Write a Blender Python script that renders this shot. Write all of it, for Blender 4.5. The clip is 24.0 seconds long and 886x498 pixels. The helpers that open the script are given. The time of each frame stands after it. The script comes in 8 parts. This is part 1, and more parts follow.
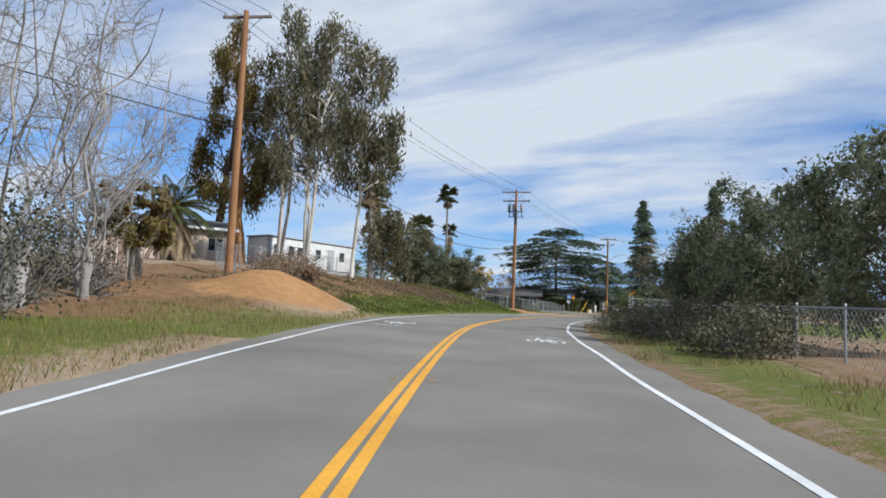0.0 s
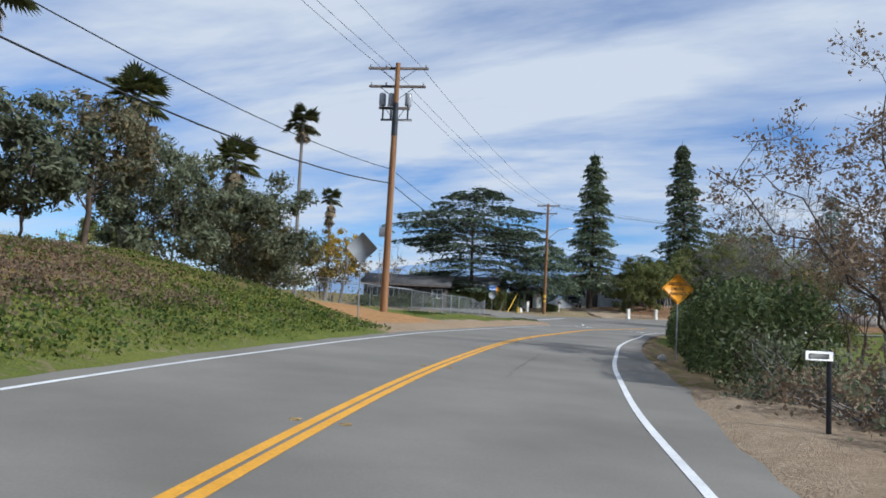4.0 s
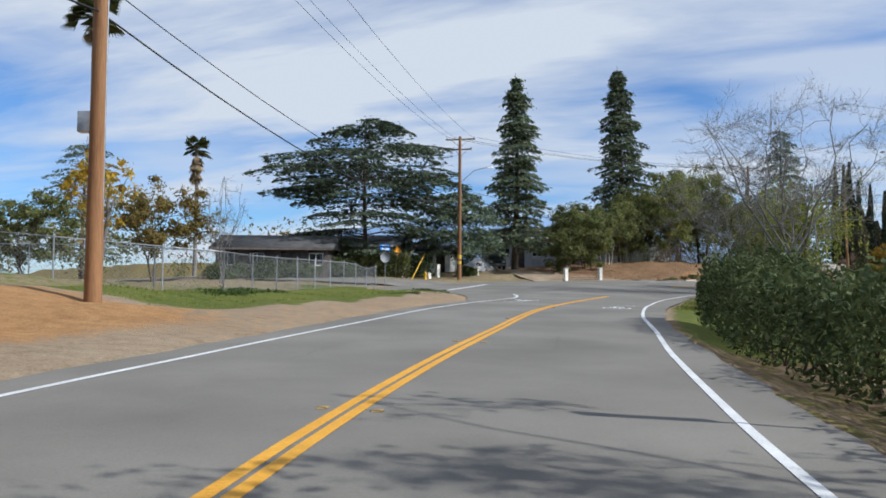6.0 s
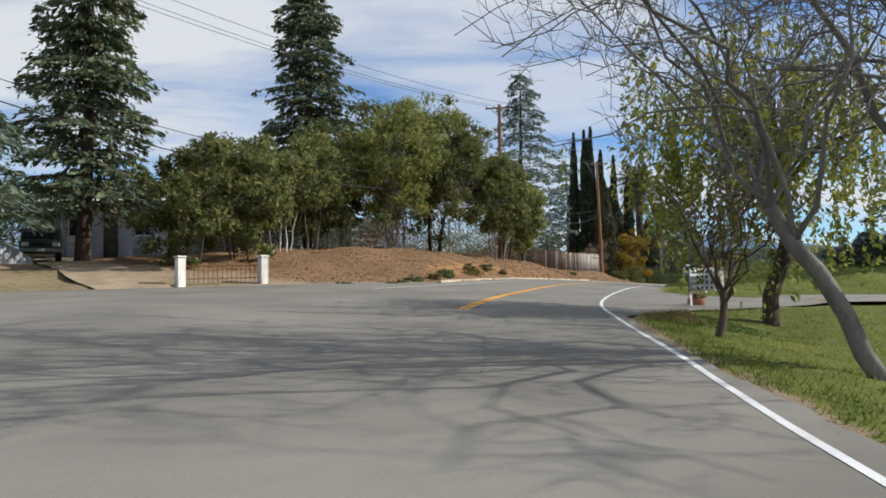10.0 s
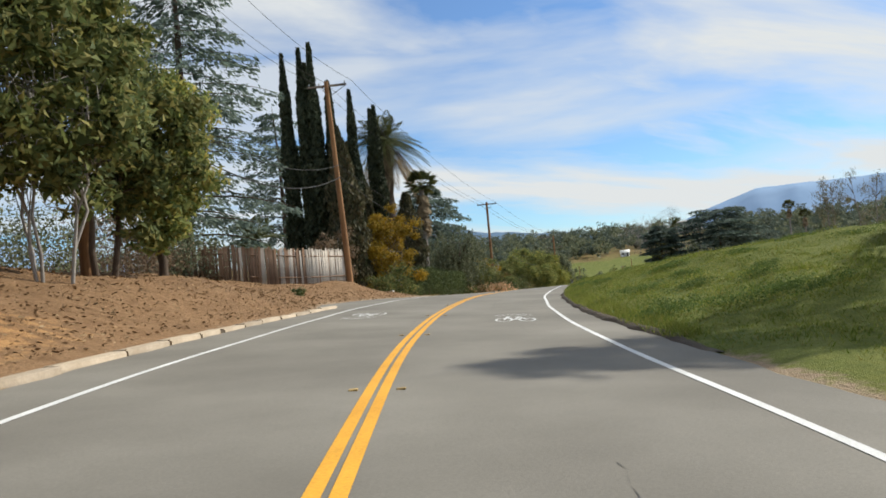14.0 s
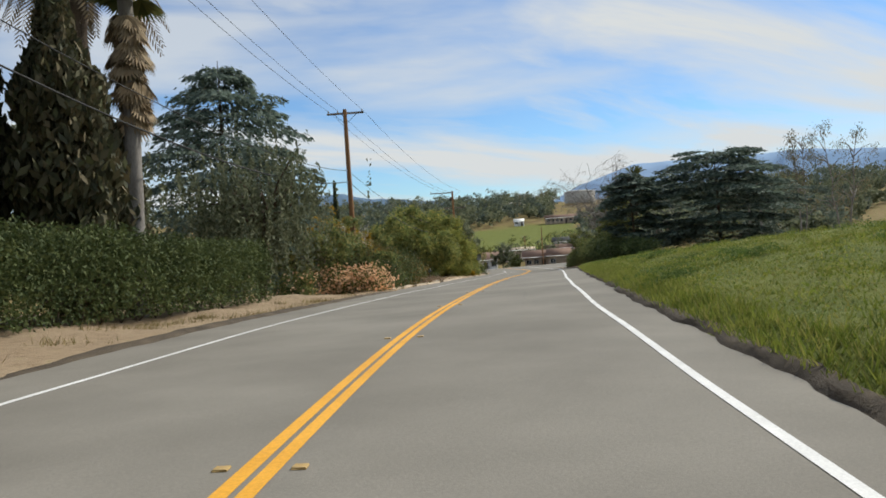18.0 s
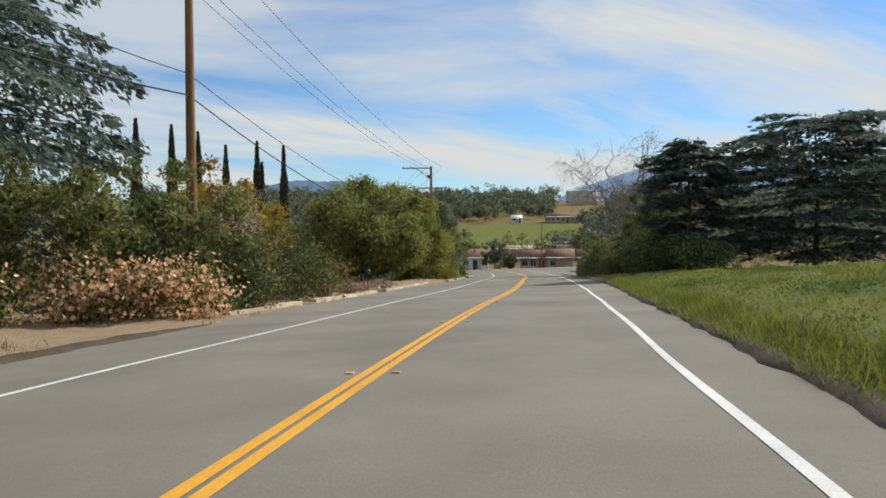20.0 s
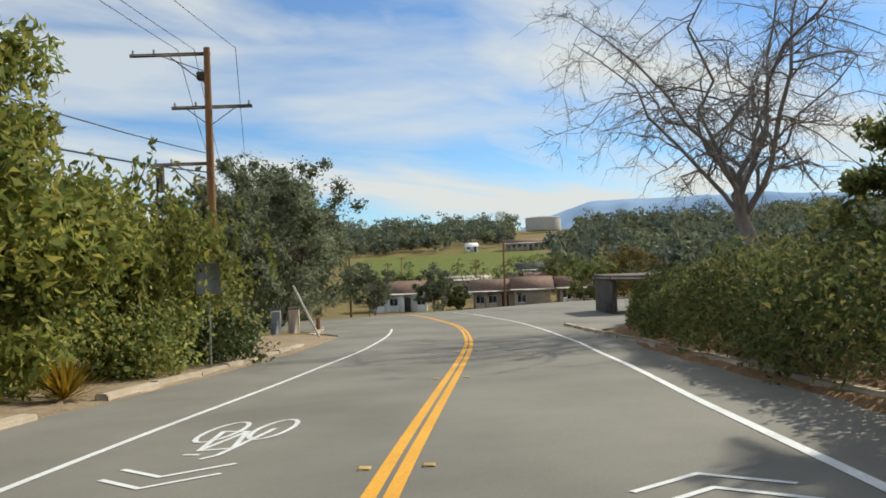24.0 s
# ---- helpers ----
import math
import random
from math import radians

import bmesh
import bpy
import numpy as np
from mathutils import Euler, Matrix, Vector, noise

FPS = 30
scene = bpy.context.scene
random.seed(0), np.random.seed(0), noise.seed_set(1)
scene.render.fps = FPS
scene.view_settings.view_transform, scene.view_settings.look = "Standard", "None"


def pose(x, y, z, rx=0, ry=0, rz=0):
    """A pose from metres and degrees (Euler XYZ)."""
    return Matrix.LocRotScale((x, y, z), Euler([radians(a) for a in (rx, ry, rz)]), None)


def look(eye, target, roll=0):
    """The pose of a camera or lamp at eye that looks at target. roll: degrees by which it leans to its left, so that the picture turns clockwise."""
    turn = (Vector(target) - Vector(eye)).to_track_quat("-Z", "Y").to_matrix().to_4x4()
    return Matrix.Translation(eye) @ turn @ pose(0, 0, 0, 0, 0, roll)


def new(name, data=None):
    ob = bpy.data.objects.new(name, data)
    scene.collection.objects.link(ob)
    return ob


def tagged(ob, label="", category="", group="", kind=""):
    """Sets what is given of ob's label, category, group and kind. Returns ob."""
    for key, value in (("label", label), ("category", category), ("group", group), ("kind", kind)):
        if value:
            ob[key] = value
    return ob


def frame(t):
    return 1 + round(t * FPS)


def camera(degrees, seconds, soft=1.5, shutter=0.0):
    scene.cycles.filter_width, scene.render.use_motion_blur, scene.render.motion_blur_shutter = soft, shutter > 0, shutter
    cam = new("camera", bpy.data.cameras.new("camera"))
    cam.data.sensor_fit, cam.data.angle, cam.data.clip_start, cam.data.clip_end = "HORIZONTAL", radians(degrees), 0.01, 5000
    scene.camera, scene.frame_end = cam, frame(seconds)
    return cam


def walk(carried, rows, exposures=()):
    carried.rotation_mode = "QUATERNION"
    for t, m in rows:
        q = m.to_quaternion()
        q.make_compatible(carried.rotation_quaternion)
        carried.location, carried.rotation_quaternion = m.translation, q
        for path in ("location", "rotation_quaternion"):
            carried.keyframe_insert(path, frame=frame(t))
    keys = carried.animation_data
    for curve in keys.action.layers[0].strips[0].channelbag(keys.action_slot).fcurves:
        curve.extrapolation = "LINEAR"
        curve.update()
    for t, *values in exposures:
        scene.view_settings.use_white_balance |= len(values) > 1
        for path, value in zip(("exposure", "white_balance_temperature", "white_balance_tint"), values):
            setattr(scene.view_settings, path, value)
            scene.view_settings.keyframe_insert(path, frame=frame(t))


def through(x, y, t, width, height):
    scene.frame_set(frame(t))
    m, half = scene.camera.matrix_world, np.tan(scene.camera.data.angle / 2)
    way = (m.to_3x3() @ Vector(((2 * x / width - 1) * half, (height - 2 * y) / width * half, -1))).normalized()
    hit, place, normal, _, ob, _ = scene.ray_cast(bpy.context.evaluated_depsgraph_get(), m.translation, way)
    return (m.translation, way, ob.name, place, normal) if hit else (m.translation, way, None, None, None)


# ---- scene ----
cam = camera(58.9, 24.0, soft=1.7)
METRES, EYE = 280.0, 1.35
ROWS = [
    (0.0, 0.0, 0.0, 0.0, -0.24, 5.57, -2.42),
    (0.5, 0.0014, 0.022, 0.0012, -2.07, 5.99, -1.9),
    (1.0, 0.0033, 0.0436, 0.0024, -3.29, 6.29, -2.43),
    (1.5, 0.0057, 0.0651, 0.0034, -3.64, 6.17, -2.56),
    (3.5, 0.0187, 0.1439, 0.0059, -5.2, 7.26, -2.89),
    (4.0, 0.0228, 0.1639, 0.0066, -6.59, 5.21, -3.03),
    (4.5, 0.0273, 0.1837, 0.0072, -7.81, 4.1, -2.86),
    (5.0, 0.0321, 0.2032, 0.0077, -9.17, 3.84, -2.19),
    (5.5, 0.0373, 0.2222, 0.0083, -10.8, 3.41, -1.2),
    (6.0, 0.043, 0.2413, 0.0088, -12.44, 2.85, -0.4),
    (6.5, 0.0491, 0.2599, 0.0093, -13.67, 2.44, -0.85),
    (7.0, 0.0559, 0.2782, 0.0097, -15.05, 1.82, -1.01),
    (7.5, 0.0632, 0.296, 0.01, -22.16, 1.75, -2.52),
    (8.0, 0.0708, 0.3134, 0.0105, -23.11, 2.23, -1.67),
    (8.5, 0.079, 0.3304, 0.0109, -27.34, 2.33, -1.01),
    (9.0, 0.0877, 0.3474, 0.0111, -30.19, 2.39, -0.59),
    (9.5, 0.097, 0.3635, 0.0114, -32.97, 2.48, -0.25),
    (11.5, 0.1421, 0.4245, 0.0135, -42.42, 2.3, 2.94),
    (12.0, 0.1545, 0.4378, 0.014, -48.04, 2.22, 3.25),
    (12.5, 0.1674, 0.4507, 0.0146, -54.44, 1.78, 3.08),
    (13.0, 0.1813, 0.4628, 0.0151, -54.69, 1.9, 3.41),
    (13.5, 0.1962, 0.4745, 0.0155, -54.67, 1.75, 5.07),
    (14.0, 0.2116, 0.4857, 0.0159, -55.21, 1.68, 5.24),
    (14.5, 0.2279, 0.4968, 0.0162, -55.97, 1.11, 4.68),
    (15.0, 0.2448, 0.5075, 0.0162, -56.28, 0.18, 4.08),
    (15.5, 0.2627, 0.5182, 0.0162, -56.63, -0.25, 4.19),
    (16.0, 0.2811, 0.5287, 0.016, -57.15, -1.76, 4.34),
    (16.5, 0.2997, 0.5389, 0.0159, -59.51, -1.82, 4.98),
    (17.0, 0.3186, 0.5487, 0.0156, -63.7, -1.64, 3.63),
    (17.5, 0.3382, 0.5587, 0.0155, -64.05, -1.32, 4.17),
    (19.5, 0.4226, 0.5925, 0.0132, -62.58, -1.98, 1.07),
    (20.0, 0.4445, 0.5999, 0.0122, -63.86, -1.82, 0.27),
    (20.5, 0.4666, 0.6071, 0.0113, -64.48, -1.55, -0.16),
    (21.0, 0.4889, 0.6146, 0.0102, -65.26, -1.52, -0.15),
    (21.5, 0.5113, 0.6224, 0.0092, -65.71, -1.5, 0.16),
    (22.0, 0.5338, 0.6303, 0.0078, -65.52, -1.63, 0.89),
    (22.5, 0.5564, 0.6385, 0.0066, -65.31, -1.61, 1.69),
    (23.0, 0.5792, 0.6468, 0.0054, -65.32, -0.69, 1.97),
    (23.5, 0.6017, 0.655, 0.0042, -66.05, 1.3, 2.14),
    (24.0, 0.6244, 0.6636, 0.0029, -66.88, 0.86, 2.16),
]
walk(cam, [(t, pose(METRES * x, METRES * y, EYE + METRES * z, 90 + pitch, roll, yaw)) for t, x, y, z, yaw, pitch, roll in ROWS],
     exposures=[(0.0, -0.02, 5800, 9), (4.0, -0.09, 5600, 9), (8.0, 0.0, 6000, 9), (12.0, 0.06, 6400, 8), (13.0, 0.1, 6500, 7), (16.0, 0.06, 6500, 7), (17.0, 0.0, 6450, 7), (20.0, -0.05, 6550, 6), (22.0, -0.02, 6450, 5), (24.0, 0.05, 6600, 4)])

# ---- daylight ----
SUN_EL, SUN_AZ = radians(37), radians(118)  # azimuth clockwise from +y
world = bpy.data.worlds.new("sky")
scene.world = world
world.use_nodes = True
wn, wl = world.node_tree.nodes, world.node_tree.links
wn.clear()
sky = wn.new("ShaderNodeTexSky")
sky.sky_type, sky.sun_disc, sky.sun_elevation, sky.sun_rotation = "NISHITA", False, SUN_EL, SUN_AZ
sky.air_density, sky.dust_density, sky.ozone_density = 0.9, 0.15, 3.0
wco = wn.new("ShaderNodeTexCoord")
sep = wn.new("ShaderNodeSeparateXYZ")
wl.new(wco.outputs["Generated"], sep.inputs[0])
wz = wn.new("ShaderNodeMath")
wz.operation = "ADD"
wl.new(sep.outputs[2], wz.inputs[0])
wz.inputs[1].default_value = 0.16
flat = wn.new("ShaderNodeCombineXYZ")
for axis in (0, 1):
    div = wn.new("ShaderNodeMath")
    div.operation = "DIVIDE"
    wl.new(sep.outputs[axis], div.inputs[0])
    wl.new(wz.outputs[0], div.inputs[1])
    wl.new(div.outputs[0], flat.inputs[axis])
band = wn.new("ShaderNodeMapping")
band.inputs["Scale"].default_value = (0.45, 1.2, 1)
band.inputs["Location"].default_value = (1.7, 0.35, 0)
turned = wn.new("ShaderNodeMapping")
turned.inputs["Rotation"].default_value = (0, 0, radians(28))
wl.new(flat.outputs[0], turned.inputs[0])
wl.new(turned.outputs[0], band.inputs[0])
cl = wn.new("ShaderNodeTexNoise")
cl.inputs["Scale"].default_value, cl.inputs["Detail"].default_value = 1.1, 7
cl.inputs["Roughness"].default_value, cl.inputs["Distortion"].default_value = 0.56, 0.35
wl.new(band.outputs[0], cl.inputs["Vector"])
cr = wn.new("ShaderNodeValToRGB")
cr.color_ramp.elements[0].position, cr.color_ramp.elements[0].color = 0.415, (0.06, 0.06, 0.06, 1)
cr.color_ramp.elements[1].position, cr.color_ramp.elements[1].color = 0.605, (1, 1, 1, 1)
wl.new(cl.outputs["Fac"], cr.inputs[0])
st = wn.new("ShaderNodeMapping")  # long level streaks above the horizon
st.inputs["Scale"].default_value, st.inputs["Location"].default_value = (1.2, 1.2, 7.0), (0.4, 2.2, 0.3)
wl.new(wco.outputs["Generated"], st.inputs[0])
cl2 = wn.new("ShaderNodeTexNoise")
cl2.inputs["Scale"].default_value, cl2.inputs["Detail"].default_value, cl2.inputs["Roughness"].default_value = 1.5, 6, 0.5
wl.new(st.outputs[0], cl2.inputs["Vector"])
cr2 = wn.new("ShaderNodeValToRGB")
cr2.color_ramp.elements[0].position, cr2.color_ramp.elements[0].color = 0.44, (0, 0, 0, 1)
cr2.color_ramp.elements[1].position, cr2.color_ramp.elements[1].color = 0.64, (0.75, 0.75, 0.75, 1)
wl.new(cl2.outputs["Fac"], cr2.inputs[0])
both = wn.new("ShaderNodeMix")
both.data_type, both.blend_type = "RGBA", "LIGHTEN"
both.inputs["Factor"].default_value = 1.0
wl.new(cr.outputs[0], both.inputs[6])
wl.new(cr2.outputs[0], both.inputs[7])
cmix = wn.new("ShaderNodeMix")
cmix.data_type = "RGBA"
wl.new(both.outputs[2], cmix.inputs["Factor"])
deep = wn.new("ShaderNodeMix")  # cloud shade thins the glare of the clear parts
deep.data_type, deep.blend_type = "RGBA", "MULTIPLY"
deep.inputs["Factor"].default_value = 1.0
wl.new(sky.outputs[0], deep.inputs[6])
deep.inputs[7].default_value = (0.53, 0.7, 0.86, 1)
wl.new(deep.outputs[2], cmix.inputs[6])
cmix.inputs[7].default_value = (4.82, 4.92, 5.02, 1)
bg = wn.new("ShaderNodeBackground")
bg.inputs["Strength"].default_value = 0.15
wl.new(cmix.outputs[2], bg.inputs[0])
wout = wn.new("ShaderNodeOutputWorld")
wl.new(bg.outputs[0], wout.inputs[0])

sun = new("sun", bpy.data.lights.new("sun", "SUN"))
sun.data.energy, sun.data.angle, sun.data.color = 4.8, radians(0.6), (1.0, 0.935, 0.83)
sun_at = Vector((math.sin(SUN_AZ) * math.cos(SUN_EL), math.cos(SUN_AZ) * math.cos(SUN_EL), math.sin(SUN_EL)))
sun.matrix_world = look((0, 0, 60), Vector((0, 0, 60)) - sun_at)
# ---- materials ----
def ramp_node(nt, stops):
    r = nt.nodes.new("ShaderNodeValToRGB")
    while len(r.color_ramp.elements) < len(stops):
        r.color_ramp.elements.new(0.5)
    for e, (p, c) in zip(r.color_ramp.elements, stops):
        e.position, e.color = p, (*c, 1)
    return r


def noise_node(nt, vec, scale, detail=5, rough=0.55):
    n = nt.nodes.new("ShaderNodeTexNoise")
    n.inputs["Scale"].default_value, n.inputs["Detail"].default_value, n.inputs["Roughness"].default_value = scale, detail, rough
    if vec:
        nt.links.new(vec, n.inputs["Vector"])
    return n


def blend(nt, fac, a, b, kind="MIX"):
    m = nt.nodes.new("ShaderNodeMix")
    m.data_type, m.blend_type = "RGBA", kind
    for sock, v in ((m.inputs["Factor"], fac), (m.inputs[6], a), (m.inputs[7], b)):
        if isinstance(v, (int, float)):
            sock.default_value = v
        elif isinstance(v, tuple):
            sock.default_value = (*v, 1)
        else:
            nt.links.new(v, sock)
    return m.outputs[2]


def mat(name, a, b, scale=3.0, rough=0.8, bump=0.15, metal=0.0, stretch=(1, 1, 1), fine=9.0, vary=0.25, spec=0.4, grit=1.0):
    """A surface whose colour wanders between a and b at two scales, with relief and a different tone for every object."""
    m = bpy.data.materials.new(name)
    m.use_nodes = True
    nt = m.node_tree
    p = nt.nodes["Principled BSDF"]
    co = nt.nodes.new("ShaderNodeTexCoord")
    mp = nt.nodes.new("ShaderNodeMapping")
    mp.inputs["Scale"].default_value = stretch
    nt.links.new(co.outputs["Object"], mp.inputs[0])
    n1, n2 = noise_node(nt, mp.outputs[0], scale, 4), noise_node(nt, mp.outputs[0], scale * fine, 6, 0.65)
    r1 = ramp_node(nt, [(0.3, a), (0.72, b)])
    nt.links.new(n1.outputs["Fac"], r1.inputs[0])
    r2 = ramp_node(nt, [(0.25, (1 - 0.28 * grit,) * 3), (0.75, (1 + 0.18 * grit,) * 3)])
    nt.links.new(n2.outputs["Fac"], r2.inputs[0])
    c = blend(nt, 0.8, r1.outputs[0], r2.outputs[0], "MULTIPLY")
    if vary:
        oi = nt.nodes.new("ShaderNodeObjectInfo")
        r3 = ramp_node(nt, [(0, (1 - vary,) * 3), (1, (1 + vary * 0.6,) * 3)])
        nt.links.new(oi.outputs["Random"], r3.inputs[0])
        c = blend(nt, 1.0, c, r3.outputs[0], "MULTIPLY")
    nt.links.new(c, p.inputs["Base Color"])
    p.inputs["Roughness"].default_value, p.inputs["Metallic"].default_value = rough, metal
    p.inputs["Specular IOR Level"].default_value = spec
    if bump:
        bp = nt.nodes.new("ShaderNodeBump")
        bp.inputs["Strength"].default_value, bp.inputs["Distance"].default_value = bump, 0.05
        nt.links.new(n2.outputs["Fac"], bp.inputs["Height"])
        nt.links.new(bp.outputs[0], p.inputs["Normal"])
    return m


def leaf_mat(name, stops, through=0.25, rough=0.72, vary=0.2):
    """Leaves: every leaf takes its own tone, and lets some light through."""
    m = bpy.data.materials.new(name)
    m.use_nodes = True
    nt = m.node_tree
    p = nt.nodes["Principled BSDF"]
    g = nt.nodes.new("ShaderNodeNewGeometry")
    r = ramp_node(nt, [(i / max(1, len(stops) - 1), c) for i, c in enumerate(stops)])
    nt.links.new(g.outputs["Random Per Island"], r.inputs[0])
    co = nt.nodes.new("ShaderNodeTexCoord")
    n = noise_node(nt, co.outputs["Object"], 0.55, 3)
    r2 = ramp_node(nt, [(0.3, (0.7, 0.72, 0.68)), (0.7, (1.2, 1.18, 1.1))])
    nt.links.new(n.outputs["Fac"], r2.inputs[0])
    c = blend(nt, 1.0, r.outputs[0], r2.outputs[0], "MULTIPLY")
    oi = nt.nodes.new("ShaderNodeObjectInfo")
    r3 = ramp_node(nt, [(0, (1 - vary,) * 3), (1, (1 + vary,) * 3)])
    nt.links.new(oi.outputs["Random"], r3.inputs[0])
    c = blend(nt, 1.0, c, r3.outputs[0], "MULTIPLY")
    nt.links.new(c, p.inputs["Base Color"])
    p.inputs["Roughness"].default_value, p.inputs["Specular IOR Level"].default_value = rough, 0.2
    t = nt.nodes.new("ShaderNodeBsdfTranslucent")
    nt.links.new(c, t.inputs[0])
    mx = nt.nodes.new("ShaderNodeMixShader")
    mx.inputs[0].default_value = through
    nt.links.new(p.outputs[0], mx.inputs[1])
    nt.links.new(t.outputs[0], mx.inputs[2])
    nt.links.new(mx.outputs[0], nt.nodes["Material Output"].inputs[0])
    return m


ASPHALT = mat("asphalt", (0.168, 0.155, 0.131), (0.252, 0.234, 0.2), 0.32, 0.9, 0.14, fine=120, vary=0, spec=0.25, grit=0.6)
ASPHALT_OLD = mat("old_asphalt", (0.2, 0.185, 0.158), (0.29, 0.265, 0.225), 0.5, 0.92, 0.3, fine=60, vary=0, spec=0.25)
YELLOW = mat("yellow_paint", (0.68, 0.32, 0.022), (0.82, 0.41, 0.035), 1.2, 0.7, 0.1, fine=25, vary=0)
WHITE_PAINT = mat("road_white", (0.62, 0.62, 0.6), (0.82, 0.82, 0.8), 1.5, 0.7, 0.1, fine=25, vary=0)
CONCRETE = mat("concrete", (0.33, 0.26, 0.18), (0.5, 0.41, 0.31), 1.3, 0.9, 0.3, fine=20)
PALE_STONE = mat("pale_stone", (0.5, 0.47, 0.42), (0.7, 0.67, 0.6), 2.0, 0.9, 0.2, fine=15)
POLE_WOOD = mat("pole_wood", (0.20, 0.095, 0.04), (0.36, 0.19, 0.085), 1.5, 0.85, 0.3, stretch=(3, 3, 0.25), fine=8, vary=0.15)
ARM_WOOD = mat("weathered_timber", (0.07, 0.055, 0.045), (0.15, 0.12, 0.1), 2, 0.9, 0.3, stretch=(1, 3, 3))
FENCE_WOOD = mat("fence_wood", (0.22, 0.12, 0.07), (0.42, 0.29, 0.2), 1.2, 0.9, 0.3, stretch=(6, 6, 0.6), fine=7, vary=0.35)
FENCE_PALE = mat("bleached_wood", (0.5, 0.43, 0.36), (0.72, 0.66, 0.58), 1.2, 0.9, 0.25, stretch=(6, 6, 0.6), fine=7, vary=0.3)
GALV = mat("galvanised_steel", (0.33, 0.34, 0.35), (0.5, 0.51, 0.52), 4, 0.45, 0.03, metal=0.7)
SIGN_BACK = mat("bare_aluminium", (0.22, 0.23, 0.24), (0.3, 0.31, 0.32), 3, 0.7, 0.02, metal=0.15)
SIGN_ORANGE = mat("sign_amber", (0.95, 0.36, 0.012), (1.0, 0.42, 0.02), 1, 0.5, 0, vary=0)
SIGN_BLUE = mat("sign_blue", (0.02, 0.16, 0.55), (0.03, 0.2, 0.62), 2, 0.5, 0)
BLACK = mat("black_paint", (0.012, 0.012, 0.013), (0.03, 0.03, 0.03), 4, 0.5, 0.02)
DARK = mat("dark_rubber_cable", (0.015, 0.015, 0.017), (0.03, 0.03, 0.03), 4, 0.7, 0)
WHITE = mat("white_paint", (0.68, 0.67, 0.64), (0.82, 0.81, 0.78), 2, 0.6, 0.03)
STUCCO = mat("beige_stucco", (0.42, 0.33, 0.24), (0.55, 0.44, 0.33), 1.5, 0.9, 0.2, fine=30)
STUCCO_GREY = mat("grey_stucco", (0.35, 0.36, 0.37), (0.48, 0.48, 0.48), 1.5, 0.9, 0.2, fine=30)
DARK_WOOD = mat("dark_boards", (0.05, 0.04, 0.035), (0.11, 0.09, 0.075), 2, 0.85, 0.2)
ROOF_GREY = mat("grey_shingles", (0.06, 0.06, 0.06), (0.12, 0.115, 0.11), 2, 0.9, 0.3)
ROOF_RED = mat("brown_tile_roof", (0.15, 0.085, 0.06), (0.25, 0.155, 0.11), 2, 0.9, 0.3)
GLASS_DARK = mat("window_glass", (0.02, 0.025, 0.03), (0.04, 0.045, 0.05), 2, 0.08, 0, spec=0.8)
METAL_DARK = mat("dark_metal", (0.03, 0.03, 0.032), (0.06, 0.06, 0.065), 3, 0.4, 0.02, metal=0.4)
SILVER = mat("silver_cover", (0.55, 0.56, 0.58), (0.75, 0.76, 0.78), 2, 0.35, 0.3, metal=0.3)
CAR_GREEN = mat("dark_green_paint", (0.03, 0.05, 0.045), (0.05, 0.07, 0.06), 2, 0.3, 0, spec=0.6)
HYDRANT = mat("hydrant_yellow", (0.7, 0.42, 0.03), (0.82, 0.52, 0.06), 3, 0.5, 0.03)
CERAMIC = mat("grey_ceramic", (0.3, 0.32, 0.34), (0.45, 0.47, 0.5), 3, 0.25, 0)
GREEN_BOX = mat("mailbox_green_grey", (0.2, 0.24, 0.25), (0.28, 0.32, 0.33), 2, 0.4, 0.03, metal=0.3)
RED_BOX = mat("mailbox_oxblood", (0.10, 0.025, 0.022), (0.16, 0.04, 0.035), 2, 0.4, 0.02)
TERRACOTTA = mat("barrel_staves", (0.2, 0.075, 0.035), (0.32, 0.13, 0.07), 2, 0.8, 0.2)
BARK_GREY = mat("grey_bark", (0.15, 0.135, 0.12), (0.3, 0.28, 0.26), 1.2, 0.95, 0.6, stretch=(2, 2, 0.6), fine=10, vary=0.15)
BARK_WHITE = mat("pale_bark", (0.42, 0.38, 0.32), (0.72, 0.68, 0.6), 0.9, 0.9, 0.3, stretch=(2, 2, 0.6), fine=8, vary=0.12)
BARK_BROWN = mat("brown_bark", (0.06, 0.042, 0.03), (0.15, 0.11, 0.08), 1.5, 0.95, 0.7, stretch=(2, 2, 0.5), fine=10, vary=0.15)
BARK_ORANGE = mat("ochre_bark", (0.22, 0.11, 0.04), (0.36, 0.2, 0.08), 1.5, 0.95, 0.6, stretch=(2, 2, 0.5), fine=10, vary=0.1)
BARK_PALE = mat("pale_grey_bark", (0.2, 0.18, 0.16), (0.42, 0.39, 0.36), 1.2, 0.95, 0.5, stretch=(2, 2, 0.6), fine=10, vary=0.15)
L_SCRUB = leaf_mat("dry_scrub", [(0.055, 0.055, 0.036), (0.105, 0.098, 0.064), (0.16, 0.145, 0.1)], 0.15)
# leaf tones greyed towards blue to paint in aerial haze
L_FAR_HAZE = leaf_mat("haze_tinted_foliage", [(0.07, 0.095, 0.075), (0.12, 0.15, 0.12), (0.18, 0.2, 0.16)], 0.3)
THATCH = leaf_mat("dead_fronds", [(0.16, 0.12, 0.08), (0.3, 0.23, 0.15), (0.24, 0.17, 0.1)], 0.1)
L_REDWOOD = leaf_mat("redwood_needles", [(0.049, 0.077, 0.049), (0.105, 0.147, 0.091), (0.168, 0.21, 0.126), (0.224, 0.189, 0.105)], 0.2)
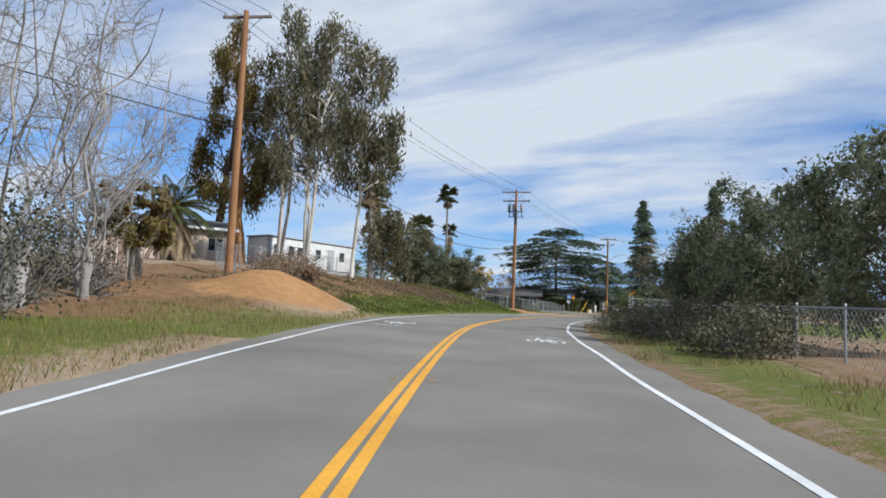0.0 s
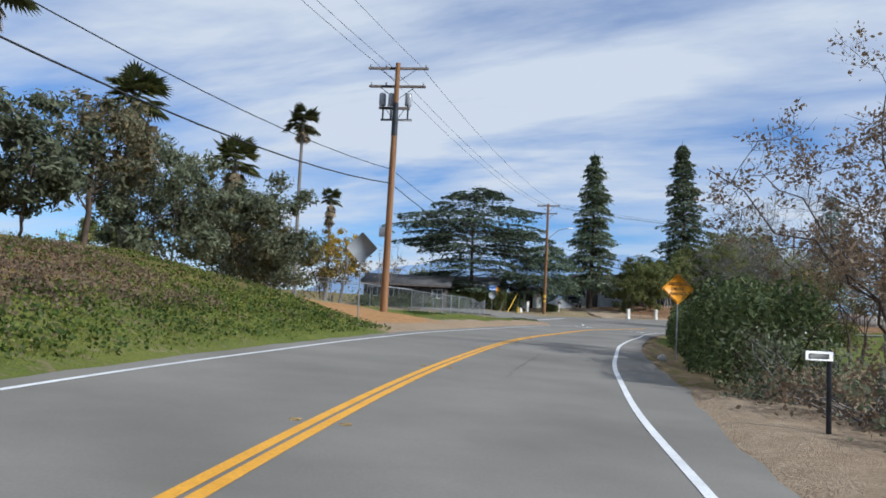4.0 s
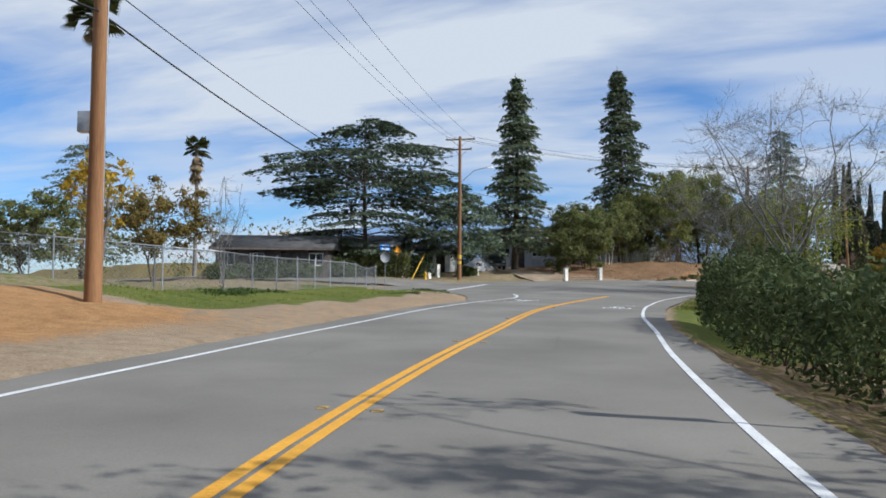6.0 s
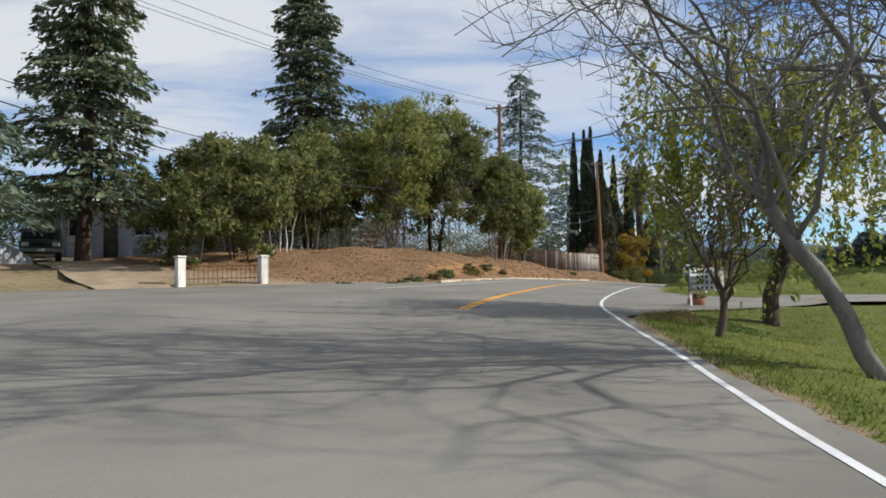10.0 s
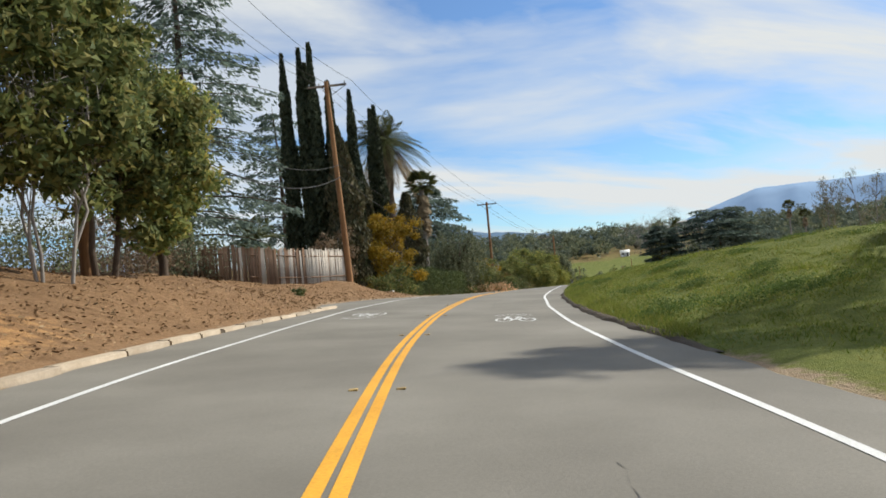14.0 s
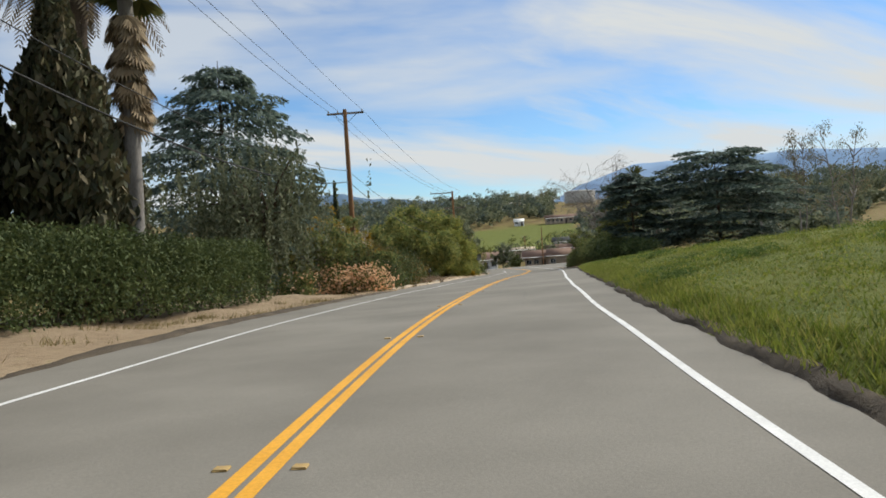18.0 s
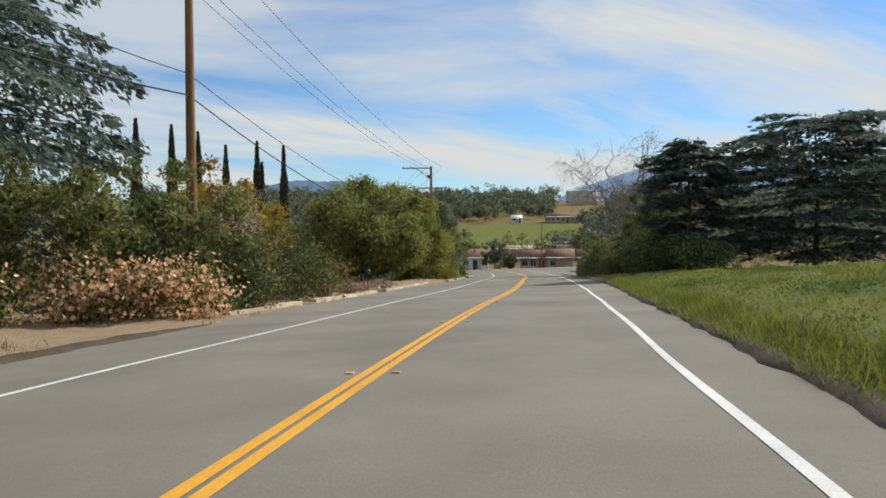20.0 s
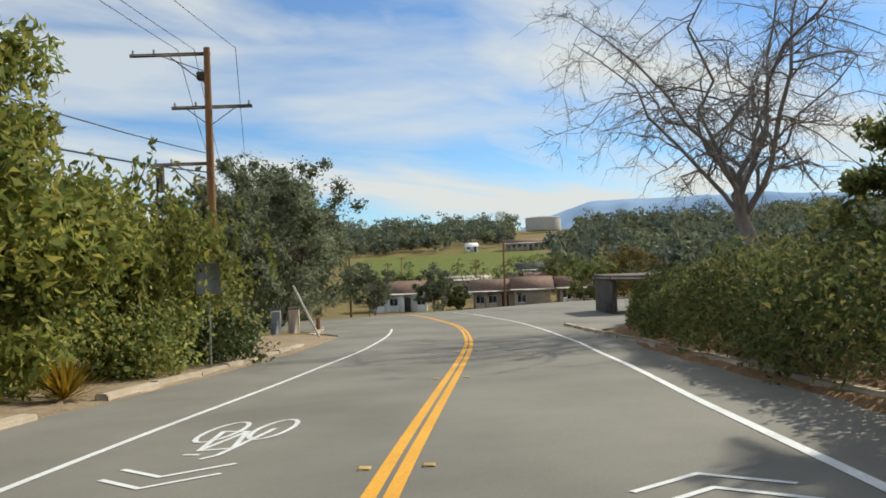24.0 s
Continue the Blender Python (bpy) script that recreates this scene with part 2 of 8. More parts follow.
L_CEDAR = leaf_mat("cedar_needles", [(0.065, 0.091, 0.065), (0.124, 0.163, 0.111), (0.195, 0.234, 0.156)], 0.2)
L_CEDAR_B = leaf_mat("blue_cedar_needles", [(0.063, 0.092, 0.083), (0.138, 0.184, 0.161), (0.218, 0.27, 0.23)], 0.4)
L_OAK = leaf_mat("dark_evergreen_leaves", [(0.061, 0.085, 0.034), (0.128, 0.159, 0.059), (0.201, 0.22, 0.079), (0.293, 0.256, 0.091)], 0.4)
L_OLIVE = leaf_mat("olive_leaves", [(0.09, 0.105, 0.06), (0.165, 0.185, 0.115), (0.26, 0.275, 0.185)], 0.35)
L_EUC = leaf_mat("gum_leaves", [(0.075, 0.08, 0.05), (0.14, 0.145, 0.09), (0.23, 0.17, 0.09), (0.18, 0.19, 0.14)], 0.35)
L_CAMPHOR = leaf_mat("camphor_leaves", [(0.098, 0.138, 0.05), (0.188, 0.23, 0.076), (0.29, 0.31, 0.1), (0.45, 0.375, 0.112)], 0.5)
L_PEPPER = leaf_mat("pepper_leaves", [(0.126, 0.161, 0.042), (0.238, 0.266, 0.07), (0.406, 0.35, 0.091)], 0.45)
L_YELLOW = leaf_mat("autumn_leaves", [(0.25, 0.15, 0.02), (0.42, 0.27, 0.03), (0.5, 0.33, 0.04), (0.2, 0.17, 0.03)], 0.35)
L_BROWN = leaf_mat("rusty_leaves", [(0.12, 0.08, 0.03), (0.2, 0.14, 0.045), (0.1, 0.1, 0.035), (0.26, 0.18, 0.05)])
L_IVY = leaf_mat("ivy_and_dead_fronds", [(0.045, 0.05, 0.03), (0.09, 0.09, 0.055), (0.16, 0.13, 0.08), (0.11, 0.12, 0.06)], 0.15)
L_DRY = leaf_mat("withered_leaves", [(0.17, 0.12, 0.08), (0.27, 0.2, 0.14), (0.22, 0.15, 0.1)])
L_PALM = leaf_mat("palm_fronds", [(0.06, 0.075, 0.03), (0.1, 0.12, 0.045), (0.16, 0.15, 0.06)], 0.2, 0.45)
L_CYPRESS = leaf_mat("cypress_sprays", [(0.028, 0.04, 0.026), (0.055, 0.07, 0.042), (0.09, 0.10, 0.06)], 0.08)
L_HEDGE = leaf_mat("hedge_leaves", [(0.046, 0.069, 0.028), (0.092, 0.121, 0.046), (0.149, 0.172, 0.069)])
L_FLOWER = leaf_mat("cream_flowers", [(0.7, 0.36, 0.2), (0.85, 0.52, 0.33), (0.9, 0.64, 0.45)], 0.3)
L_GRASS = leaf_mat("grass_blades", [(0.10, 0.14, 0.024), (0.16, 0.20, 0.035), (0.22, 0.245, 0.05), (0.3, 0.27, 0.09)], 0.4)
SAND_DRIVE = mat("dirt_drive", (0.27, 0.2, 0.125), (0.44, 0.34, 0.23), 0.8, 0.95, 0.5, fine=20, vary=0)
MARKER = mat("worn_marker", (0.3, 0.2, 0.07), (0.45, 0.3, 0.1), 8, 0.6, 0)
CRACK = mat("crack_filler", (0.09, 0.086, 0.08), (0.13, 0.125, 0.117), 5, 0.9, 0)
L_DRYGRASS = leaf_mat("dry_grass_blades", [(0.22, 0.16, 0.07), (0.34, 0.26, 0.12), (0.14, 0.14, 0.05)], 0.3)
L_WEED = leaf_mat("weed_leaves", [(0.055, 0.095, 0.022), (0.09, 0.14, 0.035), (0.14, 0.18, 0.055)], 0.35)
SOIL_EDGE = mat("dark_soil", (0.05, 0.037, 0.024), (0.105, 0.08, 0.052), 1.5, 0.95, 0.6, fine=14, vary=0)
L_LITTER = leaf_mat("bark_litter", [(0.13, 0.075, 0.04), (0.27, 0.165, 0.09), (0.38, 0.27, 0.165)], 0.0, 0.9)

# the land: weights for turf, ochre earth and bark mulch come with the mesh, bare tan soil is the rest
LAND = bpy.data.materials.new("land")
LAND.use_nodes = True
nt = LAND.node_tree
lp = nt.nodes["Principled BSDF"]
lat = nt.nodes.new("ShaderNodeAttribute")
lat.attribute_name = "cover"
lsep = nt.nodes.new("ShaderNodeSeparateColor")
nt.links.new(lat.outputs["Color"], lsep.inputs[0])
lco = nt.nodes.new("ShaderNodeTexCoord")
ln1, ln2, ln3 = (noise_node(nt, lco.outputs["Object"], s, 6, 0.62) for s in (0.35, 3.0, 22.0))


def tone(n, a, b):
    r = ramp_node(nt, [(0.32, a), (0.68, b)])
    nt.links.new(n.outputs["Fac"], r.inputs[0])
    return r.outputs[0]


soil = blend(nt, 0.5, tone(ln1, (0.30, 0.21, 0.13), (0.42, 0.32, 0.21)), tone(ln2, (0.22, 0.16, 0.1), (0.46, 0.36, 0.25)))
turf = blend(nt, 0.5, tone(ln1, (0.09, 0.12, 0.02), (0.19, 0.195, 0.04)), tone(ln2, (0.07, 0.105, 0.018), (0.19, 0.2, 0.05)))
ochre = blend(nt, 0.5, tone(ln1, (0.36, 0.19, 0.075), (0.5, 0.28, 0.115)), tone(ln2, (0.28, 0.14, 0.06), (0.52, 0.31, 0.14)))
mulch = blend(nt, 0.5, tone(ln1, (0.19, 0.108, 0.052), (0.32, 0.185, 0.092)), tone(ln2, (0.14, 0.08, 0.042), (0.34, 0.22, 0.125)))


def patchy(sock):
    """A weight with a ragged edge."""
    a = nt.nodes.new("ShaderNodeMath")
    a.operation = "MULTIPLY_ADD"
    nt.links.new(ln2.outputs["Fac"], a.inputs[0])
    a.inputs[1].default_value = 1.0
    nt.links.new(sock, a.inputs[2])
    r = ramp_node(nt, [(0.5, (0, 0, 0)), (0.62, (1, 1, 1))])
    sub = nt.nodes.new("ShaderNodeMath")
    sub.operation = "MULTIPLY_ADD"
    nt.links.new(a.outputs[0], sub.inputs[0])
    sub.inputs[1].default_value, sub.inputs[2].default_value = 0.55, 0.0
    nt.links.new(sub.outputs[0], r.inputs[0])
    return r.outputs[0]


lc = blend(nt, patchy(lsep.outputs[2]), soil, mulch)
lc = blend(nt, patchy(lsep.outputs[1]), lc, ochre)
lc = blend(nt, patchy(lsep.outputs[0]), lc, turf)
lc = blend(nt, 0.7, lc, tone(ln3, (0.62, 0.62, 0.62), (1.25, 1.25, 1.25)), "MULTIPLY")
nt.links.new(lc, lp.inputs["Base Color"])
lp.inputs["Roughness"].default_value, lp.inputs["Specular IOR Level"].default_value = 0.95, 0.15
lb = nt.nodes.new("ShaderNodeBump")
lb.inputs["Strength"].default_value, lb.inputs["Distance"].default_value = 0.6, 0.12
nt.links.new(ln3.outputs["Fac"], lb.inputs["Height"])
nt.links.new(lb.outputs[0], lp.inputs["Normal"])
# ---- mesh building ----
class Geo:
    """Gathers corners and faces for one mesh."""

    def __init__(self):
        self.v, self.f, self.n = [], [], 0

    def add(self, verts, faces):
        verts, faces = np.asarray(verts, float), np.asarray(faces, int)
        self.v.append(verts)
        self.f.append(faces + self.n)
        self.n += len(verts)
        return self

    def tube(self, pts, radii, sides=6, cap=True):
        pts = np.asarray(pts, float)
        k = len(pts)
        radii = np.broadcast_to(np.asarray(radii, float), (k,))
        t = np.gradient(pts, axis=0)
        t /= np.linalg.norm(t, axis=1)[:, None] + 1e-9
        ref = np.where(np.abs(t[:, 2:3]) < 0.9, np.array([[0, 0, 1.0]]), np.array([[1.0, 0, 0]]))
        a = np.cross(t, ref)
        a /= np.linalg.norm(a, axis=1)[:, None] + 1e-9
        b = np.cross(t, a)
        ang = np.arange(sides) * 2 * np.pi / sides
        ring = pts[:, None] + radii[:, None, None] * (np.cos(ang)[None, :, None] * a[:, None] + np.sin(ang)[None, :, None] * b[:, None])
        i = np.arange(k - 1)[:, None] * sides
        j, jn = np.arange(sides)[None], (np.arange(sides)[None] + 1) % sides
        quads = np.stack([i + j, i + jn, i + sides + jn, i + sides + j], -1).reshape(-1, 4)
        self.add(ring.reshape(-1, 3), quads)
        if cap:
            for base, c in ((0, pts[0]), ((k - 1) * sides, pts[-1])):
                ringv = ring.reshape(-1, 3)[base:base + sides]
                self.add(np.vstack([ringv, c]), [(x, (x + 1) % sides, sides) for x in range(sides)])
        return self

    def box(self, c, size, turn=0.0, bevel=0.012, tilt=None):
        """A box with chamfered edges, its middle at c; turn about z in degrees."""
        h = np.asarray(size, float) / 2
        bv = min(bevel, *(h * 0.45))
        idx, verts = {}, []
        for sx in (-1, 1):
            for sy in (-1, 1):
                for sz in (-1, 1):
                    s = np.array((sx, sy, sz))
                    for ax in range(3):
                        w = h - bv
                        w[ax] = h[ax]
                        idx[(sx, sy, sz, ax)] = len(verts)
                        verts.append(s * w)
        quads, tris = [], []
        for ax in range(3):
            o = [i for i in range(3) if i != ax]
            for s in (-1, 1):
                q = []
                for a, b in ((-1, -1), (1, -1), (1, 1), (-1, 1)):
                    k = [0, 0, 0]
                    k[ax], k[o[0]], k[o[1]] = s, a, b
                    q.append(idx[(*k, ax)])
                quads.append(q)
            for a in (-1, 1):
                for b in (-1, 1):
                    k0, k1 = [0, 0, 0], [0, 0, 0]
                    k0[ax], k0[o[0]], k0[o[1]] = -1, a, b
                    k1[ax], k1[o[0]], k1[o[1]] = 1, a, b
                    quads.append([idx[(*k0, o[0])], idx[(*k1, o[0])], idx[(*k1, o[1])], idx[(*k0, o[1])]])
        for sx in (-1, 1):
            for sy in (-1, 1):
                for sz in (-1, 1):
                    tris.append([idx[(sx, sy, sz, ax)] for ax in range(3)])
        m = Matrix.Rotation(radians(turn), 3, "Z")
        if tilt is not None:
            m = m @ tilt
        v = np.asarray(verts) @ np.array(m).T + np.asarray(c, float)
        n = self.n
        self.v.append(v)
        self.f += [np.array(quads) + n, np.array(tris) + n]
        self.n += len(v)
        return self

    def lathe(self, prof, sides=12, c=(0, 0, 0)):
        """A turned body: prof is (radius, height) from bottom to top."""
        prof = np.asarray(prof, float)
        ang = np.arange(sides) * 2 * np.pi / sides
        v = np.stack([np.outer(prof[:, 0], np.cos(ang)), np.outer(prof[:, 0], np.sin(ang)), np.repeat(prof[:, 1:2], sides, 1)], -1).reshape(-1, 3)
        i, j = np.arange(len(prof) - 1)[:, None] * sides, np.arange(sides)[None]
        jn = (j + 1) % sides
        self.add(v + np.asarray(c, float), np.stack([i + j, i + jn, i + sides + jn, i + sides + j], -1).reshape(-1, 4))
        return self

    def plate(self, outline, depth, m):
        """A flat plate: outline in x, z, of that depth along y, laid by the matrix m."""
        o = np.asarray(outline, float)
        k = len(o)
        v = np.vstack([np.column_stack([o[:, 0], np.full(k, y), o[:, 1]]) for y in (-depth / 2, depth / 2)])
        mm = np.array(m)
        v = v @ mm[:3, :3].T + mm[:3, 3]
        n = self.n
        self.v.append(v)
        self.n += len(v)
        self.f.append(np.array([list(range(k))]) + n)
        self.f.append(np.array([list(range(2 * k - 1, k - 1, -1))]) + n)
        self.f.append(np.array([(i, (i + 1) % k, k + (i + 1) % k, k + i) for i in range(k)]) + n)
        return self

    def mesh(self, name, material, smooth=False):
        me = bpy.data.meshes.new(name)
        v = np.vstack(self.v)
        me.vertices.add(len(v))
        me.vertices.foreach_set("co", v.ravel())
        loops = np.concatenate([f.ravel() for f in self.f])
        totals = np.concatenate([np.full(len(f), f.shape[1]) for f in self.f])
        me.loops.add(len(loops))
        me.loops.foreach_set("vertex_index", loops)
        me.polygons.add(len(totals))
        me.polygons.foreach_set("loop_start", np.concatenate([[0], np.cumsum(totals)[:-1]]))
        me.polygons.foreach_set("loop_total", totals)
        if smooth:
            me.polygons.foreach_set("use_smooth", np.ones(len(totals), bool))
        me.update(calc_edges=True)
        me.materials.append(material)
        return me


def thing(name, label, category, loc, turn=0.0, group="", size=1.0):
    """An empty at a thing's base, which its parts hang on."""
    ob = new(name)
    ob.empty_display_size = 0.2
    ob.matrix_basis = pose(*loc, 0, 0, turn) @ Matrix.Scale(size, 4)
    return tagged(ob, label, category, group)


def part(name, geo, material, parent, label="", smooth=False):
    ob = new(name, geo if isinstance(geo, bpy.types.Mesh) else geo.mesh(name, material, smooth))
    ob.parent = parent
    return tagged(ob, label)


def setting(name, geo, material, label, category, kind="structure", smooth=False):
    ob = new(name, geo.mesh(name, material, smooth))
    return tagged(ob, label, category, "", kind)


def gz(x, y):
    return float(ground_z([x], [y])[0])


def on_ground(x, y, sink=0.05):
    return (x, y, gz(x, y) - sink)
# ---- the road's line and the lie of the land ----
CTRL = np.array([
    (-2.6, -60, -3.0), (-1.5, -30, -1.5), (-0.95, -8, -0.4), (-0.63, 6, 0.37), (0.63, 24, 1.21), (2.65, 38, 1.68),
    (5.43, 51.4, 2.05), (8.3, 62.2, 2.34), (12.1, 73.3, 2.65), (16.36, 83.5, 2.87), (21.2, 93.5, 3.1), (26.9, 103.0, 3.27),
    (34.5, 113.9, 3.62), (43.7, 124.0, 4.02), (54.9, 133.5, 4.4), (65.0, 140.9, 4.58), (73.6, 146.6, 4.57), (83.7, 152.6, 4.47),
    (94.6, 158.2, 4.36), (109.5, 164.6, 4.02), (123.4, 169.7, 3.5), (141.5, 175.8, 2.64), (161.03, 181.92, 1.6), (181.05, 188.87, 0.49),
    (200.57, 196.02, -0.63), (214.0, 202.5, -1.2), (226.0, 211.5, -1.65), (235.0, 223.0, -2.9), (241.0, 238.0, -5.2), (245.0, 262.0, -8.0)])


def spline(c, step):
    """A smooth line through the points c, with a point about every step metres."""
    out = []
    for i in range(1, len(c) - 2):
        p0, p1, p2, p3 = c[i - 1], c[i], c[i + 1], c[i + 2]
        n = max(2, int(np.linalg.norm(p2 - p1) / step))
        for u in np.arange(n) / n:
            out.append(0.5 * (2 * p1 + (p2 - p0) * u + (2 * p0 - 5 * p1 + 4 * p2 - p3) * u ** 2 + (3 * p1 - p0 - 3 * p2 + p3) * u ** 3))
    out.append(c[-2])
    return np.array(out)


LINE = spline(CTRL, 1.0)
STEP = np.linalg.norm(np.diff(LINE[:, :2], axis=0), axis=1)
SEQ = np.concatenate([[0], np.cumsum(STEP)])
HEAD = np.gradient(LINE[:, :2], axis=0)
HEAD /= np.linalg.norm(HEAD, axis=1)[:, None]
SIDE = np.stack([HEAD[:, 1], -HEAD[:, 0]], axis=1)  # to the right of the way


# cross fall of the pavement, falling to the right where positive
FALL = np.array([(0, 0), (36, 0.0), (60, 0.035), (95, 0.03), (110, 0.02), (130, 0.02), (150, 0.035), (165, 0.055), (185, 0.06), (215, 0.065), (228, 0.05), (242, 0.0), (258, -0.03), (275, -0.05), (300, -0.045), (322, -0.03), (345, 0), (400, 0)])


def tilt(s, d):
    return -np.interp(s, FALL[:, 0], FALL[:, 1]) * np.clip(d, -7, 7)


def at(s, d=0.0, up=0.0):
    """The place s metres along the road, d metres to its right."""
    x, y, z = (np.interp(s, SEQ, LINE[:, i]) for i in range(3))
    sx, sy = np.interp(s, SEQ, SIDE[:, 0]), np.interp(s, SEQ, SIDE[:, 1])
    return np.array([x + d * sx, y + d * sy, z + up + tilt(s, d)])


def along(x, y):
    """The station and the offset to the right of the places x, y (arrays)."""
    x, y = np.atleast_1d(np.asarray(x, float)), np.atleast_1d(np.asarray(y, float))
    s, d = np.zeros(x.shape), np.zeros(x.shape)
    for a in range(0, len(x), 4000):
        dx, dy = x[a:a + 4000, None] - LINE[None, :, 0], y[a:a + 4000, None] - LINE[None, :, 1]
        i = np.argmin(dx * dx + dy * dy, axis=1)
        k = np.arange(len(i))
        u = dx[k, i] * HEAD[i, 0] + dy[k, i] * HEAD[i, 1]
        s[a:a + 4000] = SEQ[i] + u
        r = np.hypot(dx[k, i], dy[k, i])
        d[a:a + 4000] = np.sign(dx[k, i] * SIDE[i, 0] + dy[k, i] * SIDE[i, 1]) * np.sqrt(np.maximum(r * r - u * u, 0))
    return s, d


# paved edges to the left and right of the centre line, by station
PAVED_L = np.array([(0, 3.9), (60, 3.85), (100, 3.9), (120, 4.0), (133, 4.3), (138, 6.0), (143, 9.5), (148, 18), (166, 18), (171, 12), (176, 6.4), (182, 4.5), (200, 4.7),
                    (212, 4.9), (219, 6.4), (228, 5.6), (240, 5.0), (262, 5.4), (275, 6.0), (286, 6.7), (307, 7.1), (318, 6.2), (326, 5.5), (345, 5.2), (355, 9.0), (365, 14), (400, 14)])
PAVED_R = np.array([(0, 3.9), (40, 4.0), (60, 4.2), (84, 4.3), (92, 4.8), (100, 4.5), (125, 4.15), (150, 4.3), (164, 4.2), (169, 6.5), (173, 11.0), (177, 11.0), (180, 6.4), (184, 5.0), (193, 4.5), (204, 4.25),
                    (240, 4.3), (280, 4.4), (310, 4.5), (330, 4.3), (342, 5.2), (350, 12.0), (360, 24.0), (400, 26.0)])
# banks: station, then (distance from the paved edge, height over the road) five times
BANK_L = np.array([
    (0, 3, 0.2, 8, 0.5, 14, 0.9, 25, 1.5, 60, 2.5),
    (46, 2, 0.12, 5, 0.3, 9, 0.65, 20, 1.4, 60, 2.5),
    (58, 2, 0.1, 5, 0.35, 9, 0.8, 20, 1.7, 60, 2.5),
    (66, 2, 0.2, 5, 0.8, 8, 1.5, 16, 2.1, 60, 3),
    (82, 1.5, 0.3, 5, 1.3, 9, 2.2, 18, 3.0, 60, 3.4),
    (100, 1.5, 0.4, 5, 1.5, 9, 2.3, 16, 2.6, 60, 3),
    (108, 2, 0.12, 5, 0.6, 9, 1.4, 16, 2.2, 60, 2.2),
    (118, 2, 0.08, 5, 0.3, 9, 0.75, 16, 1.4, 60, 1.4),
    (130, 2, 0.05, 5, 0.15, 9, 0.3, 16, 0.6, 60, 0.5),
    (146, 3, 0.1, 6, 0.2, 10, 0.3, 16, 0.4, 60, -0.5),
    (176, 2, 0.2, 5, 0.5, 9, 0.9, 16, 1.1, 60, 0.8),
    (190, 1.2, 0.3, 4, 1.2, 8, 2.0, 14, 2.1, 60, 2.0),
    (208, 1.2, 0.35, 4, 1.5, 7, 2.0, 14, 2.1, 60, 2.0),
    (225, 1.2, 0.3, 4, 1.0, 7, 1.5, 14, 1.7, 60, 1.5),
    (232, 1.2, 0.35, 3.5, 1.25, 6, 1.55, 14, 1.7, 60, 1.5),
    (239, 1.2, 0.1, 4, 0.35, 6, 0.6, 14, 0.9, 60, 1.0),
    (252, 2, 0.05, 5, 0.15, 9, 0.3, 16, 0.3, 60, -1),
    (285, 2, 0.05, 5, 0.1, 9, 0.0, 16, -0.6, 60, -6),
    (320, 2, 0.1, 5, 0.1, 9, -0.1, 16, -0.8, 60, -7),
    (345, 2, 0.1, 5, 0.1, 9, -0.2, 16, -1.2, 60, -7),
    (400, 2, 0.1, 5, 0.0, 9, -0.3, 16, -1, 60, -4)])
BANK_R = np.array([
    (0, 2, 0.1, 6, 0.0, 12, -0.3, 25, -0.8, 60, -2),
    (92, 2, 0.05, 6, 0.0, 12, -0.3, 25, -0.8, 60, -2),
    (103, 1.2, -0.4, 6, -0.7, 12, -0.9, 25, -1.1, 60, -2),
    (118, 1.2, -0.45, 6, -0.75, 12, -0.9, 25, -1.1, 60, -2),
    (130, 2, -0.15, 6, -0.35, 12, -0.6, 25, -1.0, 60, -2),
    (148, 2, -0.25, 6, -0.9, 12, -1.25, 25, -1.7, 60, -3),
    (163, 2, -0.15, 6, -0.7, 12, -1.1, 25, -1.6, 60, -3),
    (172, 2, 0.0, 6, -0.1, 12, -0.4, 25, -1.0, 60, -3),
    (188, 2, 0.05, 6, 0.1, 12, 0.2, 25, 0.3, 60, 0),
    (203, 1.2, 0.25, 6, 0.8, 12, 1.2, 25, 1.5, 60, 2),
    (220, 0.8, 0.28, 6, 1.45, 12, 2.05, 25, 2.6, 60, 3.5),
    (240, 0.8, 0.28, 6, 0.95, 12, 1.5, 25, 2.7, 60, 4.2),
    (260, 0.8, 0.28, 6, 0.95, 12, 1.35, 25, 2.3, 60, 3.6),
    (280, 0.8, 0.26, 6, 0.62, 12, 0.95, 25, 1.6, 60, 2.8),
    (300, 0.8, 0.26, 6, 0.5, 12, 0.75, 25, 1.1, 60, 2.0),
    (330, 1.2, 0.2, 6, 0.5, 12, 0.5, 25, 0.3, 60, 0),
    (360, 2, 0.1, 6, 0.2, 12, -0.2, 25, -1, 60, -2),
    (400, 2, 0.1, 6, 0.1, 12, 0, 25, -1, 60, -3)])
VALLEY = np.array((182.0, 189.0))  # the land beyond falls and rises as seen from here
RISE = np.array([(0, 0), (35, -1.1), (50, -1.9), (64, -3.0), (85, -4.5), (110, -5.1), (145, -4.7), (185, -2.6), (230, 0.4), (300, 5.2), (340, 8.0), (420, 13), (520, 19), (650, 25), (900, 28), (1500, 30), (9000, 34)])


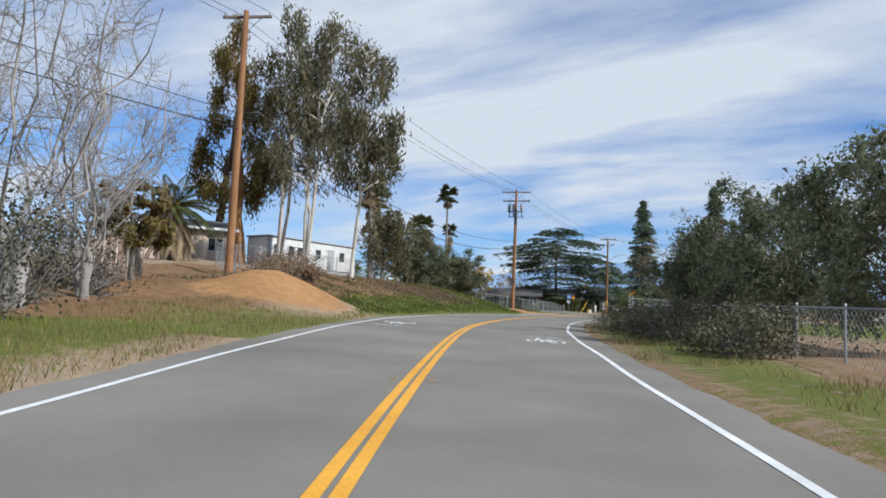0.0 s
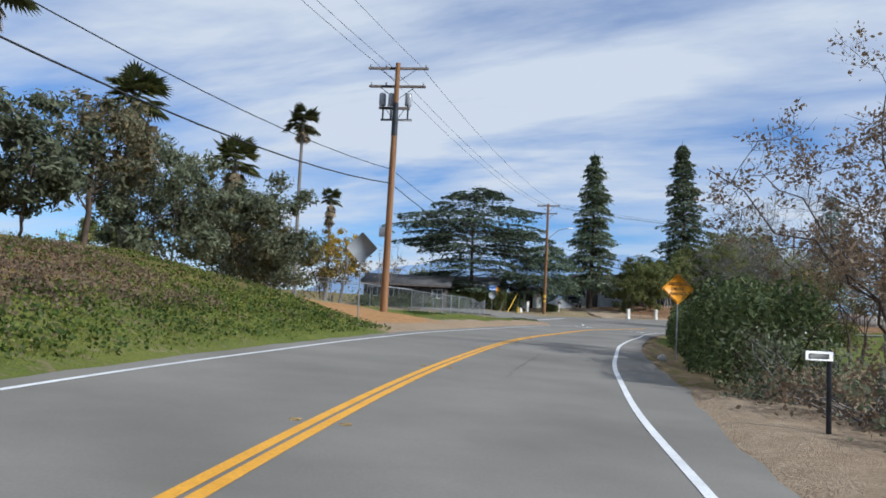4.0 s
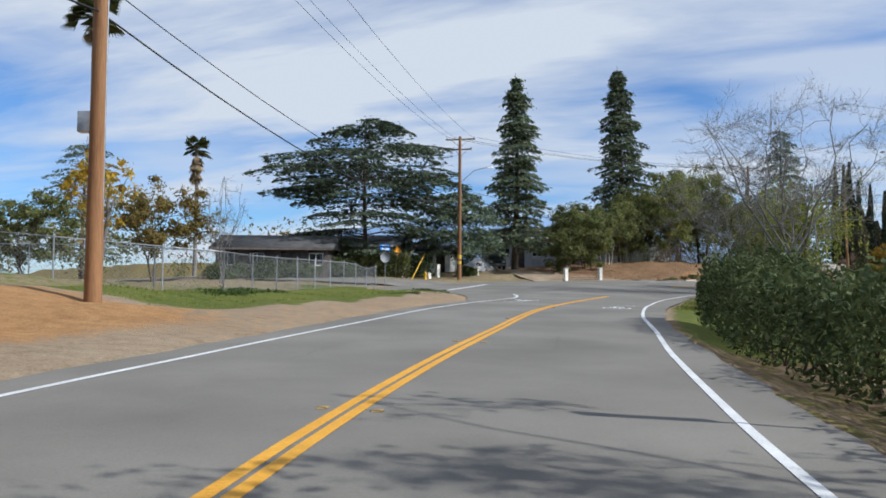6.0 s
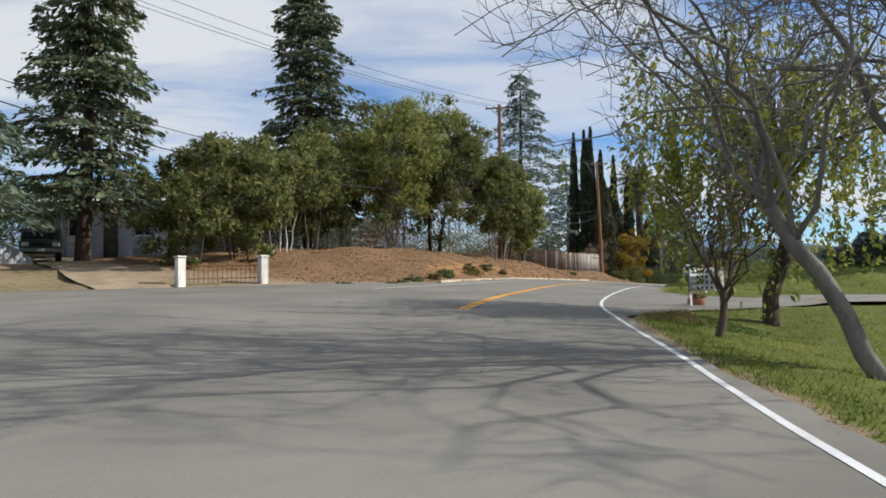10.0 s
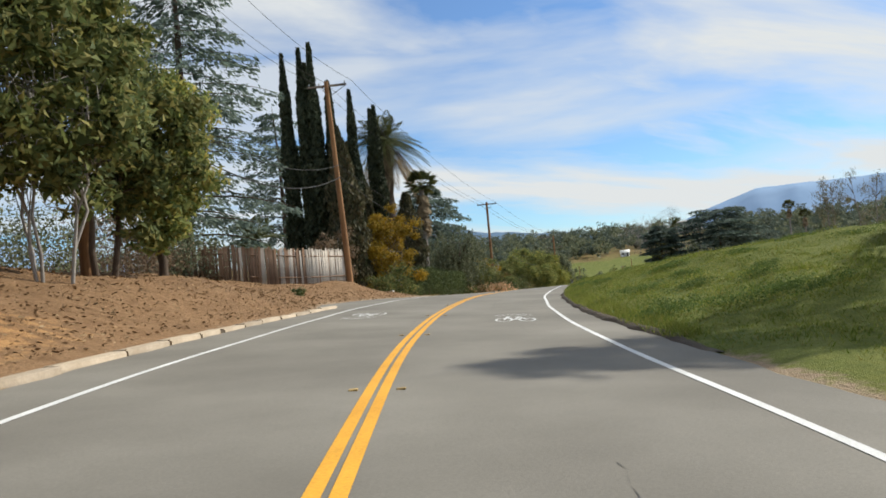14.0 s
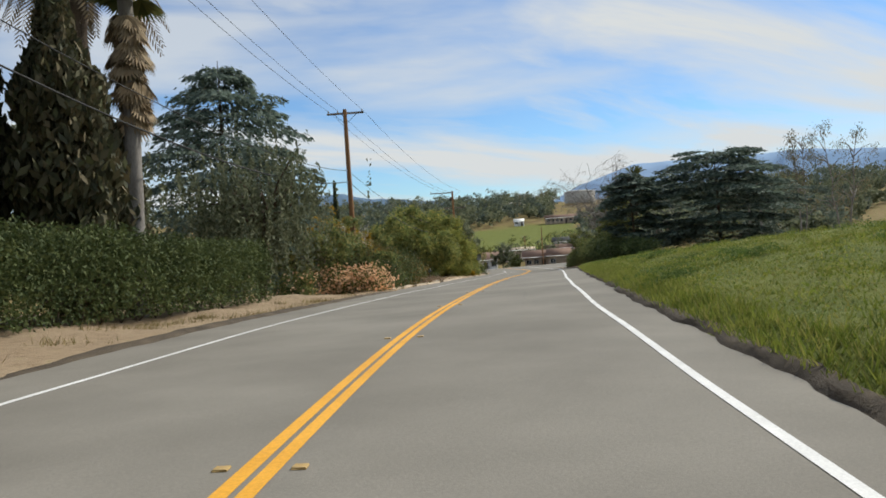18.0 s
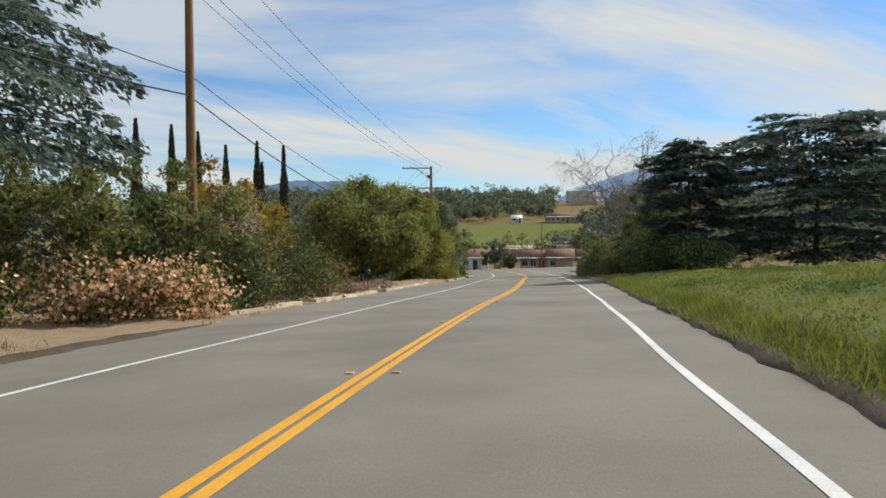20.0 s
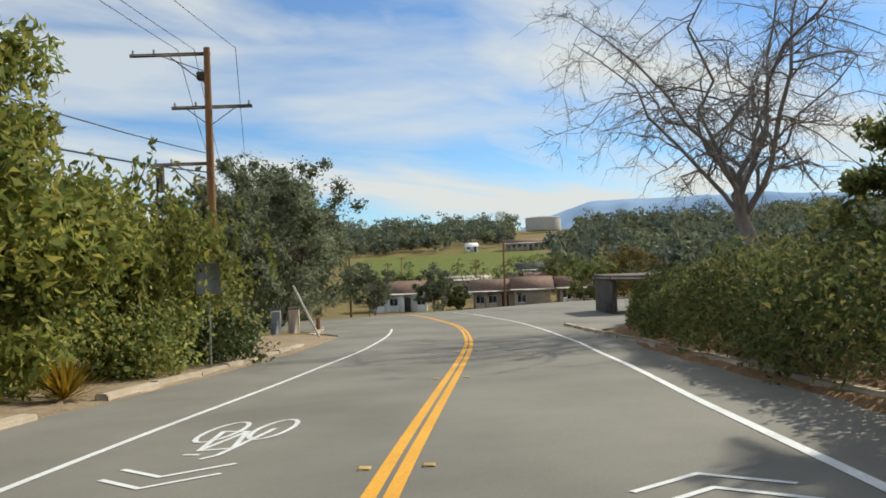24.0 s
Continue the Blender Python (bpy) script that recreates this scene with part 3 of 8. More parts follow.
def ground_z(x, y):
    """The height of the land at x, y (arrays)."""
    x, y = np.atleast_1d(np.asarray(x, float)), np.atleast_1d(np.asarray(y, float))
    s, d = along(x, y)
    zr = np.interp(s, SEQ, LINE[:, 2]) + tilt(s, d)
    z = np.zeros(x.shape)
    for side, paved, bank in ((-1, PAVED_L, BANK_L), (1, PAVED_R, BANK_R)):
        e = side * d - np.interp(s, paved[:, 0], paved[:, 1])
        cols = [np.interp(s, bank[:, 0], bank[:, k]) for k in range(1, 11)]
        h = np.full(x.shape, 0.0)
        da, ha = np.zeros(x.shape), np.zeros(x.shape)
        for k in range(5):
            db, hb = cols[2 * k], cols[2 * k + 1]
            u = np.clip((e - da) / np.maximum(db - da, 1e-6), 0, 1)
            h = np.where(e > da, ha + (hb - ha) * u, h)
            da, ha = db, hb
        h = np.where(e < 0, -0.22 * np.clip(-e / 0.3, 0, 1), h)
        z = np.where(side * d > 0, zr + h, z)
    # mound of loose earth beside the start
    z += 1.25 * np.exp(-(((x + 6.8) / 2.3) ** 2 + ((y - 31.0) / 3.8) ** 2)) * np.clip((np.abs(d) - 4.2) / 1.5, 0, 1)
    # past the crest the valley takes over
    ax, ay = x - VALLEY[0], y - VALLEY[1]
    r = np.hypot(ax, ay)
    far = np.interp(r, RISE[:, 0], RISE[:, 1])
    w = np.clip((ax * 0.92 + ay * 0.39 - 38) / 22, 0, 1)
    w = w * w * (3 - 2 * w)
    z = z * (1 - w) + far * w
    # and the wide land around lies level
    g = np.clip((np.abs(d) - 70) / 120, 0, 1)
    low = np.where(ax * 0.92 + ay * 0.39 > 0, far, 2.0 - 8.0 * g)
    return z * (1 - g) + low * g
# ---- the land as one sheet ----
def lines(a, b, fine, lo, hi):
    """Grid lines: even between a and b, then ever wider to lo and hi."""
    mid = list(np.arange(a, b + 0.01, fine))
    for sign, end in ((-1, lo), (1, hi)):
        g, p = fine, mid[0] if sign < 0 else mid[-1]
        side = []
        while sign * (end - p) > 0:
            g = min(g * 1.14, 260)
            p += sign * g
            side.append(p)
        mid = side[::-1] + mid if sign < 0 else mid + side
    return np.array(mid)


def rough(x, y, s, d):
    """Small hummocks away from the pavement."""
    h = np.sin(x * 0.9 + 1.3 * np.sin(y * 0.55)) * np.sin(y * 0.83 + 1.1 * np.sin(x * 0.41)) * 0.14
    h += np.sin(x * 2.7 + y * 1.9) * np.sin(y * 3.1 - x * 1.3) * 0.035
    h += np.sin(x * 1.9 - y * 0.7 + np.sin(y * 1.3)) * np.sin(y * 2.2 + x * 0.6 + np.sin(x * 0.9)) * 0.07 * ((d > 0) & (s > 196) & (s < 305))
    e = np.where(d < 0, -d - np.interp(s, PAVED_L[:, 0], PAVED_L[:, 1]), d - np.interp(s, PAVED_R[:, 0], PAVED_R[:, 1]))
    return h * np.clip((e - 0.6) / 3.0, 0, 1), e


gx, gy = lines(-20, 226, 0.8, -4200, 4600), lines(-6, 216, 0.8, -4200, 4600)
XX, YY = (a.ravel() for a in np.meshgrid(gx, gy))
ZZ = ground_z(XX, YY)
SS, DD = along(XX, YY)
bumps, EE = rough(XX, YY, SS, DD)
ZZ = ZZ + bumps
land = Geo()
i, j = np.meshgrid(np.arange(len(gx) - 1), np.arange(len(gy) - 1))
q = (j * len(gx) + i).ravel()
land.add(np.column_stack([XX, YY, ZZ]), np.column_stack([q, q + 1, q + 1 + len(gx), q + len(gx)]))
ground = setting("ground", land, LAND, "grassy banks, bare earth and bark mulch along a country road", "ground", smooth=True)


def span(v, a, b, soft):
    return np.clip((v - a) / soft + 0.5, 0, 1) * np.clip((b - v) / soft + 0.5, 0, 1)


L, R = DD < 0, DD > 0
turf_w = np.full(XX.shape, 0.45)
turf_w = np.where(L & (SS < 132), 0.3 + 0.36 * span(EE, -1.0, 3.4, 2) + 0.22 * (SS > 94), turf_w)
turf_w = np.where(L & (SS < 46), 0.7 * span(EE, 0.8, 8, 1.5), turf_w)
turf_w = np.where(L, turf_w * (1 - span(SS, 103, 114, 4) * span(EE, -1, 7.5, 3)) * (1 - span(SS, 112, 146, 4) * span(EE, -1, 3.5, 1.5)), turf_w)
turf_w = np.where(L & (SS > 119) & (SS < 146) & (EE > 2.8) & (EE < 9), 0.95, turf_w)
turf_w = np.where(L & (SS > 172), 0.18, turf_w)
turf_w = np.where(L & (SS > 242), 0.32, turf_w)
turf_w = np.where(R & (SS < 80), 0.35 + 0.3 * span(EE, 0.5, 3, 1), turf_w)
turf_w = np.where(R & (SS > 118), np.clip(0.3 + EE * 0.8, 0, 1), turf_w)
turf_w = np.where(R & (SS > 196) & (SS < 296), 0.95, turf_w)
turf_w = np.where(R & (SS > 296), np.interp(SS, [300, 310], [0.85, 0.2]), turf_w)
far_off = (SS > 345) | (np.abs(DD) > 60)
turf_w = np.where(far_off, 0.5, turf_w)
turf_w = np.maximum(turf_w, span(np.hypot(XX - VALLEY[0], YY - VALLEY[1]), 165, 285, 20) * (np.abs(np.degrees(np.arctan2(XX - 174.8, YY - 185.8)) - 68.0) < 6.0))


def ochre_at(x, y, s, d, e):
    o = np.exp(-(((x + 6.6) / 2.6) ** 2 + ((y - 30.6) / 4.0) ** 2)) * 1.7
    o = np.maximum(o, 0.42 * span(s, 110, 140, 6) * (d < 0) * span(e, -0.5, 3.0, 1))
    return np.maximum(o, 0.9 * span(s, 104, 117, 5) * (d < 0) * span(e, 1.8, 8.5, 2.5))


ochre_w = ochre_at(XX, YY, SS, DD, EE)
turf_w = turf_w * (1 - np.clip(ochre_w * 1.4, 0, 1))
ochre_w = np.maximum(ochre_w, 0.6 * span(SS, 182, 200, 6) * L * span(EE, 0.5, 3.5, 2))
ochre_w = np.maximum(ochre_w, np.exp(-(((XX - 63.5) / 1.6) ** 2 + ((YY - 127.5) / 1.1) ** 2)))
mulch_shade_w = span(SS, 174, 236, 6) * L * span(EE, 0.2, 22, 1)
mulch_shade_w = np.maximum(mulch_shade_w, 0.8 * L * (SS < 106) * span(EE, 2.0, 14, 3))
mulch_shade_w = np.maximum(mulch_shade_w, 0.35 * (SS < 46) * L)
mulch_shade_w = np.maximum(mulch_shade_w, 0.55 * R * (SS < 125))
mulch_shade_w = np.maximum(mulch_shade_w, 0.7 * far_off)
# mulch tone on this verge paints in tree shade as well as dark soil
mulch_shade_w = np.maximum(mulch_shade_w, 0.9 * R * (SS > 300))
sand = span(SS, 77, 91, 4) * R * span(EE, -1, 4.5, 2)
turf_w, mulch_shade_w = turf_w * (1 - sand), mulch_shade_w * (1 - sand)
cover = ground.data.color_attributes.new("cover", "FLOAT_COLOR", "POINT")
cover.data.foreach_set("color", np.column_stack([turf_w, np.clip(ochre_w, 0, 1), np.clip(mulch_shade_w, 0, 1), np.ones(len(XX))]).ravel())


# ---- the road ----
def ribbon(s0, s1, d0, d1, up, step=1.0, geo=None, cols=1):
    """A strip along the road between the offsets d0 and d1 (numbers or functions of the station)."""
    s = np.arange(s0, s1 + step * 0.5, step)
    a = d0(s) if callable(d0) else np.full(s.shape, float(d0))
    b = d1(s) if callable(d1) else np.full(s.shape, float(d1))
    rows = []
    for k in range(cols + 1):
        d = a + (b - a) * k / cols
        p = at(s, d)
        rows.append(np.column_stack([p[0], p[1], p[2] + up]))
    v = np.stack(rows, 1).reshape(-1, 3)
    i, k = np.meshgrid(np.arange(len(s) - 1), np.arange(cols), indexing="ij")
    q = (i * (cols + 1) + k).ravel()
    geo = geo or Geo()
    return geo.add(v, np.column_stack([q, q + 1, q + cols + 2, q + cols + 1]))


wob = lambda s: 0.04 * np.sin(s * 1.7) + 0.03 * np.sin(s * 4.3 + 1) + 0.03 * np.sin(s * 0.43)
left_edge = lambda s: -np.interp(s, PAVED_L[:, 0], PAVED_L[:, 1]) - wob(s)
right_edge = lambda s: np.interp(s, PAVED_R[:, 0], PAVED_R[:, 1]) + wob(s + 9)
setting("road", ribbon(0, SEQ[-1] - 1, left_edge, right_edge, 0.0, 0.8, cols=14), ASPHALT, "worn grey asphalt road over a low rise", "road")


def strip(name, pts, width, material, label, up=0.04, step=1.5, category="road"):
    """A paved lane laid on the land along the points."""
    c = spline(np.array([pts[0], *pts, pts[-1]], float), step)
    t = np.gradient(c, axis=0)
    t /= np.linalg.norm(t, axis=1)[:, None]
    n = np.column_stack([t[:, 1], -t[:, 0]])
    k = max(4, int(width / 1.0))
    rows = []
    for u in np.linspace(-0.5, 0.5, k + 1):
        p = c + n * width * u + n * 0.08 * np.sin(np.arange(len(c)) * 1.9)[:, None] * (abs(u) == 0.5)
        rows.append(np.column_stack([p, ground_z(p[:, 0], p[:, 1]) + up]))
    v = np.stack(rows, 1).reshape(-1, 3)
    i, j = np.meshgrid(np.arange(len(c) - 1), np.arange(k), indexing="ij")
    q = (i * (k + 1) + j).ravel()
    return setting(name, Geo().add(v, np.column_stack([q, q + 1, q + k + 2, q + k + 1])), material, label, category)


strip("side_street", [(29, 127), (19, 132.5), (4, 139.5), (-18, 148), (-50, 158)], 8.5, ASPHALT_OLD, "grey asphalt side street joining the main road", 0.13)
strip("driveway_right", [tuple(at(175, 9.0)[:2]), tuple(at(176, 13)[:2]), tuple(at(180, 24)[:2]), tuple(at(188, 45)[:2])], 5.5, ASPHALT_OLD, "cracked asphalt drive beside the mailboxes", 0.11)
strip("driveway_gate", [(37.6, 136.5), (37.2, 143), (37.2, 150), (38.4, 158)], 2.8, SAND_DRIVE, "pale dirt drive between grass and shrubs", 0.06)


def soil_cut(s0, s1, side, name, label, high=0.085, wide=0.22, material=None):
    """A ragged low cut of dark soil between the pavement and the grass."""
    s = np.arange(s0, s1, 0.35)
    edge = right_edge(s) if side > 0 else -left_edge(s)
    rows = []
    for f, (u, h) in enumerate(((-0.4, 0.06), (0.0, 0.3), (0.3, 0.85), (0.9, 1.1), (1.8, 1.0))):
        j = 0.02 * np.sin(s * 2.3 + f) + 0.015 * np.sin(s * 5.9 + 2 * f)
        e = u * wide + j * (f > 0)
        p = at(s, side * (edge + e))
        ends = np.clip(np.minimum(s - s0, s1 - s) / 4, 0, 1)
        top = h * high * ends * (1 + 0.08 * np.sin(s * 1.1 + f) + 0.06 * np.sin(s * 3.7 + 2 * f)) - (0.06 if f == 0 else 0.0)
        rows.append(np.column_stack([p[0], p[1], p[2] + top - (0.1 if f == 4 else 0)]))
    v = np.stack(rows, 1).reshape(-1, 3)
    i, k = np.meshgrid(np.arange(len(s) - 1), np.arange(4), indexing="ij")
    q = (i * 5 + k).ravel()
    return setting(name, Geo().add(v, np.column_stack([q, q + 1, q + 6, q + 5])), material or SOIL_EDGE, label, "soil edge")


soil_cut(196, 304, 1, "soil_edge", "dark crumbling soil edge under overhanging grass")
soil_cut(242, 276, -1, "soil_edge", "dark crumbling soil edge beside the verge", 0.08, 0.25)

# ---- paint on the road ----
P = 0.006
MIDDLE = np.array([(0, 0.03), (60, 0.06), (95, 0.1), (105, 0.06), (118, 0.15), (127, 0.03), (138, -0.12), (143.5, 0.09), (170, -0.14), (176, -0.06), (213, -0.1), (227, -0.13), (236, 0.03), (262, 0.11), (276, 0.15), (288, 0.17), (300, 0.02), (318, -0.02), (340, 0.08), (400, 0.08)])
centre = lambda s: np.interp(s, MIDDLE[:, 0], MIDDLE[:, 1])
for k, off in enumerate((-0.08, 0.08)):
    for a, b in ((12, 144.2), (163.0, 374)):
        tagged(setting("centre_line", ribbon(a, b, lambda s: centre(s) + off - 0.057, lambda s: centre(s) + off + 0.057, P, 0.6), YELLOW, "double yellow line painted along the road", "road marking"), group="double yellow centre lines")
EDGE_R = np.array([(0, 3.25), (38, 3.25), (49, 3.46), (84, 3.56), (96, 3.58), (104, 3.62), (110, 3.6), (118, 3.72), (127, 3.46), (134, 3.32), (139, 3.13), (144, 3.34), (148, 3.72), (154, 4.1), (160, 4.05), (166, 3.6), (171, 3.3), (180, 3.46),
                   (193, 3.45), (200, 3.38), (215, 3.5), (227, 3.42), (241, 3.5), (264, 3.4), (277, 3.45), (287, 3.3), (297, 3.1), (318, 3.08), (340, 3.3), (400, 3.3)])
EDGE_L = np.array([(0, -3.2), (38, -3.23), (50, -3.35), (85, -3.4), (97, -3.28), (108, -3.27), (117, -3.25), (126, -3.36), (130, -3.46), (140, -3.5), (171, -5.3), (173, -4.75), (176, -3.95), (182, -3.55), (192, -3.45),
                   (204, -3.45), (216, -3.8), (229, -3.6), (265, -3.5), (278, -3.3), (297, -3.4), (318, -3.28), (350, -3.1)])
for a, b, table in ((12, 366, EDGE_R), (12, 136.5, EDGE_L), (171, 350, EDGE_L)):
    mid = lambda s, q=table: np.interp(s, q[:, 0], q[:, 1]) * 0.5 + 0.25 * np.interp(s - 3, q[:, 0], q[:, 1]) + 0.25 * np.interp(s + 3, q[:, 0], q[:, 1]) + 0.015 * np.sin(s * 0.7)
    tagged(setting("edge_line", ribbon(a, b, lambda s: mid(s) - 0.052, lambda s: mid(s) + 0.052, P, 0.6), WHITE_PAINT, "white line painted along the edge of the road", "road marking"), group="white edge lines")
# ---- plants ----
def unit(rng, n):
    v = rng.normal(size=(n, 3))
    return v / np.linalg.norm(v, axis=1)[:, None]


def leaves(geo, c, size, rng, long=1.8, down=0.0, along_dir=None, flat=0.0, tri=False, face=None):
    """Small pointed leaves at the places c. down: how much they hang; flat: how level they lie; face: where their upper sides look."""
    n = len(c)
    if n == 0:
        return geo
    a = unit(rng, n) if along_dir is None else along_dir + 0.45 * unit(rng, n)
    a[:, 2] = a[:, 2] * (1 - flat) - down
    a /= np.linalg.norm(a, axis=1)[:, None] + 1e-9
    r = unit(rng, n)
    if flat:
        r[:, 2] *= (1 - flat)
    b = np.cross(a, np.cross(a, r)) if face is None else np.cross(a, face + 0.55 * r)
    b /= np.linalg.norm(b, axis=1)[:, None] + 1e-9
    s = size * rng.uniform(0.6, 1.35, (n, 1))
    if tri:
        v = np.stack([c - a * s * long * 0.5 + b * s * 0.1, c + b * s * 0.62, c + a * s * long * 0.5 - b * s * 0.3], 1).reshape(-1, 3)
        return geo.add(v, np.arange(3 * n).reshape(-1, 3))
    v = np.stack([c - a * s * long * 0.5, c + b * s * 0.5 - a * s * 0.05, c + a * s * long * 0.5, c - b * s * 0.5 + a * s * 0.05], 1).reshape(-1, 3)
    return geo.add(v, np.arange(4 * n).reshape(-1, 4))


def bend(p0, p1, rng, sag=0.0, wig=0.08, k=5):
    """A crooked line from p0 to p1."""
    p0, p1 = np.asarray(p0, float), np.asarray(p1, float)
    u = np.linspace(0, 1, k)[:, None]
    ln = np.linalg.norm(p1 - p0)
    off = rng.normal(size=(k, 3)) * wig * ln * np.sin(np.pi * u)
    off[:, 2] -= sag * ln * np.sin(np.pi * u[:, 0])
    return p0 + (p1 - p0) * u + off


def clumps(rng, n, W, H, base, lift=0.5, hollow=0.35):
    """Places for clumps of leaves in an uneven crown W wide and H high above base."""
    d = unit(rng, n)
    ang = np.arctan2(d[:, 1], d[:, 0])
    lump = 1 + 0.16 * np.sin(3 * ang + rng.uniform(0, 6)) + 0.12 * np.sin(5 * ang + 4 * d[:, 2] + rng.uniform(0, 6))
    r = (hollow + (1 - hollow) * rng.uniform(0, 1, n) ** 0.5) * lump
    p = d * r[:, None]
    return np.column_stack([p[:, 0] * W / 2, p[:, 1] * W / 2, base + (H - base) * (lift + p[:, 2] * (1 - lift) * 0.95)])


def broadleaf(name, label, loc, H, W, seed, leaf=None, bark=None, n=7000, size=0.16, base=0.25, stems=1, group="", cat="tree", hang=0.0, spread=0.16, nc=None, long=1.8, lean=0.0, tri=True):
    """A leafy tree or tall shrub: stems, limbs and a crown of loose clumps."""
    rng = np.random.default_rng(seed)
    leaf, bark = leaf or L_OAK, bark or BARK_BROWN
    t = thing(name, label, cat, loc, 0, group)
    nc = nc or int(34 + W * H * 0.8)
    cc = clumps(rng, nc, W, H, H * base)
    cc[:, 0] += lean * cc[:, 2]
    limbs = Geo()
    r0 = max(0.05, 0.02 * H) / (stems ** 0.9)
    for k in range(stems):
        a = rng.uniform(0, 6.28)
        foot = np.array([np.cos(a), np.sin(a), 0]) * (0.12 * W * (stems > 1)) * rng.uniform(0.4, 1)
        foot[2] = -0.15
        top = np.array([foot[0] * 2.2 + lean * H * 0.6, foot[1] * 2.2, H * (base + (1 - base) * 0.5)]) + rng.normal(size=3) * 0.06 * H * np.array([1, 1, 0])
        tr = bend(foot, top, rng, 0, 0.018, 7)
        wood = Geo().tube(tr, np.linspace(r0 * 1.15, r0 * 0.45, 7), 7)
        for c in cc[k::stems][:14]:
            q = tr[min(6, 2 + int(rng.integers(0, 5)))]
            limbs.tube(bend(q, c, rng, -0.05, 0.07, 4), np.linspace(r0 * 0.38, 0.012, 4), 4, False)
        part("trunk", wood, bark, t, smooth=True)
    tagged(part("limb_work", limbs, bark, t), kind="stuff")
    crown = Geo()
    w = rng.integers(0, nc, n)
    sc = 0.52 * (W * W * H * (1 - base) / nc) ** (1 / 3) * rng.uniform(0.6, 1.25, nc) * (spread / 0.16)
    p = cc[w] + unit(rng, n) * (rng.uniform(0.05, 1, n) ** 0.5 * sc[w])[:, None] * np.array([1, 1, 0.72])
    p[:, 2] -= hang * np.abs(rng.normal(size=n)) * H * 0.16
    keep = p[:, 2] > 0.05
    out = p - cc[w] + np.array([0, 0, 0.25]) * sc[w][:, None]
    out /= np.linalg.norm(out, axis=1)[:, None] + 1e-9
    leaves(crown, p[keep], size, rng, long, hang, tri=tri, face=out[keep])
    k = rng.integers(0, nc, n // 14)
    inner = cc[k] + unit(rng, len(k)) * (rng.uniform(0, 0.5, len(k)) * sc[k])[:, None]
    leaves(crown, inner[inner[:, 2] > 0.3], size * 2.2, rng, 1.4, hang, tri=False)
    part("crown", crown, leaf, t)
    return t


def conifer(name, label, loc, H, R, seed, leaf=None, bark=None, style="redwood", gap=0.55, base=0.1, dens=1.0, group="", scale=1.0):
    """A needle tree: straight trunk, whorls of branches, sprays of needles along them."""
    rng = np.random.default_rng(seed)
    t = thing(name, label, "conifer", loc, 0, group)
    wood, green, boughs = Geo(), Geo(), Geo()
    r0 = 0.016 * H
    tz = np.linspace(-0.2, H, 9)
    tx = np.column_stack([0.01 * H * np.sin(tz / H * 3 + seed), 0.01 * H * np.cos(tz / H * 4 + seed), tz])
    wood.tube(tx, np.linspace(r0 * 1.2, 0.02, 9), 8)
    z = H * base
    tips, dirs, small = [], [], []
    while z < H * 0.985:
        f = (z / H - base) / (1 - base)
        if style == "redwood":
            ln, rise, droop = R * (1 - f) ** 0.72 * (0.9 + 0.2 * np.sin(z * 2.1)) + 0.2, 0.12, 0.25
            m = 6
        elif style == "deodar":
            ln, rise, droop = R * np.interp(f, [0, 0.25, 0.6, 0.85, 1], [0.88, 1, 0.76, 0.46, 0.1]) + 0.2, 0.22, 0.30
            m = 7
        elif style == "umbrella":
            ln, rise, droop = R * np.interp(f, [0, 0.3, 0.65, 0.85, 1], [0.8, 1.0, 0.92, 0.7, 0.3]) * rng.uniform(0.8, 1.1), 0.20, 0.22
            m = 9
        elif style == "cone":
            ln, rise, droop = R * (1 - f) ** 0.8 * (0.85 + 0.3 * rng.uniform()) + 0.3, 0.10, 0.24
            m = 7
        else:  # sparse
            ln, rise, droop = R * (1 - f) ** 0.6 * rng.uniform(0.5, 1.15) + 0.3, 0.05, 0.22
            m = 4
        ln = max(ln, 0.25)
        a0 = rng.uniform(0, 6.28)
        for k in range(m):
            if rng.uniform() < (0.04 if style == "redwood" else 0.14):
                continue
            a = a0 + k * 6.283 / m + rng.normal() * 0.22
            l = ln * rng.uniform(0.72, 1.14)
            d = np.array([np.cos(a), np.sin(a), 0])
            u = np.linspace(0, 1, 6)
            br = np.array([0, 0, min(z + rng.normal() * gap * (0.6 if style == "umbrella" else 0.3), H * 0.965)]) + d * (l * u)[:, None]
            br[:, 2] += l * (rise * u - droop * u ** 2.2)
            br[:, :2] += tx[min(8, int(z / H * 8)), :2]
            boughs.tube(br, np.linspace(max(0.014, r0 * 0.22 * (1 - f)), 0.008, 6), 4, False)
            ns = int(0.9 * l * {"redwood": 14, "deodar": 22, "umbrella": 18, "sparse": 15, "cone": 22}[style] * dens) + 5
            uu = rng.uniform(0.12 if style != "umbrella" else 0.25, 1.02, ns) ** 0.8
            c = np.column_stack([np.interp(uu, u, br[:, i]) for i in range(3)])
            side = np.array([-d[1], d[0], 0])
            wd = l * 0.22 * np.sin(np.pi * np.clip(uu * 0.85 + 0.1, 0, 1)) + 0.08
            off = rng.normal(size=ns)
            c += side * (off * wd)[:, None]
            c[:, 2] -= np.abs(off) * wd * (0.16 if style == "umbrella" else 0.25) + rng.uniform(0, 0.12, ns) * (2.0 if style in ("deodar", "sparse", "cone") else 0.6)
            tips.append(c)
            dirs.append(d * 0.6 + side * np.sign(off)[:, None] * 0.6)
            small.append(np.full(ns, 1.0 - 0.35 * f))
        z += gap * (1 - 0.45 * f) * rng.uniform(0.8, 1.2)
    c, dd = np.vstack(tips), np.vstack(dirs)
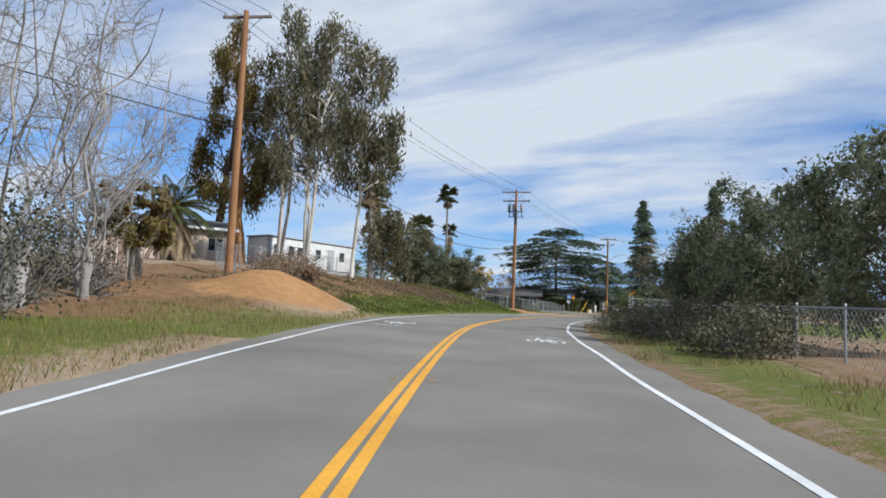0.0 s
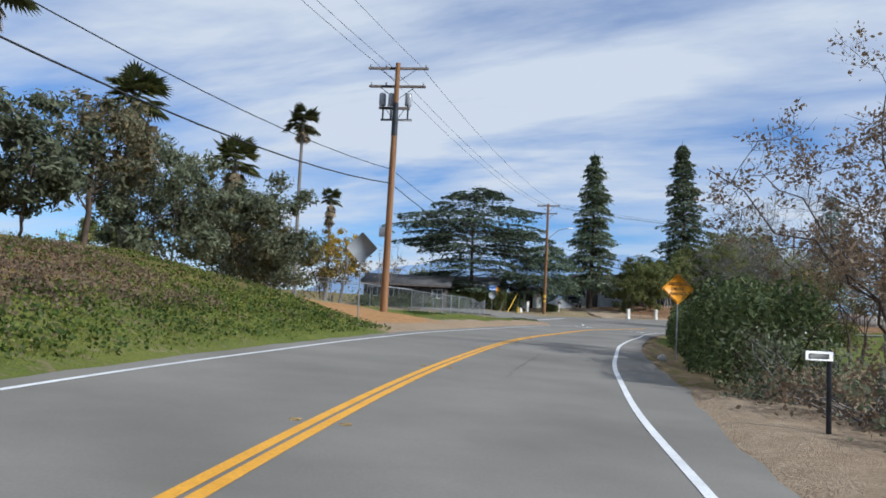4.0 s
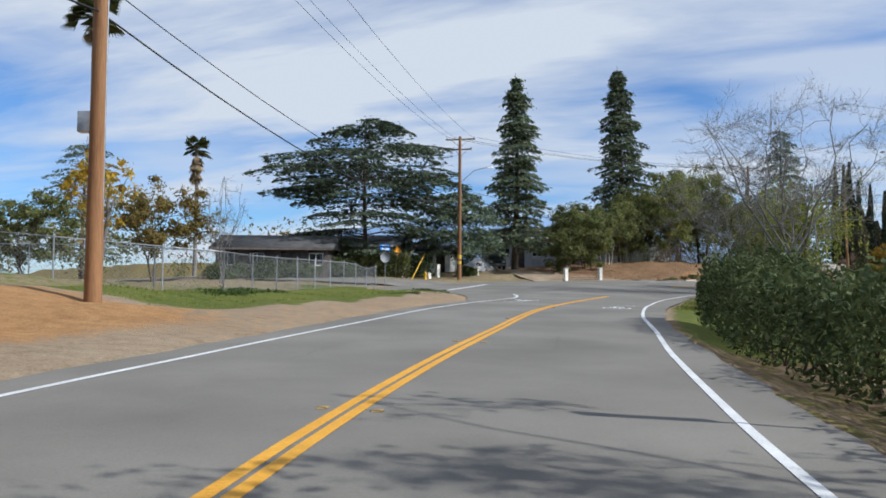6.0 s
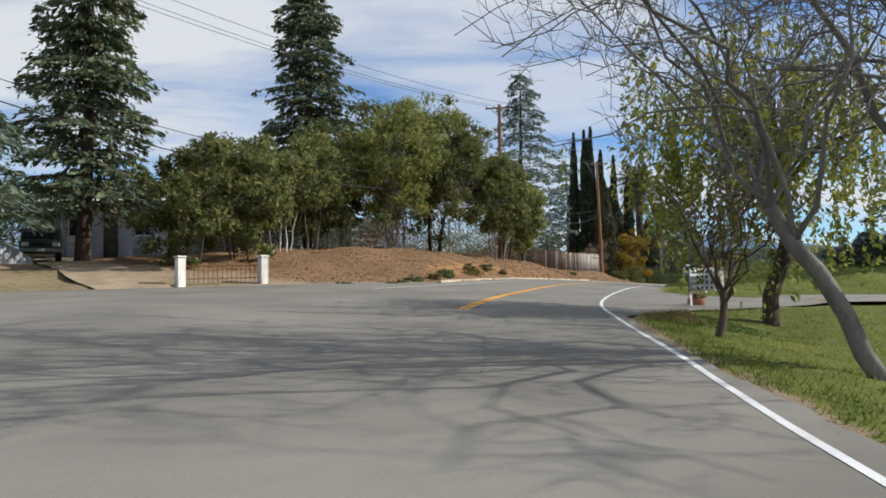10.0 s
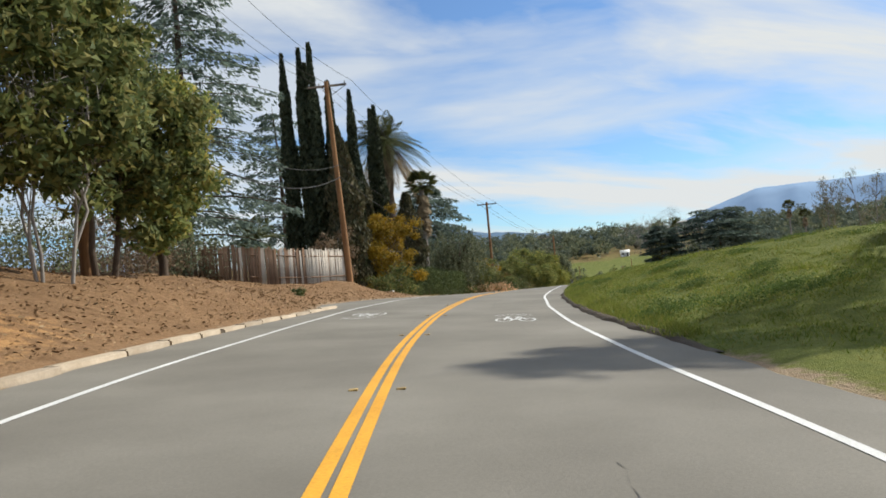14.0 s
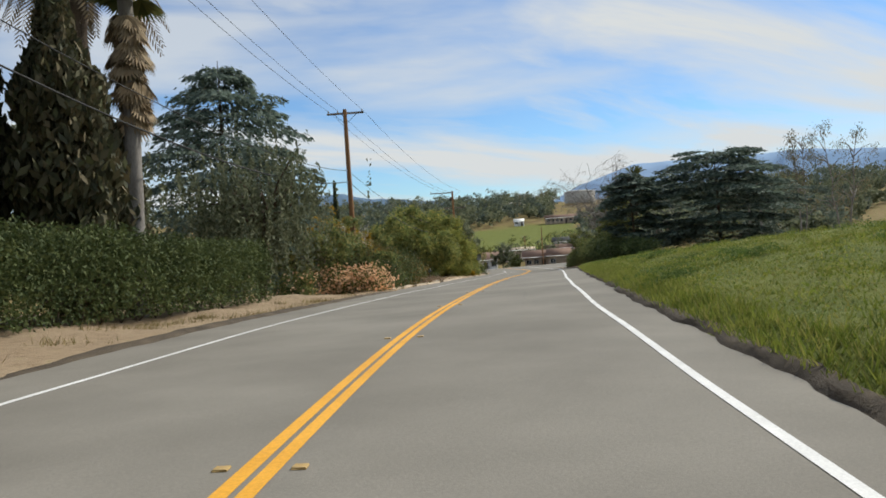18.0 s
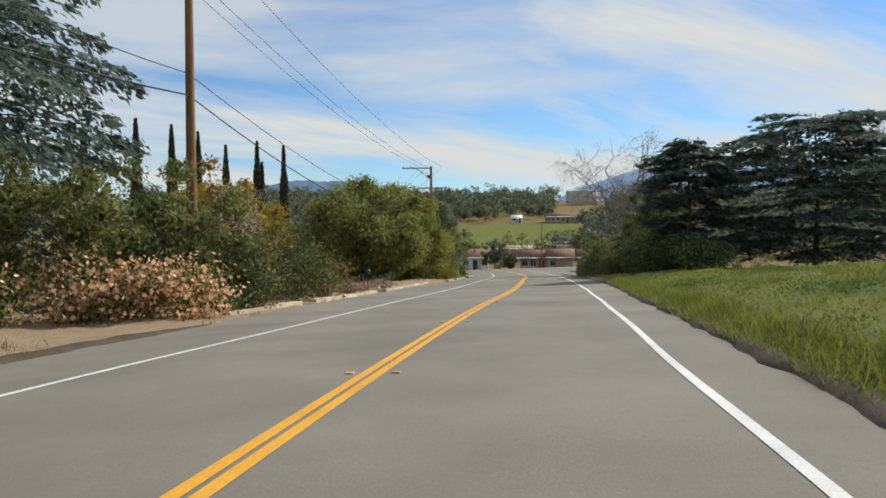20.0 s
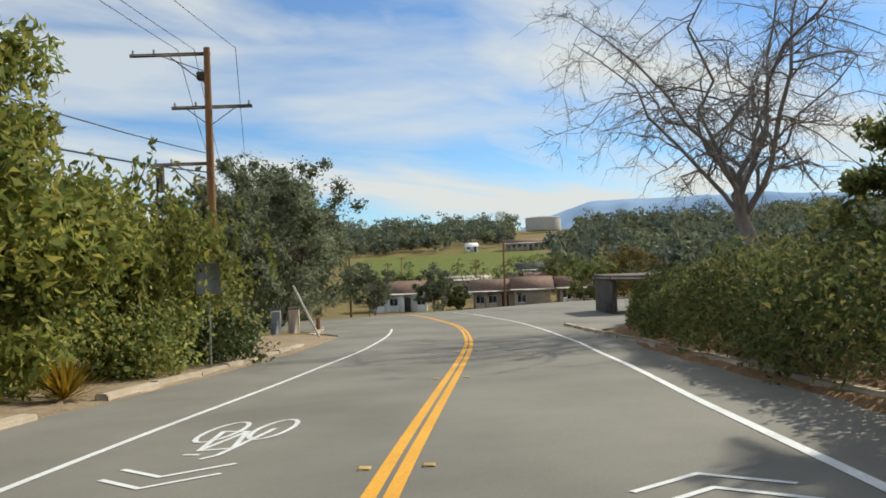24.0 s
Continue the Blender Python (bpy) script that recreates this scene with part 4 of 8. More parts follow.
    big = {"redwood": 0.19, "deodar": 0.17, "umbrella": 0.2, "sparse": 0.16, "cone": 0.17}[style] * scale
    plate = style == "umbrella"
    leaves(green, c, big, rng, 2.6, 0.12 if plate else 0.35, dd, 0.55 if plate else 0.35)
    c2 = c + rng.normal(size=c.shape) * np.array([0.16, 0.16, 0.12 if plate else 0.14]) * scale - np.array([0, 0, 0.06])
    leaves(green, c2, big * 0.75, rng, 2.6, 0.15 if plate else 0.6, dd, 0.6 if plate else 0.2, True)
    part("trunk", wood, bark or BARK_BROWN, t, smooth=True)
    tagged(part("bough_work", boughs, bark or BARK_BROWN, t), kind="stuff")
    part("crown", green, leaf or L_CEDAR, t)
    return t


def cypress(name, label, loc, H, W, seed, group="", leaf=None):
    """A tall narrow cypress."""
    rng = np.random.default_rng(seed)
    t = thing(name, label, "cypress", loc, 0, group)
    part("trunk", Geo().tube([(0, 0, -0.2), (0.02, 0, H * 0.5), (0, 0, H * 0.93)], (0.012 * H, 0.008 * H, 0.01), 7), BARK_BROWN, t, smooth=True)
    n = int(2600 + 90 * H * W * 3)
    z = rng.uniform(0.03, 1, n) ** 0.9
    r = W / 2 * np.minimum(1, (z / 0.16) ** 0.6) * np.minimum(1, ((1.02 - z) / 0.45) ** 0.75) * (1 + 0.16 * np.sin(z * 23 + seed)) * rng.uniform(0.55, 1.08, n)
    a = rng.uniform(0, 6.28, n)
    c = np.column_stack([np.cos(a) * r, np.sin(a) * r, z * H])
    leaves(g := Geo(), c, 0.17, rng, 2.4, -1.3)
    part("crown", g, leaf or L_CYPRESS, t)
    return t


def fan_palm(name, label, loc, H, seed, R=1.3, group="", skirt=0.12, trunk_r=0.17):
    """A fan palm: bare ringed trunk, fronds like fans, dead ones hanging below."""
    rng = np.random.default_rng(seed)
    t = thing(name, label, "palm", loc, 0, group)
    k = 14
    z = np.linspace(-0.2, H, k)
    px = 0.25 * np.sin(z / H * 2 + seed)
    part("trunk", Geo().tube(np.column_stack([px, 0 * z, z]), trunk_r * (1.25 - 0.35 * z / H) * (1 + 0.04 * (np.arange(k) % 2)), 9), BARK_GREY, t, smooth=True)
    top = np.array([px[-1], 0, H])
    g, dead = Geo(), Geo()
    for i in range(42):
        a, el = i * 2.4 + rng.normal() * 0.2, -0.5 + 1.8 * ((i * 0.7549) % 1.0)
        l = R * rng.uniform(0.85, 1.15)
        fan(g, top + (0, 0, 0.1), a, el, l, rng)
    for i in range(int(40 * skirt / 0.12)):
        a, el = rng.uniform(0, 6.28), rng.uniform(-1.5, -0.9)
        fan(dead, top - (0, 0, rng.uniform(0.1, 1) * skirt * H), a, el, R * rng.uniform(0.6, 0.9), rng)
    part("fronds", g, L_PALM, t)
    part("dead_skirt", dead, THATCH, t, "hanging dry brown fronds")
    return t


def fan(g, p, a, el, l, rng):
    d = np.array([np.cos(a) * np.cos(el), np.sin(a) * np.cos(el), np.sin(el)])
    s = np.array([-np.sin(a), np.cos(a), 0])
    up = np.cross(s, d) * -1
    hub = p + d * l * 0.5
    g.tube([p, hub], (0.02, 0.012), 3, False)
    for w in np.linspace(-1.25, 1.25, 13):
        e = hub + (d * np.cos(w) + s * np.sin(w)) * l * 0.6 * (1 - 0.12 * abs(w)) + np.array([0, 0, -0.1 * l * abs(w) - 0.06 * l])
        q = np.cross(d, up)
        m = (hub + e) / 2 + np.array([0, 0, 0.05 * l])
        b = (d * -np.sin(w) + s * np.cos(w)) * 0.05 * l
        g.add([hub, m + b, e, m - b], [(0, 1, 2, 3)])


def feather_palm(name, label, loc, H, seed, R=2.6, trunk_r=0.32, group="", n=46, skirt=True):
    """A date palm: stout trunk and arching feather fronds."""
    rng = np.random.default_rng(seed)
    t = thing(name, label, "palm", loc, 0, group)
    z = np.linspace(-0.2, H, 16)
    part("trunk", Geo().tube(np.column_stack([0.08 * np.sin(z), 0 * z, z]), trunk_r * (1 + 0.12 * (np.arange(16) % 2)) * np.linspace(1.1, 1.15, 16), 10), BARK_BROWN, t, smooth=True)
    g, dead = Geo(), Geo()
    for i in range(n + (22 if skirt else 0)):
        old = i >= n
        a, el = rng.uniform(0, 6.28), (rng.uniform(-1.2, -0.6) if old else rng.uniform(-0.35, 1.35))
        l = R * rng.uniform(0.8, 1.1)
        u = np.linspace(0, 1, 8)
        d = np.array([np.cos(a), np.sin(a)])
        rr = l * (u * np.cos(el))
        zz = H + l * (u * np.sin(el) - 0.27 * u ** 2 * (1 + max(0, np.cos(el))))
        sp = np.column_stack([d[0] * rr, d[1] * rr, zz])
        tgt = dead if old else g
        tgt.tube(sp, np.linspace(0.03, 0.008, 8), 3, False)
        m = 34
        uu = np.linspace(0.12, 1, m)
        c = np.column_stack([np.interp(uu, u, sp[:, k]) for k in range(3)])
        s = np.array([-d[1], d[0], 0])
        ll = l * 0.21 * np.sin(np.pi * np.clip(uu * 0.82 + 0.12, 0, 1))
        fw = np.array([d[0] * np.cos(el), d[1] * np.cos(el), np.sin(el) - 0.5])
        for sg in (-1, 1):
            e = c + (s * sg * 0.9 + fw * 0.45)[None] * ll[:, None] - np.array([0, 0, 1])[None] * (ll * 0.35)[:, None]
            mid, b = (c + e) / 2, fw[None] * 0.045
            tgt.add(np.stack([c, mid + b, e, mid - b], 1).reshape(-1, 3), np.arange(4 * m).reshape(-1, 4))
    part("fronds", g, L_PALM, t)
    if skirt:
        part("dead_skirt", dead, THATCH, t, "hanging dry brown fronds")
    return t


def bare_tree(name, label, loc, H, W, seed, bark=None, stems=1, group="", fork=0.22, low=0.3, lean=(0, 0), tufts=None, thick=0.02, fine=1.0, droop=0.0, limbs=7):
    """A leafless tree: limbs sweep out to fill an uneven crown W wide, and fork into boughs, twigs and shoots."""
    rng = np.random.default_rng(seed)
    t = thing(name, label, "tree", loc, 0, group)
    wood, fine_wood, shoots, ends = Geo(), Geo(), [], []
    mid = np.array([lean[0] * H, lean[1] * H, H * (low + 1) / 2])
    half = np.array([W / 2, W / 2, H * (1 - low) / 2])
    r0 = 0.75 * thick * H / stems ** 0.4

    def path(p, d, q, k, wig):
        """A line that leaves p along d and bends over towards q."""
        u = np.linspace(0, 1, k)[:, None]
        ln = np.linalg.norm(q - p)
        c = p + d * ln * 0.45
        o = rng.normal(size=(k, 3)) * wig * ln * np.sin(np.pi * u)
        return (1 - u) ** 2 * p + 2 * u * (1 - u) * c + u * u * q + o

    for k in range(stems):
        a = rng.uniform(0, 6.28)
        foot = np.array([0.25 * np.cos(a) * (stems > 1), 0.25 * np.sin(a) * (stems > 1), -0.15])
        top = np.array([foot[0] * 2 + lean[0] * H * fork * 1.5, foot[1] * 2 + lean[1] * H * fork * 1.5, H * fork])
        tr = bend(foot, top, rng, 0, 0.03, 6)
        wood.tube(tr, np.linspace(r0 * 1.15, r0 * 0.85, 6), 9)
        nl = max(3, limbs // stems)
        for i in range(nl):
            b = a + i * 6.283 / nl + rng.normal() * 0.3
            up = rng.uniform(0.1, 0.95) if i else 0.98
            q = mid + half * np.array([np.cos(b) * math.sqrt(1 - up * up), np.sin(b) * math.sqrt(1 - up * up), up * rng.uniform(0.8, 1.05)]) * rng.uniform(0.78, 0.98)
            d = np.array([np.cos(b) * 0.5, np.sin(b) * 0.5, 0.8])
            limb = path(tr[-1 - (i % 2)], d, q, 8, 0.035)
            rl = r0 * rng.uniform(0.3, 0.48)
            part("limb", Geo().tube(limb, np.linspace(rl, 0.014, 8), 6, False), bark or BARK_GREY, t, smooth=True)
            for j in range(int(10 * fine)):
                u = rng.uniform(0.22, 1)
                p1 = np.array([np.interp(u * 7, np.arange(8), limb[:, m]) for m in range(3)])
                out = (p1 - mid) / half
                e = out + unit(rng, 1)[0] * rng.uniform(0.25, 0.75)
                e /= max(1.0, np.linalg.norm(e) / rng.uniform(0.85, 1.05))
                q1 = mid + half * e
                q1[2] -= droop * W * 0.12 * np.hypot(e[0], e[1])
                d1 = q1 - p1
                d1 /= np.linalg.norm(d1) + 1e-9
                bough = path(p1, d1 * 0.7 + np.array([0, 0, 0.4]), q1, 6, 0.05)
                rb = max(0.012, rl * (1 - 0.75 * u) * 0.6)
                fine_wood.tube(bough, np.linspace(rb, 0.008, 6), 4, False)
                lb = np.linalg.norm(q1 - p1)
                for m in range(int(6 * fine + lb * 2)):
                    v = rng.uniform(0.2, 1)
                    p2 = np.array([np.interp(v * 5, np.arange(6), bough[:, n]) for n in range(3)])
                    d2 = d1 * 0.5 + unit(rng, 1)[0] * 0.8 + np.array([0, 0, 0.3 - droop])
                    d2 /= np.linalg.norm(d2)
                    l2 = rng.uniform(0.35, 0.9) * (0.5 + 0.05 * W)
                    q2 = p2 + d2 * l2
                    tw = bend(p2, q2, rng, 0.1 * droop, 0.10, 4)
                    fine_wood.tube(tw, np.linspace(max(0.008, rb * 0.4), 0.005, 4), 3, False)
                    ends.append(q2)
                    for w in range(4):
                        p3 = tw[1 + w % 3]
                        d3 = d2 * 0.6 + unit(rng, 1)[0] * 0.75 + np.array([0, 0, 0.2 - droop * 1.2])
                        q3 = p3 + d3 * l2 * rng.uniform(0.3, 0.7)
                        shoots.append((p3, q3))
    part("trunk", wood, bark or BARK_GREY, t, smooth=True)
    sh = np.array(shoots)
    w = np.cross(sh[:, 1] - sh[:, 0], unit(rng, len(sh)))
    w *= 0.007 / (np.linalg.norm(w, axis=1)[:, None] + 1e-9)
    fine_wood.add(np.stack([sh[:, 0] - w, sh[:, 0] + w, sh[:, 1] + w * 0.4, sh[:, 1] - w * 0.4], 1).reshape(-1, 3), np.arange(4 * len(sh)).reshape(-1, 4))
    tagged(part("twig_work", fine_wood, bark or BARK_GREY, t), kind="stuff")
    if tufts:
        e = np.array(ends)
        e = e[rng.integers(0, len(e), tufts[1])] + rng.normal(size=(tufts[1], 3)) * tufts[3]
        part("crown", leaves(Geo(), e, tufts[2], rng), tufts[0], t, "few withered leaves left on the twigs")
    return t


def shrub(name, label, loc, H, W, seed, leaf=None, n=2200, size=0.1, group="", flowers=None, stems=9, cat="shrub", D=None, turn=0.0):
    """A bush that leafs down to the ground."""
    rng = np.random.default_rng(seed)
    t = thing(name, label, cat, loc, turn, group)
    D = D or W
    nc = int(16 + W * H * D * 1.2)
    c = clumps(rng, nc, 1, H, 0.0, 0.42, 0.3) * np.array([W * 0.92, D * 0.92, 1])
    wood = Geo()
    for k in range(stems):
        wood.tube(bend((rng.normal() * 0.06 * W, rng.normal() * 0.06 * D, -0.05), c[k % nc], rng, 0, 0.08, 4), np.linspace(0.022, 0.006, 4), 4, False)
    tagged(part("stem_work", wood, BARK_GREY, t), kind="stuff")
    w = rng.integers(0, nc, n)
    p = c[w] + rng.normal(size=(n, 3)) * np.array([0.11 * W, 0.11 * D, 0.12 * H])
    p[:, 2] = np.abs(p[:, 2]) + 0.02
    out = p - c[w] + np.array([0, 0, 0.06 * H])
    out /= np.linalg.norm(out, axis=1)[:, None] + 1e-9
    part("leaves", leaves(Geo(), p, size, rng, face=out), leaf or L_HEDGE, t)
    if flowers:
        q = c[rng.integers(0, nc, flowers[1])] + rng.normal(size=(flowers[1], 3)) * np.array([0.10 * W, 0.10 * D, 0.11 * H])
        q = (q - [0, 0, H * 0.3]) * 1.08 + [0, 0, H * 0.3]
        q[:, 2] = np.abs(q[:, 2]) + 0.05
        tagged(part("blossom", leaves(Geo(), q, flowers[2], rng, 1.1), flowers[0], t, "cream and pink blossoms"), kind="stuff")
    return t


def hedge_row(name, label, pts, H, W, seed, leaf=None, n=9000, size=0.11, sharp=0.5, wobble=0.15, group=""):
    """A clipped or grown hedge along the points, as one thing."""
    rng = np.random.default_rng(seed)
    c = spline(np.array([pts[0], *pts, pts[-1]], float), 0.5)
    base = c[len(c) // 2]
    t = thing(name, label, "hedge", on_ground(*base))
    i = rng.integers(0, len(c), n)
    tan = np.gradient(c, axis=0)
    tan /= np.linalg.norm(tan, axis=1)[:, None]
    nrm = np.column_stack([tan[:, 1], -tan[:, 0]])
    hh = H * (1 + wobble * np.sin(i * 0.31 + seed) + wobble * 0.6 * np.sin(i * 0.83))
    ang = rng.uniform(0, np.pi, n)
    rx, rz = np.sign(np.cos(ang)) * np.abs(np.cos(ang)) ** sharp, np.abs(np.sin(ang)) ** sharp
    k = rng.uniform(0.72, 1.06, n)
    off = rx * k * W / 2 * (1 + wobble * np.sin(i * 0.57 + 2))
    p = c[i] + nrm[i] * off[:, None] + tan[i] * rng.uniform(-0.3, 0.3, (n, 1))
    z = ground_z(p[:, 0], p[:, 1]) + rz * k * hh * rng.uniform(0.85, 1.02, n)
    low = rng.uniform(size=n) < 0.25
    z = np.where(low, ground_z(p[:, 0], p[:, 1]) + rng.uniform(0.05, 0.8, n) * hh, z)
    q = np.column_stack([p, z]) - np.array(on_ground(*base))
    part("leaves", leaves(Geo(), q, size, rng, tri=True), leaf or L_HEDGE, t)
    wood = Geo()
    for j in range(0, len(c), 2):
        g = np.array([*c[j], gz(*c[j]) - 0.05]) - np.array(on_ground(*base))
        for m in range(3):
            wood.tube(bend(g, g + [rng.normal() * W * 0.25, rng.normal() * W * 0.25, H * rng.uniform(0.5, 0.9)], rng, 0, 0.08, 4), np.linspace(0.03, 0.008, 4), 4, False)
    tagged(part("stem_work", wood, BARK_BROWN, t), kind="stuff")
    return t


def gum_tree(name, label, loc, H, W, seed, stems=2, bark=None, n=5200, group="", first=0.38, leaf=None, girth=0.0085):
    """A tall gum: pale bare stems and hanging tufts of leaves on the upper limbs."""
    rng = np.random.default_rng(seed)
    t = thing(name, label, "eucalyptus", loc, 0, group)
    wood, cen = Geo(), []
    for k in range(stems):
        a = rng.uniform(0, 6.28)
        foot, top = np.array([np.cos(a) * 0.35 * (stems > 1), np.sin(a) * 0.35 * (stems > 1), -0.2]), np.array([np.cos(a) * W * 0.22, np.sin(a) * W * 0.22, H * rng.uniform(0.86, 0.97)])
        tr = bend(foot, top, rng, 0, 0.010, 9)
        wood.tube(tr, np.linspace(girth * H, 0.03, 9), 8)
        for i in range(15):
            u = rng.uniform(first, 1)
            q = np.array([np.interp(u * 8, np.arange(9), tr[:, m]) for m in range(3)])
            b = rng.uniform(0, 6.28)
            e = q + np.array([np.cos(b), np.sin(b), 0]) * W * 0.5 * rng.uniform(0.4, 1) * (1.25 - u * 0.6) + [0, 0, H * 0.10 * rng.uniform(0.2, 1.3)]
            ln = bend(q, e, rng, -0.12, 0.08, 5)
            wood.tube(ln, np.linspace(0.0045 * H, 0.012, 5), 5, False)
            cen += [ln[-1], ln[-1] + rng.normal(size=3) * 0.5, ln[-2] + rng.normal(size=3) * 0.4]
    part("trunk", wood, bark or BARK_WHITE, t, smooth=True)
    cen = np.array(cen)
    w = rng.integers(0, len(cen), n)
    p = cen[w] + rng.normal(size=(n, 3)) * np.array([0.3, 0.3, 0.38]) * (W / 7) ** 0.5
    p[:, 2] -= np.abs(rng.normal(size=n)) * 0.8
    part("crown", leaves(Geo(), p, 0.15, rng, 2.8, 1.4, tri=True), leaf or L_EUC, t)
    return t


def weeper(name, label, loc, H, W, seed, leaf=None, n=11000, group="", size=0.09):
    """A pepper tree: curtains of leaves on hanging twigs."""
    rng = np.random.default_rng(seed)
    t = thing(name, label, "tree", loc, 0, group)
    wood = Geo()
    wood.tube(bend((0, 0, -0.1), (0.1 * W, 0, H * 0.5), rng, 0, 0.05, 6), np.linspace(0.03 * H, 0.02 * H, 6), 8)
    cc = clumps(rng, 60, W * 0.85, H, H * 0.35, 0.55, 0.45)
    for c in cc[:26]:
        wood.tube(bend((0.1 * W, 0, H * 0.48), c, rng, -0.15, 0.06, 5), np.linspace(0.012 * H, 0.012, 5), 5, False)
    part("trunk", wood, BARK_BROWN, t, smooth=True)
    ns = n // 24
    s0 = cc[rng.integers(0, len(cc), ns)] + rng.normal(size=(ns, 3)) * 0.13 * np.array([W, W, H * 0.7])
    ln = rng.uniform(0.2, 0.5, ns) * H * 0.7
    u = rng.uniform(0, 1, (ns, 24))
    sway = rng.normal(size=(ns, 2)) * 0.12
    p = np.stack([s0[:, 0:1] + sway[:, 0:1] * u + rng.normal(size=u.shape) * 0.05, s0[:, 1:2] + sway[:, 1:2] * u + rng.normal(size=u.shape) * 0.05, s0[:, 2:3] - ln[:, None] * u], -1).reshape(-1, 3)
    p = p[p[:, 2] > 0.15]
    part("crown", leaves(Geo(), p, size, rng, 2.4, 1.0), leaf or L_PEPPER, t)
    return t


def blades(name, label, xy, height, seed, material, cat="grass", wide=0.012, lean=0.5, lift=0.0):
    """Grass as many single blades at the places xy."""
    rng = np.random.default_rng(seed)
    n = len(xy)
    s, d = along(xy[:, 0], xy[:, 1])
    z = ground_z(xy[:, 0], xy[:, 1]) + rough(xy[:, 0], xy[:, 1], s, d)[0] + lift
    a = rng.uniform(0, 6.28, n)
    h = height * rng.uniform(0.5, 1.3, n)
    b = np.column_stack([xy, z - 0.03])
    side = np.column_stack([np.cos(a), np.sin(a), 0 * a]) * (wide * rng.uniform(0.7, 1.5, n))[:, None]
    tip = b + np.column_stack([np.sin(a + rng.normal(size=n) * 0.8) * lean * h, np.cos(a + rng.normal(size=n) * 0.8) * lean * h, h])
    v = np.stack([b - side, b + side, tip], 1).reshape(-1, 3)
    ob = setting(name, Geo().add(v, np.arange(3 * n).reshape(-1, 3)), material, label, cat, "stuff")
    return ob


def scatter(rng, n, s0, s1, d0, d1, clump=0.0):
    """Places along the road between two stations and two offsets."""
    s, d = rng.uniform(s0, s1, n), rng.uniform(d0, d1, n)
    if clump:
        k = max(4, n // 60)
        i = rng.integers(0, k, n)
        s, d = rng.uniform(s0, s1, k)[i] + rng.normal(size=n) * clump, rng.uniform(d0, d1, k)[i] + rng.normal(size=n) * clump
    p = at(s, d)
    return np.column_stack([p[0], p[1]])
# ---- trees and shrubs, from the start of the road to its end ----
def G(x, y, sink=0.05):
    return on_ground(x, y, sink)


# beside the start
for k, (x, y, h, w) in enumerate(((-9.4, 17.4, 9.4, 7.0), (-9.9, 22.0, 8.8, 6.0), (-11.6, 26.6, 8.0, 5.4), (-12.5, 14.5, 9.4, 7.0), (-14.5, 22.0, 10.0, 7.0))):
    bare_tree("bare_tree", "leafless grey tree with a tangle of thin crooked twigs", G(x, y), h, w, 20 + k, BARK_PALE, 3, "bare trees by the verge", 0.16, 0.15, thick=0.026, fine=0.75, limbs=10)
for k, (x, y, h, w) in enumerate(((-8.6, 14.5, 2.6, 3.2), (-10.2, 18.8, 2.8, 3.4), (-10.6, 23.5, 2.6, 3.2), (-13.0, 26.0, 2.8, 3.0))):
    shrub("scrub", "grey-brown dry undergrowth below bare trees", G(x, y), h, w, 30 + k, L_SCRUB, 1500, 0.06, "dry undergrowth", stems=110)
broadleaf("shrub_tree", "yellow-green shrubby tree by a grey board fence", G(-12.0, 30.5), 4.2, 3.0, 41, L_BROWN, BARK_GREY, 3000, 0.14, 0.3)
gum_tree("eucalyptus", "gum with a dark ivy-clad trunk", G(-20.5, 70.0), 20.0, 8.5, 51, 1, BARK_BROWN, 9000, "gum trees", 0.3, L_BROWN, 0.024)
gum_tree("eucalyptus", "gum with a thick ochre trunk", G(-17.4, 67.5), 21.0, 8.5, 52, 1, BARK_ORANGE, 10000, "gum trees", 0.3, L_BROWN, 0.026)
gum_tree("eucalyptus", "tall gum with bare whitish stems", G(-14.2, 66.0), 21.5, 8.0, 53, 3, BARK_WHITE, 9000, "gum trees")
gum_tree("eucalyptus", "tall gum with bare whitish stems", G(-11.4, 64.0), 21.0, 8.0, 54, 3, BARK_WHITE, 9000, "gum trees")
gum_tree("eucalyptus", "tall gum with bare whitish stems", G(-6.6, 55.8), 16.6, 6.4, 55, 2, BARK_WHITE, 8500, "gum trees")
broadleaf("eucalyptus_sapling", "drooping young gum on the bank", G(-4.8, 64.0), 6.6, 4.2, 56, L_EUC, BARK_GREY, 5500, 0.13, 0.2, hang=1.0, long=2.6)
for k, (x, y, h, w) in enumerate(((-7.4, 36.5, 1.3, 3.0), (-8.4, 40.5, 1.5, 3.6), (-8.8, 45.0, 1.3, 3.2), (-6.0, 33.8, 0.9, 1.8))):
    shrub("dry_bush", "brown dry weeds on the bank", G(x, y), h, w, 60 + k, L_DRY, 2600, 0.06, "dry bushes on the bank", stems=24)
feather_palm("shaggy_palm", "low palm with shaggy golden-brown hanging fronds", G(-17.4, 50.0), 3.6, 75, 3.0, 0.45, "", 34)
fan_palm("fan_palm", "fan palm with a shaggy brown collar", G(-7.0, 74.0), 9.2, 71, 1.8, "fan palms", 0.10, 0.2)
fan_palm("fan_palm", "very tall thin fan palm", G(0.7, 122.4), 17.8, 72, 1.9, "fan palms", 0.03, 0.16)
fan_palm("fan_palm", "fan palm with a shaggy brown collar", G(-9.2, 100.9), 13.0, 73, 2.4, "fan palms", 0.12, 0.24)
fan_palm("fan_palm", "fan palm among shrubs", G(-3.2, 105.8), 10.3, 74, 2.0, "fan palms", 0.12, 0.2)
fan_palm("fan_palm", "fan palm behind the rusty trees", G(1.2, 186.0), 18.6, 76, 2.2, "fan palms", 0.2, 0.25)
